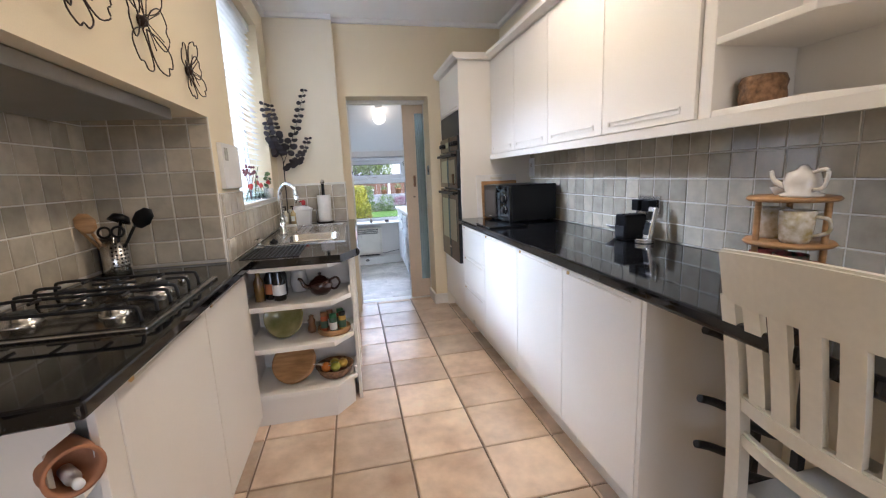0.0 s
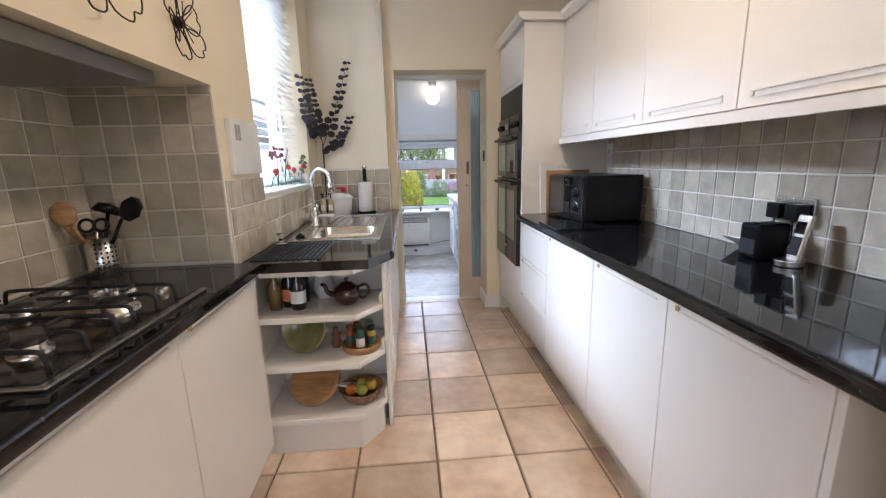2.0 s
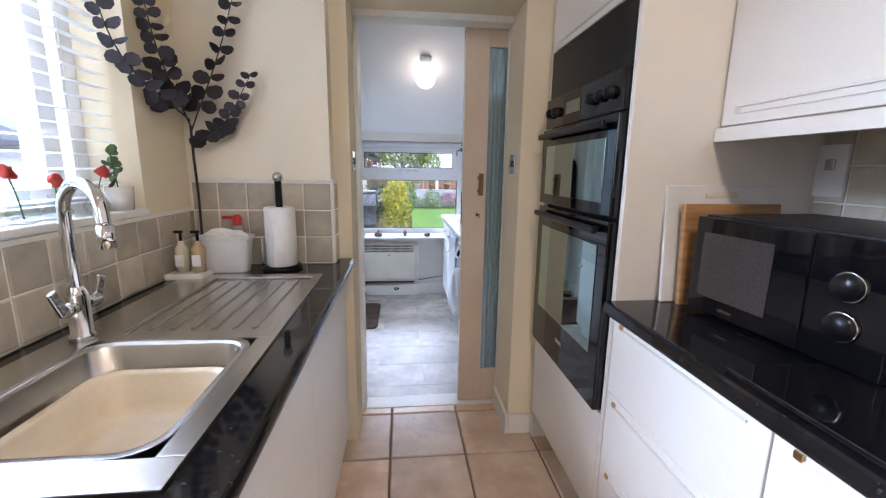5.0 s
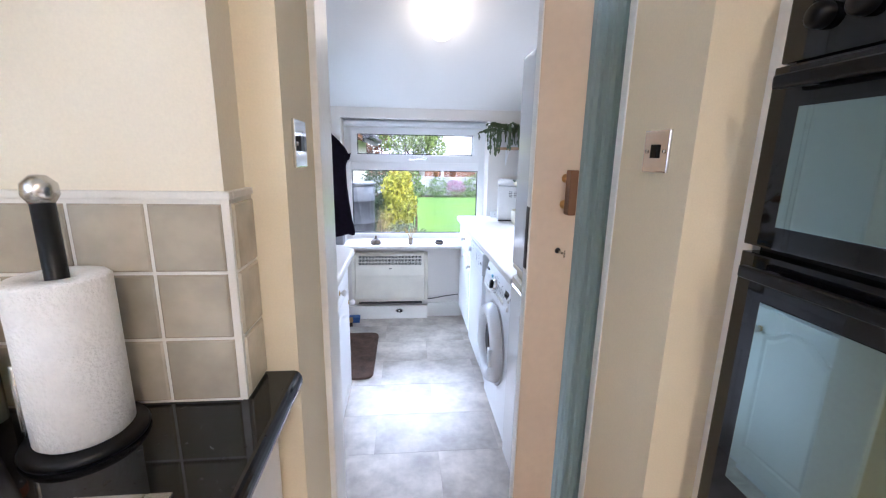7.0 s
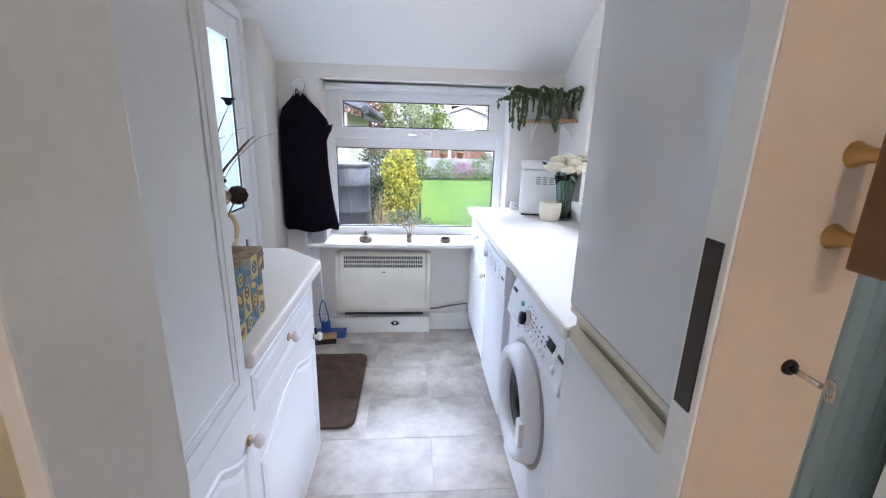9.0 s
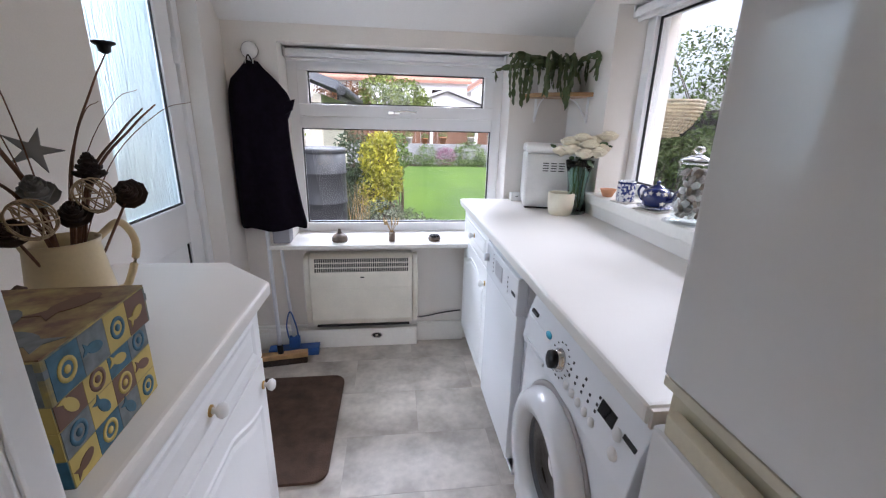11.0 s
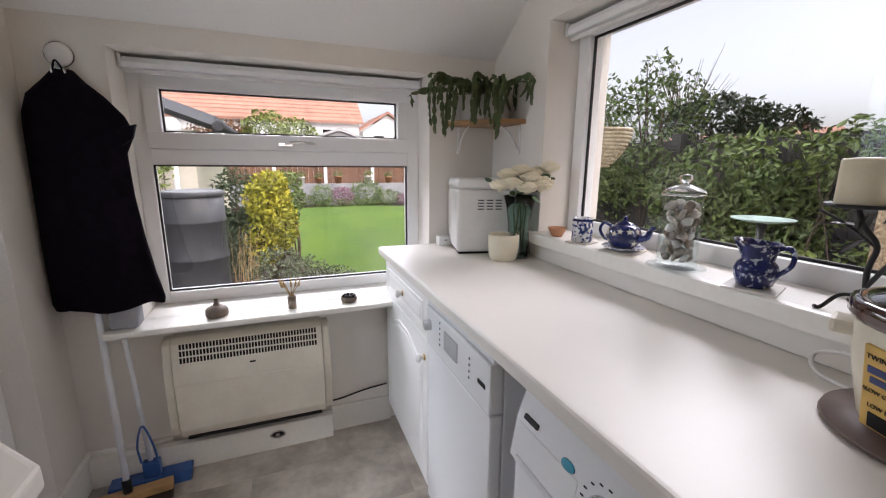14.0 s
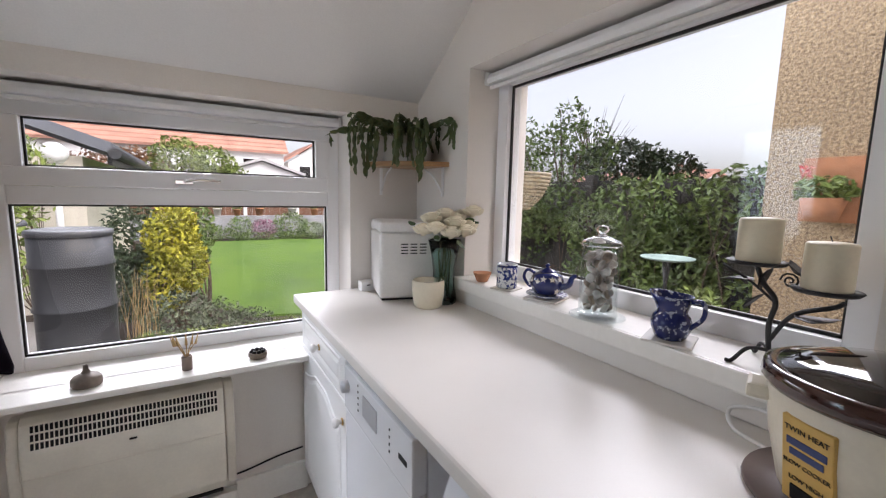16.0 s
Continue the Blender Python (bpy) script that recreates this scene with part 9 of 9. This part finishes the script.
plant("tall_evergreen", (4.7, 8.9, GZ), [(4.7, 8.85, 1.75, 0.45, 0.5, 0.45), (4.8, 9.5, 1.6, 0.5, 0.55, 0.6), (4.6, 9.3, 0.9, 0.5, 0.6, 0.6), (4.9, 10.4, 1.8, 0.6, 0.7, 0.7), (4.75, 9.0, 2.15, 0.2, 0.25, 0.3)], 4600, 0.036, 16, L_MID, "tall feathery evergreen above the fence", "tree", 14, 0.04)
plant("conifer", (6.2, 9.4, GZ), [(6.1, 9.3, 1.75, 0.7, 0.7, 0.35), (6.3, 8.7, 1.6, 0.5, 0.5, 0.3)], 2600, 0.05, 17, L_DARK, "spreading dark conifer behind the fence", "tree", 6, 0.06)
tr_ = thing("bare_tree", (14.0, 16.2, GZ), "bare winter tree with fine branches", "tree")
part("trunk", tube(arc([(14, 16.2, GZ), (14.05, 16.2, 1.6), (14.0, 16.2, 3.0)]), 0.16, 8, r_end=0.06), M_BARK, tr_)
for k in range(60):
    a, r = rng.uniform(0, 6.28), rng.uniform(0.3, 1.5)
    z = rng.uniform(3.2, 5.0)
    part("branch", tube(arc([(14.02, 16.2, rng.uniform(1.4, 2.9)), (14 + 0.5 * r * math.cos(a), 16.2 + 0.5 * r * math.sin(a), (z + 2.2) / 2), (14 + r * math.cos(a), 16.2 + r * math.sin(a), z)], 4), 0.022, 4, r_end=0.004), M_BARK, tr_)
h = house("neighbour_house", 30, 40, 22, 34, 1.6, 3.6, M_ROOF, "distant tiled roof with chimneys beyond the hedge", along="y")
for y in (18.5, 19.6):
    part("chimney", cube(34.8, 35.3, y + 5, y + 5.4, 3.0, 4.3), M_FENCE, h)
pw = thing("pebbledash_house", (6, 4.5, GZ), "pebbledashed house wall beside the patio", "house")
part("wall", cube(4.0, 9.0, 2.6, 6.62, GZ, 5.2), M_PEBBLE, pw)
part("roof", prism([(2.2, 5.1), (4.6, 7.0), (7.0, 5.1), (7.0, 5.25), (4.6, 7.2), (2.2, 5.25)], 3.7, 9.3, axis="x"), M_ROOF, pw)
bbm = thing("bird_bath", (3.05, 6.68, GZ), "verdigris green bird bath on a slim pedestal", "bird bath")
M_VERD = mat("verdigris", (0.30, 0.40, 0.36), 0.4, vary=0.2)
part("basin", lathe([(0, 1.238), (0.09, 1.240), (0.138, 1.250), (0.142, 1.257), (0.136, 1.256), (0.09, 1.246), (0, 1.244)], 32, (3.05, 6.68, GZ)), M_VERD, bbm)
part("pedestal", lathe([(0.09, 0), (0.09, 0.02), (0.02, 0.06), (0.010, 0.5), (0.014, 0.9), (0.010, 1.1), (0.025, 1.23), (0, 1.236)], 20, (3.05, 6.68, GZ)), M_IRON, bbm)
for x, y, r, hh, mt_ in ((2.95, 6.45, 0.13, 0.95, M_TERRA), (3.2, 7.0, 0.15, 0.80, M_CHINA)):
    pt = thing("patio_pot", (x, y, GZ), "large patio pot with dry stalks", "plant pot", "patio pots")
    part("pot", lathe([(0, 0), (r * 0.75, 0), (r * 0.95, hh - 0.06), (r, hh - 0.06), (r, hh), (r * 0.88, hh), (0, hh - 0.06)], 26, (x, y, GZ)), mt_, pt)
    leaves("leaves", [(x, y, GZ + hh + 0.08, r * 0.9, r * 0.9, 0.12)], 160, 0.03, int(x * 100), L_LIME, pt)
gc = thing("garden_chair", (2.95, 6.05, GZ), "grey folding garden chair with sling back", "chair")
M_SLING = mat("grey_sling_fabric", (0.16, 0.17, 0.19), 0.7, scale=60, vary=0.1)
GM = pose(3.0, 6.03, GZ, 0, 0, 200)
part("back_sling", moved(moved(cube(-0.24, 0.24, -0.012, 0.012, 0, 0.70, 0.004), pose(0, 0.22, 0.72, -16, 0, 0)), GM), M_SLING, gc)
part("seat_sling", moved(cube(-0.24, 0.24, -0.24, 0.22, 0.70, 0.72, 0.004), GM), M_SLING, gc)
for sx in (-0.26, 0.26):
    part("leg", moved(tube([(sx, -0.24, 0), (sx, 0.28, 0.74), (sx, 0.45, 1.43)], 0.014, 8), GM), M_STEEL, gc)
    part("leg", moved(tube([(sx, 0.30, 0), (sx, -0.25, 0.72)], 0.014, 8), GM), M_STEEL, gc)
    part("armrest", moved(cube(sx - 0.025, sx + 0.025, -0.26, 0.30, 0.92, 0.945, 0.006), GM), M_BLACK, gc)
wp = thing("wall_planter", (3.95, 6.3, 1.2), "terracotta wall pot with pink and green plants on a board", "plant pot")
part("board", cube(3.975, 3.999, 6.13, 6.42, 1.12, 1.50), M_TERRA, wp)
part("pot", lathe([(0, 0), (0.075, 0), (0.11, 0.13), (0.10, 0.13), (0, 0.11)], 22, (3.88, 6.28, 1.13)), M_TERRA, wp)
leaves("leaves", [(3.88, 6.28, 1.31, 0.12, 0.14, 0.07)], 240, 0.035, 41, L_LIME, wp)
leaves("flowers", [(3.88, 6.38, 1.42, 0.03, 0.05, 0.04)], 24, 0.02, 42, M_REDP, wp)
wk = thing("hanging_basket", (2.22, 6.98, 1.2), "pale wicker half basket on the outside wall", "basket")
M_PALEW = mat("pale_wicker", (0.50, 0.42, 0.28), 0.7, scale=50, vary=0.2, bump=0.5, bump_scale=80)
for k in range(11):
    z = 1.17 + k * 0.017
    r = 0.07 + 0.095 * math.sin(k / 10 * math.pi / 2)
    part("weave", tube([(2.19 + r * math.cos(a * 0.3), 7.0 + r * math.sin(a * 0.3), z) for a in range(21)], 0.0075, 6, close=True), M_PALEW, wk)
for k in range(16):
    a = 2 * math.pi * k / 16
    part("rib", tube(arc([(2.19 + 0.03 * math.cos(a), 7.0 + 0.03 * math.sin(a), 1.158), (2.19 + 0.12 * math.cos(a), 7.0 + 0.12 * math.sin(a), 1.22), (2.19 + 0.165 * math.cos(a), 7.0 + 0.165 * math.sin(a), 1.345)]), 0.004, 5), M_PALEW, wk)
part("bracket", tube([(2.0, 7.0, 1.15), (2.19, 7.0, 1.155)], 0.008, 6), M_IRON, wk)
# beyond the kitchen window
h = house("house_across", -11.6, -6.9, 21, 31, 2.7, 4.3, M_ROOFG, "neighbouring house with grey slate roof", along="y")
h = house("bungalow_across", -20, -13, 8, 20, 2.0, 3.3, M_ROOFG, "low neighbouring house with grey roof", along="y")
setting("yard_paving", cube(-7.5, -0.42, -3, 11.8, GZ - 0.02, GZ + 0.01), M_PAVE, "grey paved yard beside the kitchen", "paving")

# ---- tiles ----
def tile_mesh(name, w, h, t, material, bevel=0.002):
    """A flat tile, its face towards +z, with softened edges."""
    bm = bmesh.new()
    lo = [bm.verts.new((x * w / 2, y * h / 2, -0.004)) for x, y in ((-1, -1), (1, -1), (1, 1), (-1, 1))]
    mid = [bm.verts.new((x * w / 2, y * h / 2, t - bevel)) for x, y in ((-1, -1), (1, -1), (1, 1), (-1, 1))]
    hi = [bm.verts.new((x * (w / 2 - bevel), y * (h / 2 - bevel), t)) for x, y in ((-1, -1), (1, -1), (1, 1), (-1, 1))]
    for a, b in ((lo, mid), (mid, hi)):
        for i in range(4):
            bm.faces.new((a[i], a[(i + 1) % 4], b[(i + 1) % 4], b[i]))
    bm.faces.new(hi)
    return mesh_of(name, bm, material)


TILES = {}


def tile(name, parent, m, w, h, t, material):
    key = (name, round(w, 4), round(h, 4))
    if key not in TILES:
        TILES[key] = tile_mesh(name, w, h, t, material, {"wall_tile": 0.0025, "floor_tile": 0.004}.get(name, 0.0004))
    ob = new(name, TILES[key])
    ob.parent = parent
    ob.matrix_parent_inverse = parent.matrix_world.inverted()
    ob.matrix_basis = m
    return ob


P, G = 0.1085, 0.0055
rng = random.Random(9)


def tile_field(parent, a0, a1, z0, z1, place, a_joint, z_joint, p=P):
    """Square wall tiles over a stretch of wall, cut at its edges; a_joint and z_joint lie on joints, place gives the pose for a point."""
    def spans(lo, hi, joint):
        k = math.floor((lo - joint) / p)
        while joint + k * p < hi - 0.012:
            a, b = max(joint + k * p, lo), min(joint + (k + 1) * p, hi)
            if b - a > 0.012:
                yield a, b
            k += 1
    for zl, zh in spans(z0, z1, z_joint):
        for lo, hi in spans(a0, a1, a_joint):
            jig = Euler((rng.uniform(-0.006, 0.006), rng.uniform(-0.006, 0.006), 0)).to_matrix().to_4x4()
            tile("wall_tile", parent, place((lo + hi) / 2, (zl + zh) / 2) @ jig, hi - lo - G, zh - zl - G, 0.004, M_TILE)


WEST = lambda x: (lambda a, z: pose(x, a, z, 90, 0, 90))
EAST = lambda x: (lambda a, z: pose(x, a, z, 90, 0, -90))
FACE = lambda y: (lambda a, z: pose(a, y, z, 90, 0, 0))
g = setting("tiling_east", cube(KE - 0.009, KE, 0.34, 3.741, 0.9095, 1.3995), M_GROUT, "beige glazed wall tiles behind the worktop", "tiling")
tile_field(g, 0.40, 3.741, 0.911, 1.398, EAST(KE - 0.009), 1.911, 0.9945, 0.1025)
g = setting("tiling_recess", join(cube(RX - 0.009, RX, RY0, RY1, HZ + 0.001, RZ), cube(RX + 0.0005, KW, RY1 - 0.009, RY1, HZ + 0.001, RZ)), M_GROUT, "beige glazed tiles lining the hob recess", "tiling")
tile_field(g, 0.9, RY1 - 0.010, HZ + 0.003, RZ - 0.002, WEST(RX), 2.352, 1.013, 0.102)
tile_field(g, RX + 0.001, KW, HZ + 0.003, RZ - 0.002, FACE(RY1 - 0.009), -0.2365, 1.013, 0.102)
g = setting("tiling_sink", join(cube(KW, KW + 0.009, RY1, 3.05, SZ, SZ + 0.002 + 3 * P), cube(KW, KW + 0.009, 3.05, 4.352, SZ, WZ0 - 0.001)), M_GROUT, "beige glazed tiles above the sink", "tiling")
tile_field(g, RY1, 3.05, SZ + 0.002, SZ + 0.002 + 3 * P, WEST(KW + 0.009), RY1 + 0.022, SZ + 0.002)
tile_field(g, 3.05, 4.343, SZ + 0.002, SZ + 0.002 + 2 * P, WEST(KW + 0.009), RY1 + 0.022, SZ + 0.002)
g = setting("tiling_pier", join(cube(KW + 0.01, 0.400, 4.343, 4.352, SZ, SZ + 0.006 + 3 * P), cube(0.391, 0.400, 4.3521, KN, SZ, SZ + 0.006 + 3 * P)), M_GROUT, "beige glazed tiles on the pier beside the doorway", "tiling")
tile_field(g, KW + 0.012, 0.400, SZ + 0.002, SZ + 0.002 + 3 * P, FACE(4.343), 0.391, SZ + 0.002)
tile_field(g, 4.348, KN, SZ + 0.002, SZ + 0.002 + 3 * P, lambda a, z: pose(0.400, a, z, 90, 0, 90), 4.348, SZ + 0.002)
setting("tile_trim", join(cube(KW + 0.01, 0.404, 4.338, 4.352, SZ + 0.006 + 3 * P, SZ + 0.018 + 3 * P, 0.003), cube(0.391, 0.404, 4.3525, KN, SZ + 0.006 + 3 * P, SZ + 0.018 + 3 * P, 0.003)), M_GROUT, "pale quadrant trim above the tiles", "trim")
# kitchen floor tiles
F = 0.343
fl = bpy.data.objects["floor"]
for r in range(-14, 6):
    for c in range(-4, 5):
        x0, y0 = 0.617 + c * F, 2.92 + r * F
        x1, y1 = min(x0 + F, 1.88), min(y0 + F, 4.70)
        if y0 < KS or x0 > 1.85 or y0 > 4.69 or x1 < -0.75:
            continue
        if y1 > KN and (x1 < DX0 or x0 > DX1):
            y1 = KN
        if y0 > KN - 0.02 and (x1 < DX0 or x0 > DX1):
            continue
        ob = tile("floor_tile", fl, pose((x0 + x1) / 2, (y0 + y1) / 2, -0.0125 + rng.uniform(-0.0008, 0.0008), rng.uniform(-0.15, 0.15), rng.uniform(-0.15, 0.15), 0), x1 - x0 - 0.010, y1 - y0 - 0.010, 0.0115, M_FLOORTILE)

# stone-effect vinyl tiles of the utility room
fu = bpy.data.objects["floor_utility"]
for r in range(8):
    for c in range(4):
        x0, y0 = -0.10 + c * 0.61 - (0.30 if r % 2 else 0.0), 4.82 + r * 0.305
        x0, x1, y1 = max(x0, -0.10), min(x0 + 0.61, 1.70), min(y0 + 0.305, 7.165)
        if x1 - x0 > 0.05:
            tile("vinyl_tile", fu, pose((x0 + x1) / 2, (y0 + y1) / 2, UF - 0.0012), x1 - x0 - 0.0012, y1 - y0 - 0.0012, 0.002, M_VINYL)
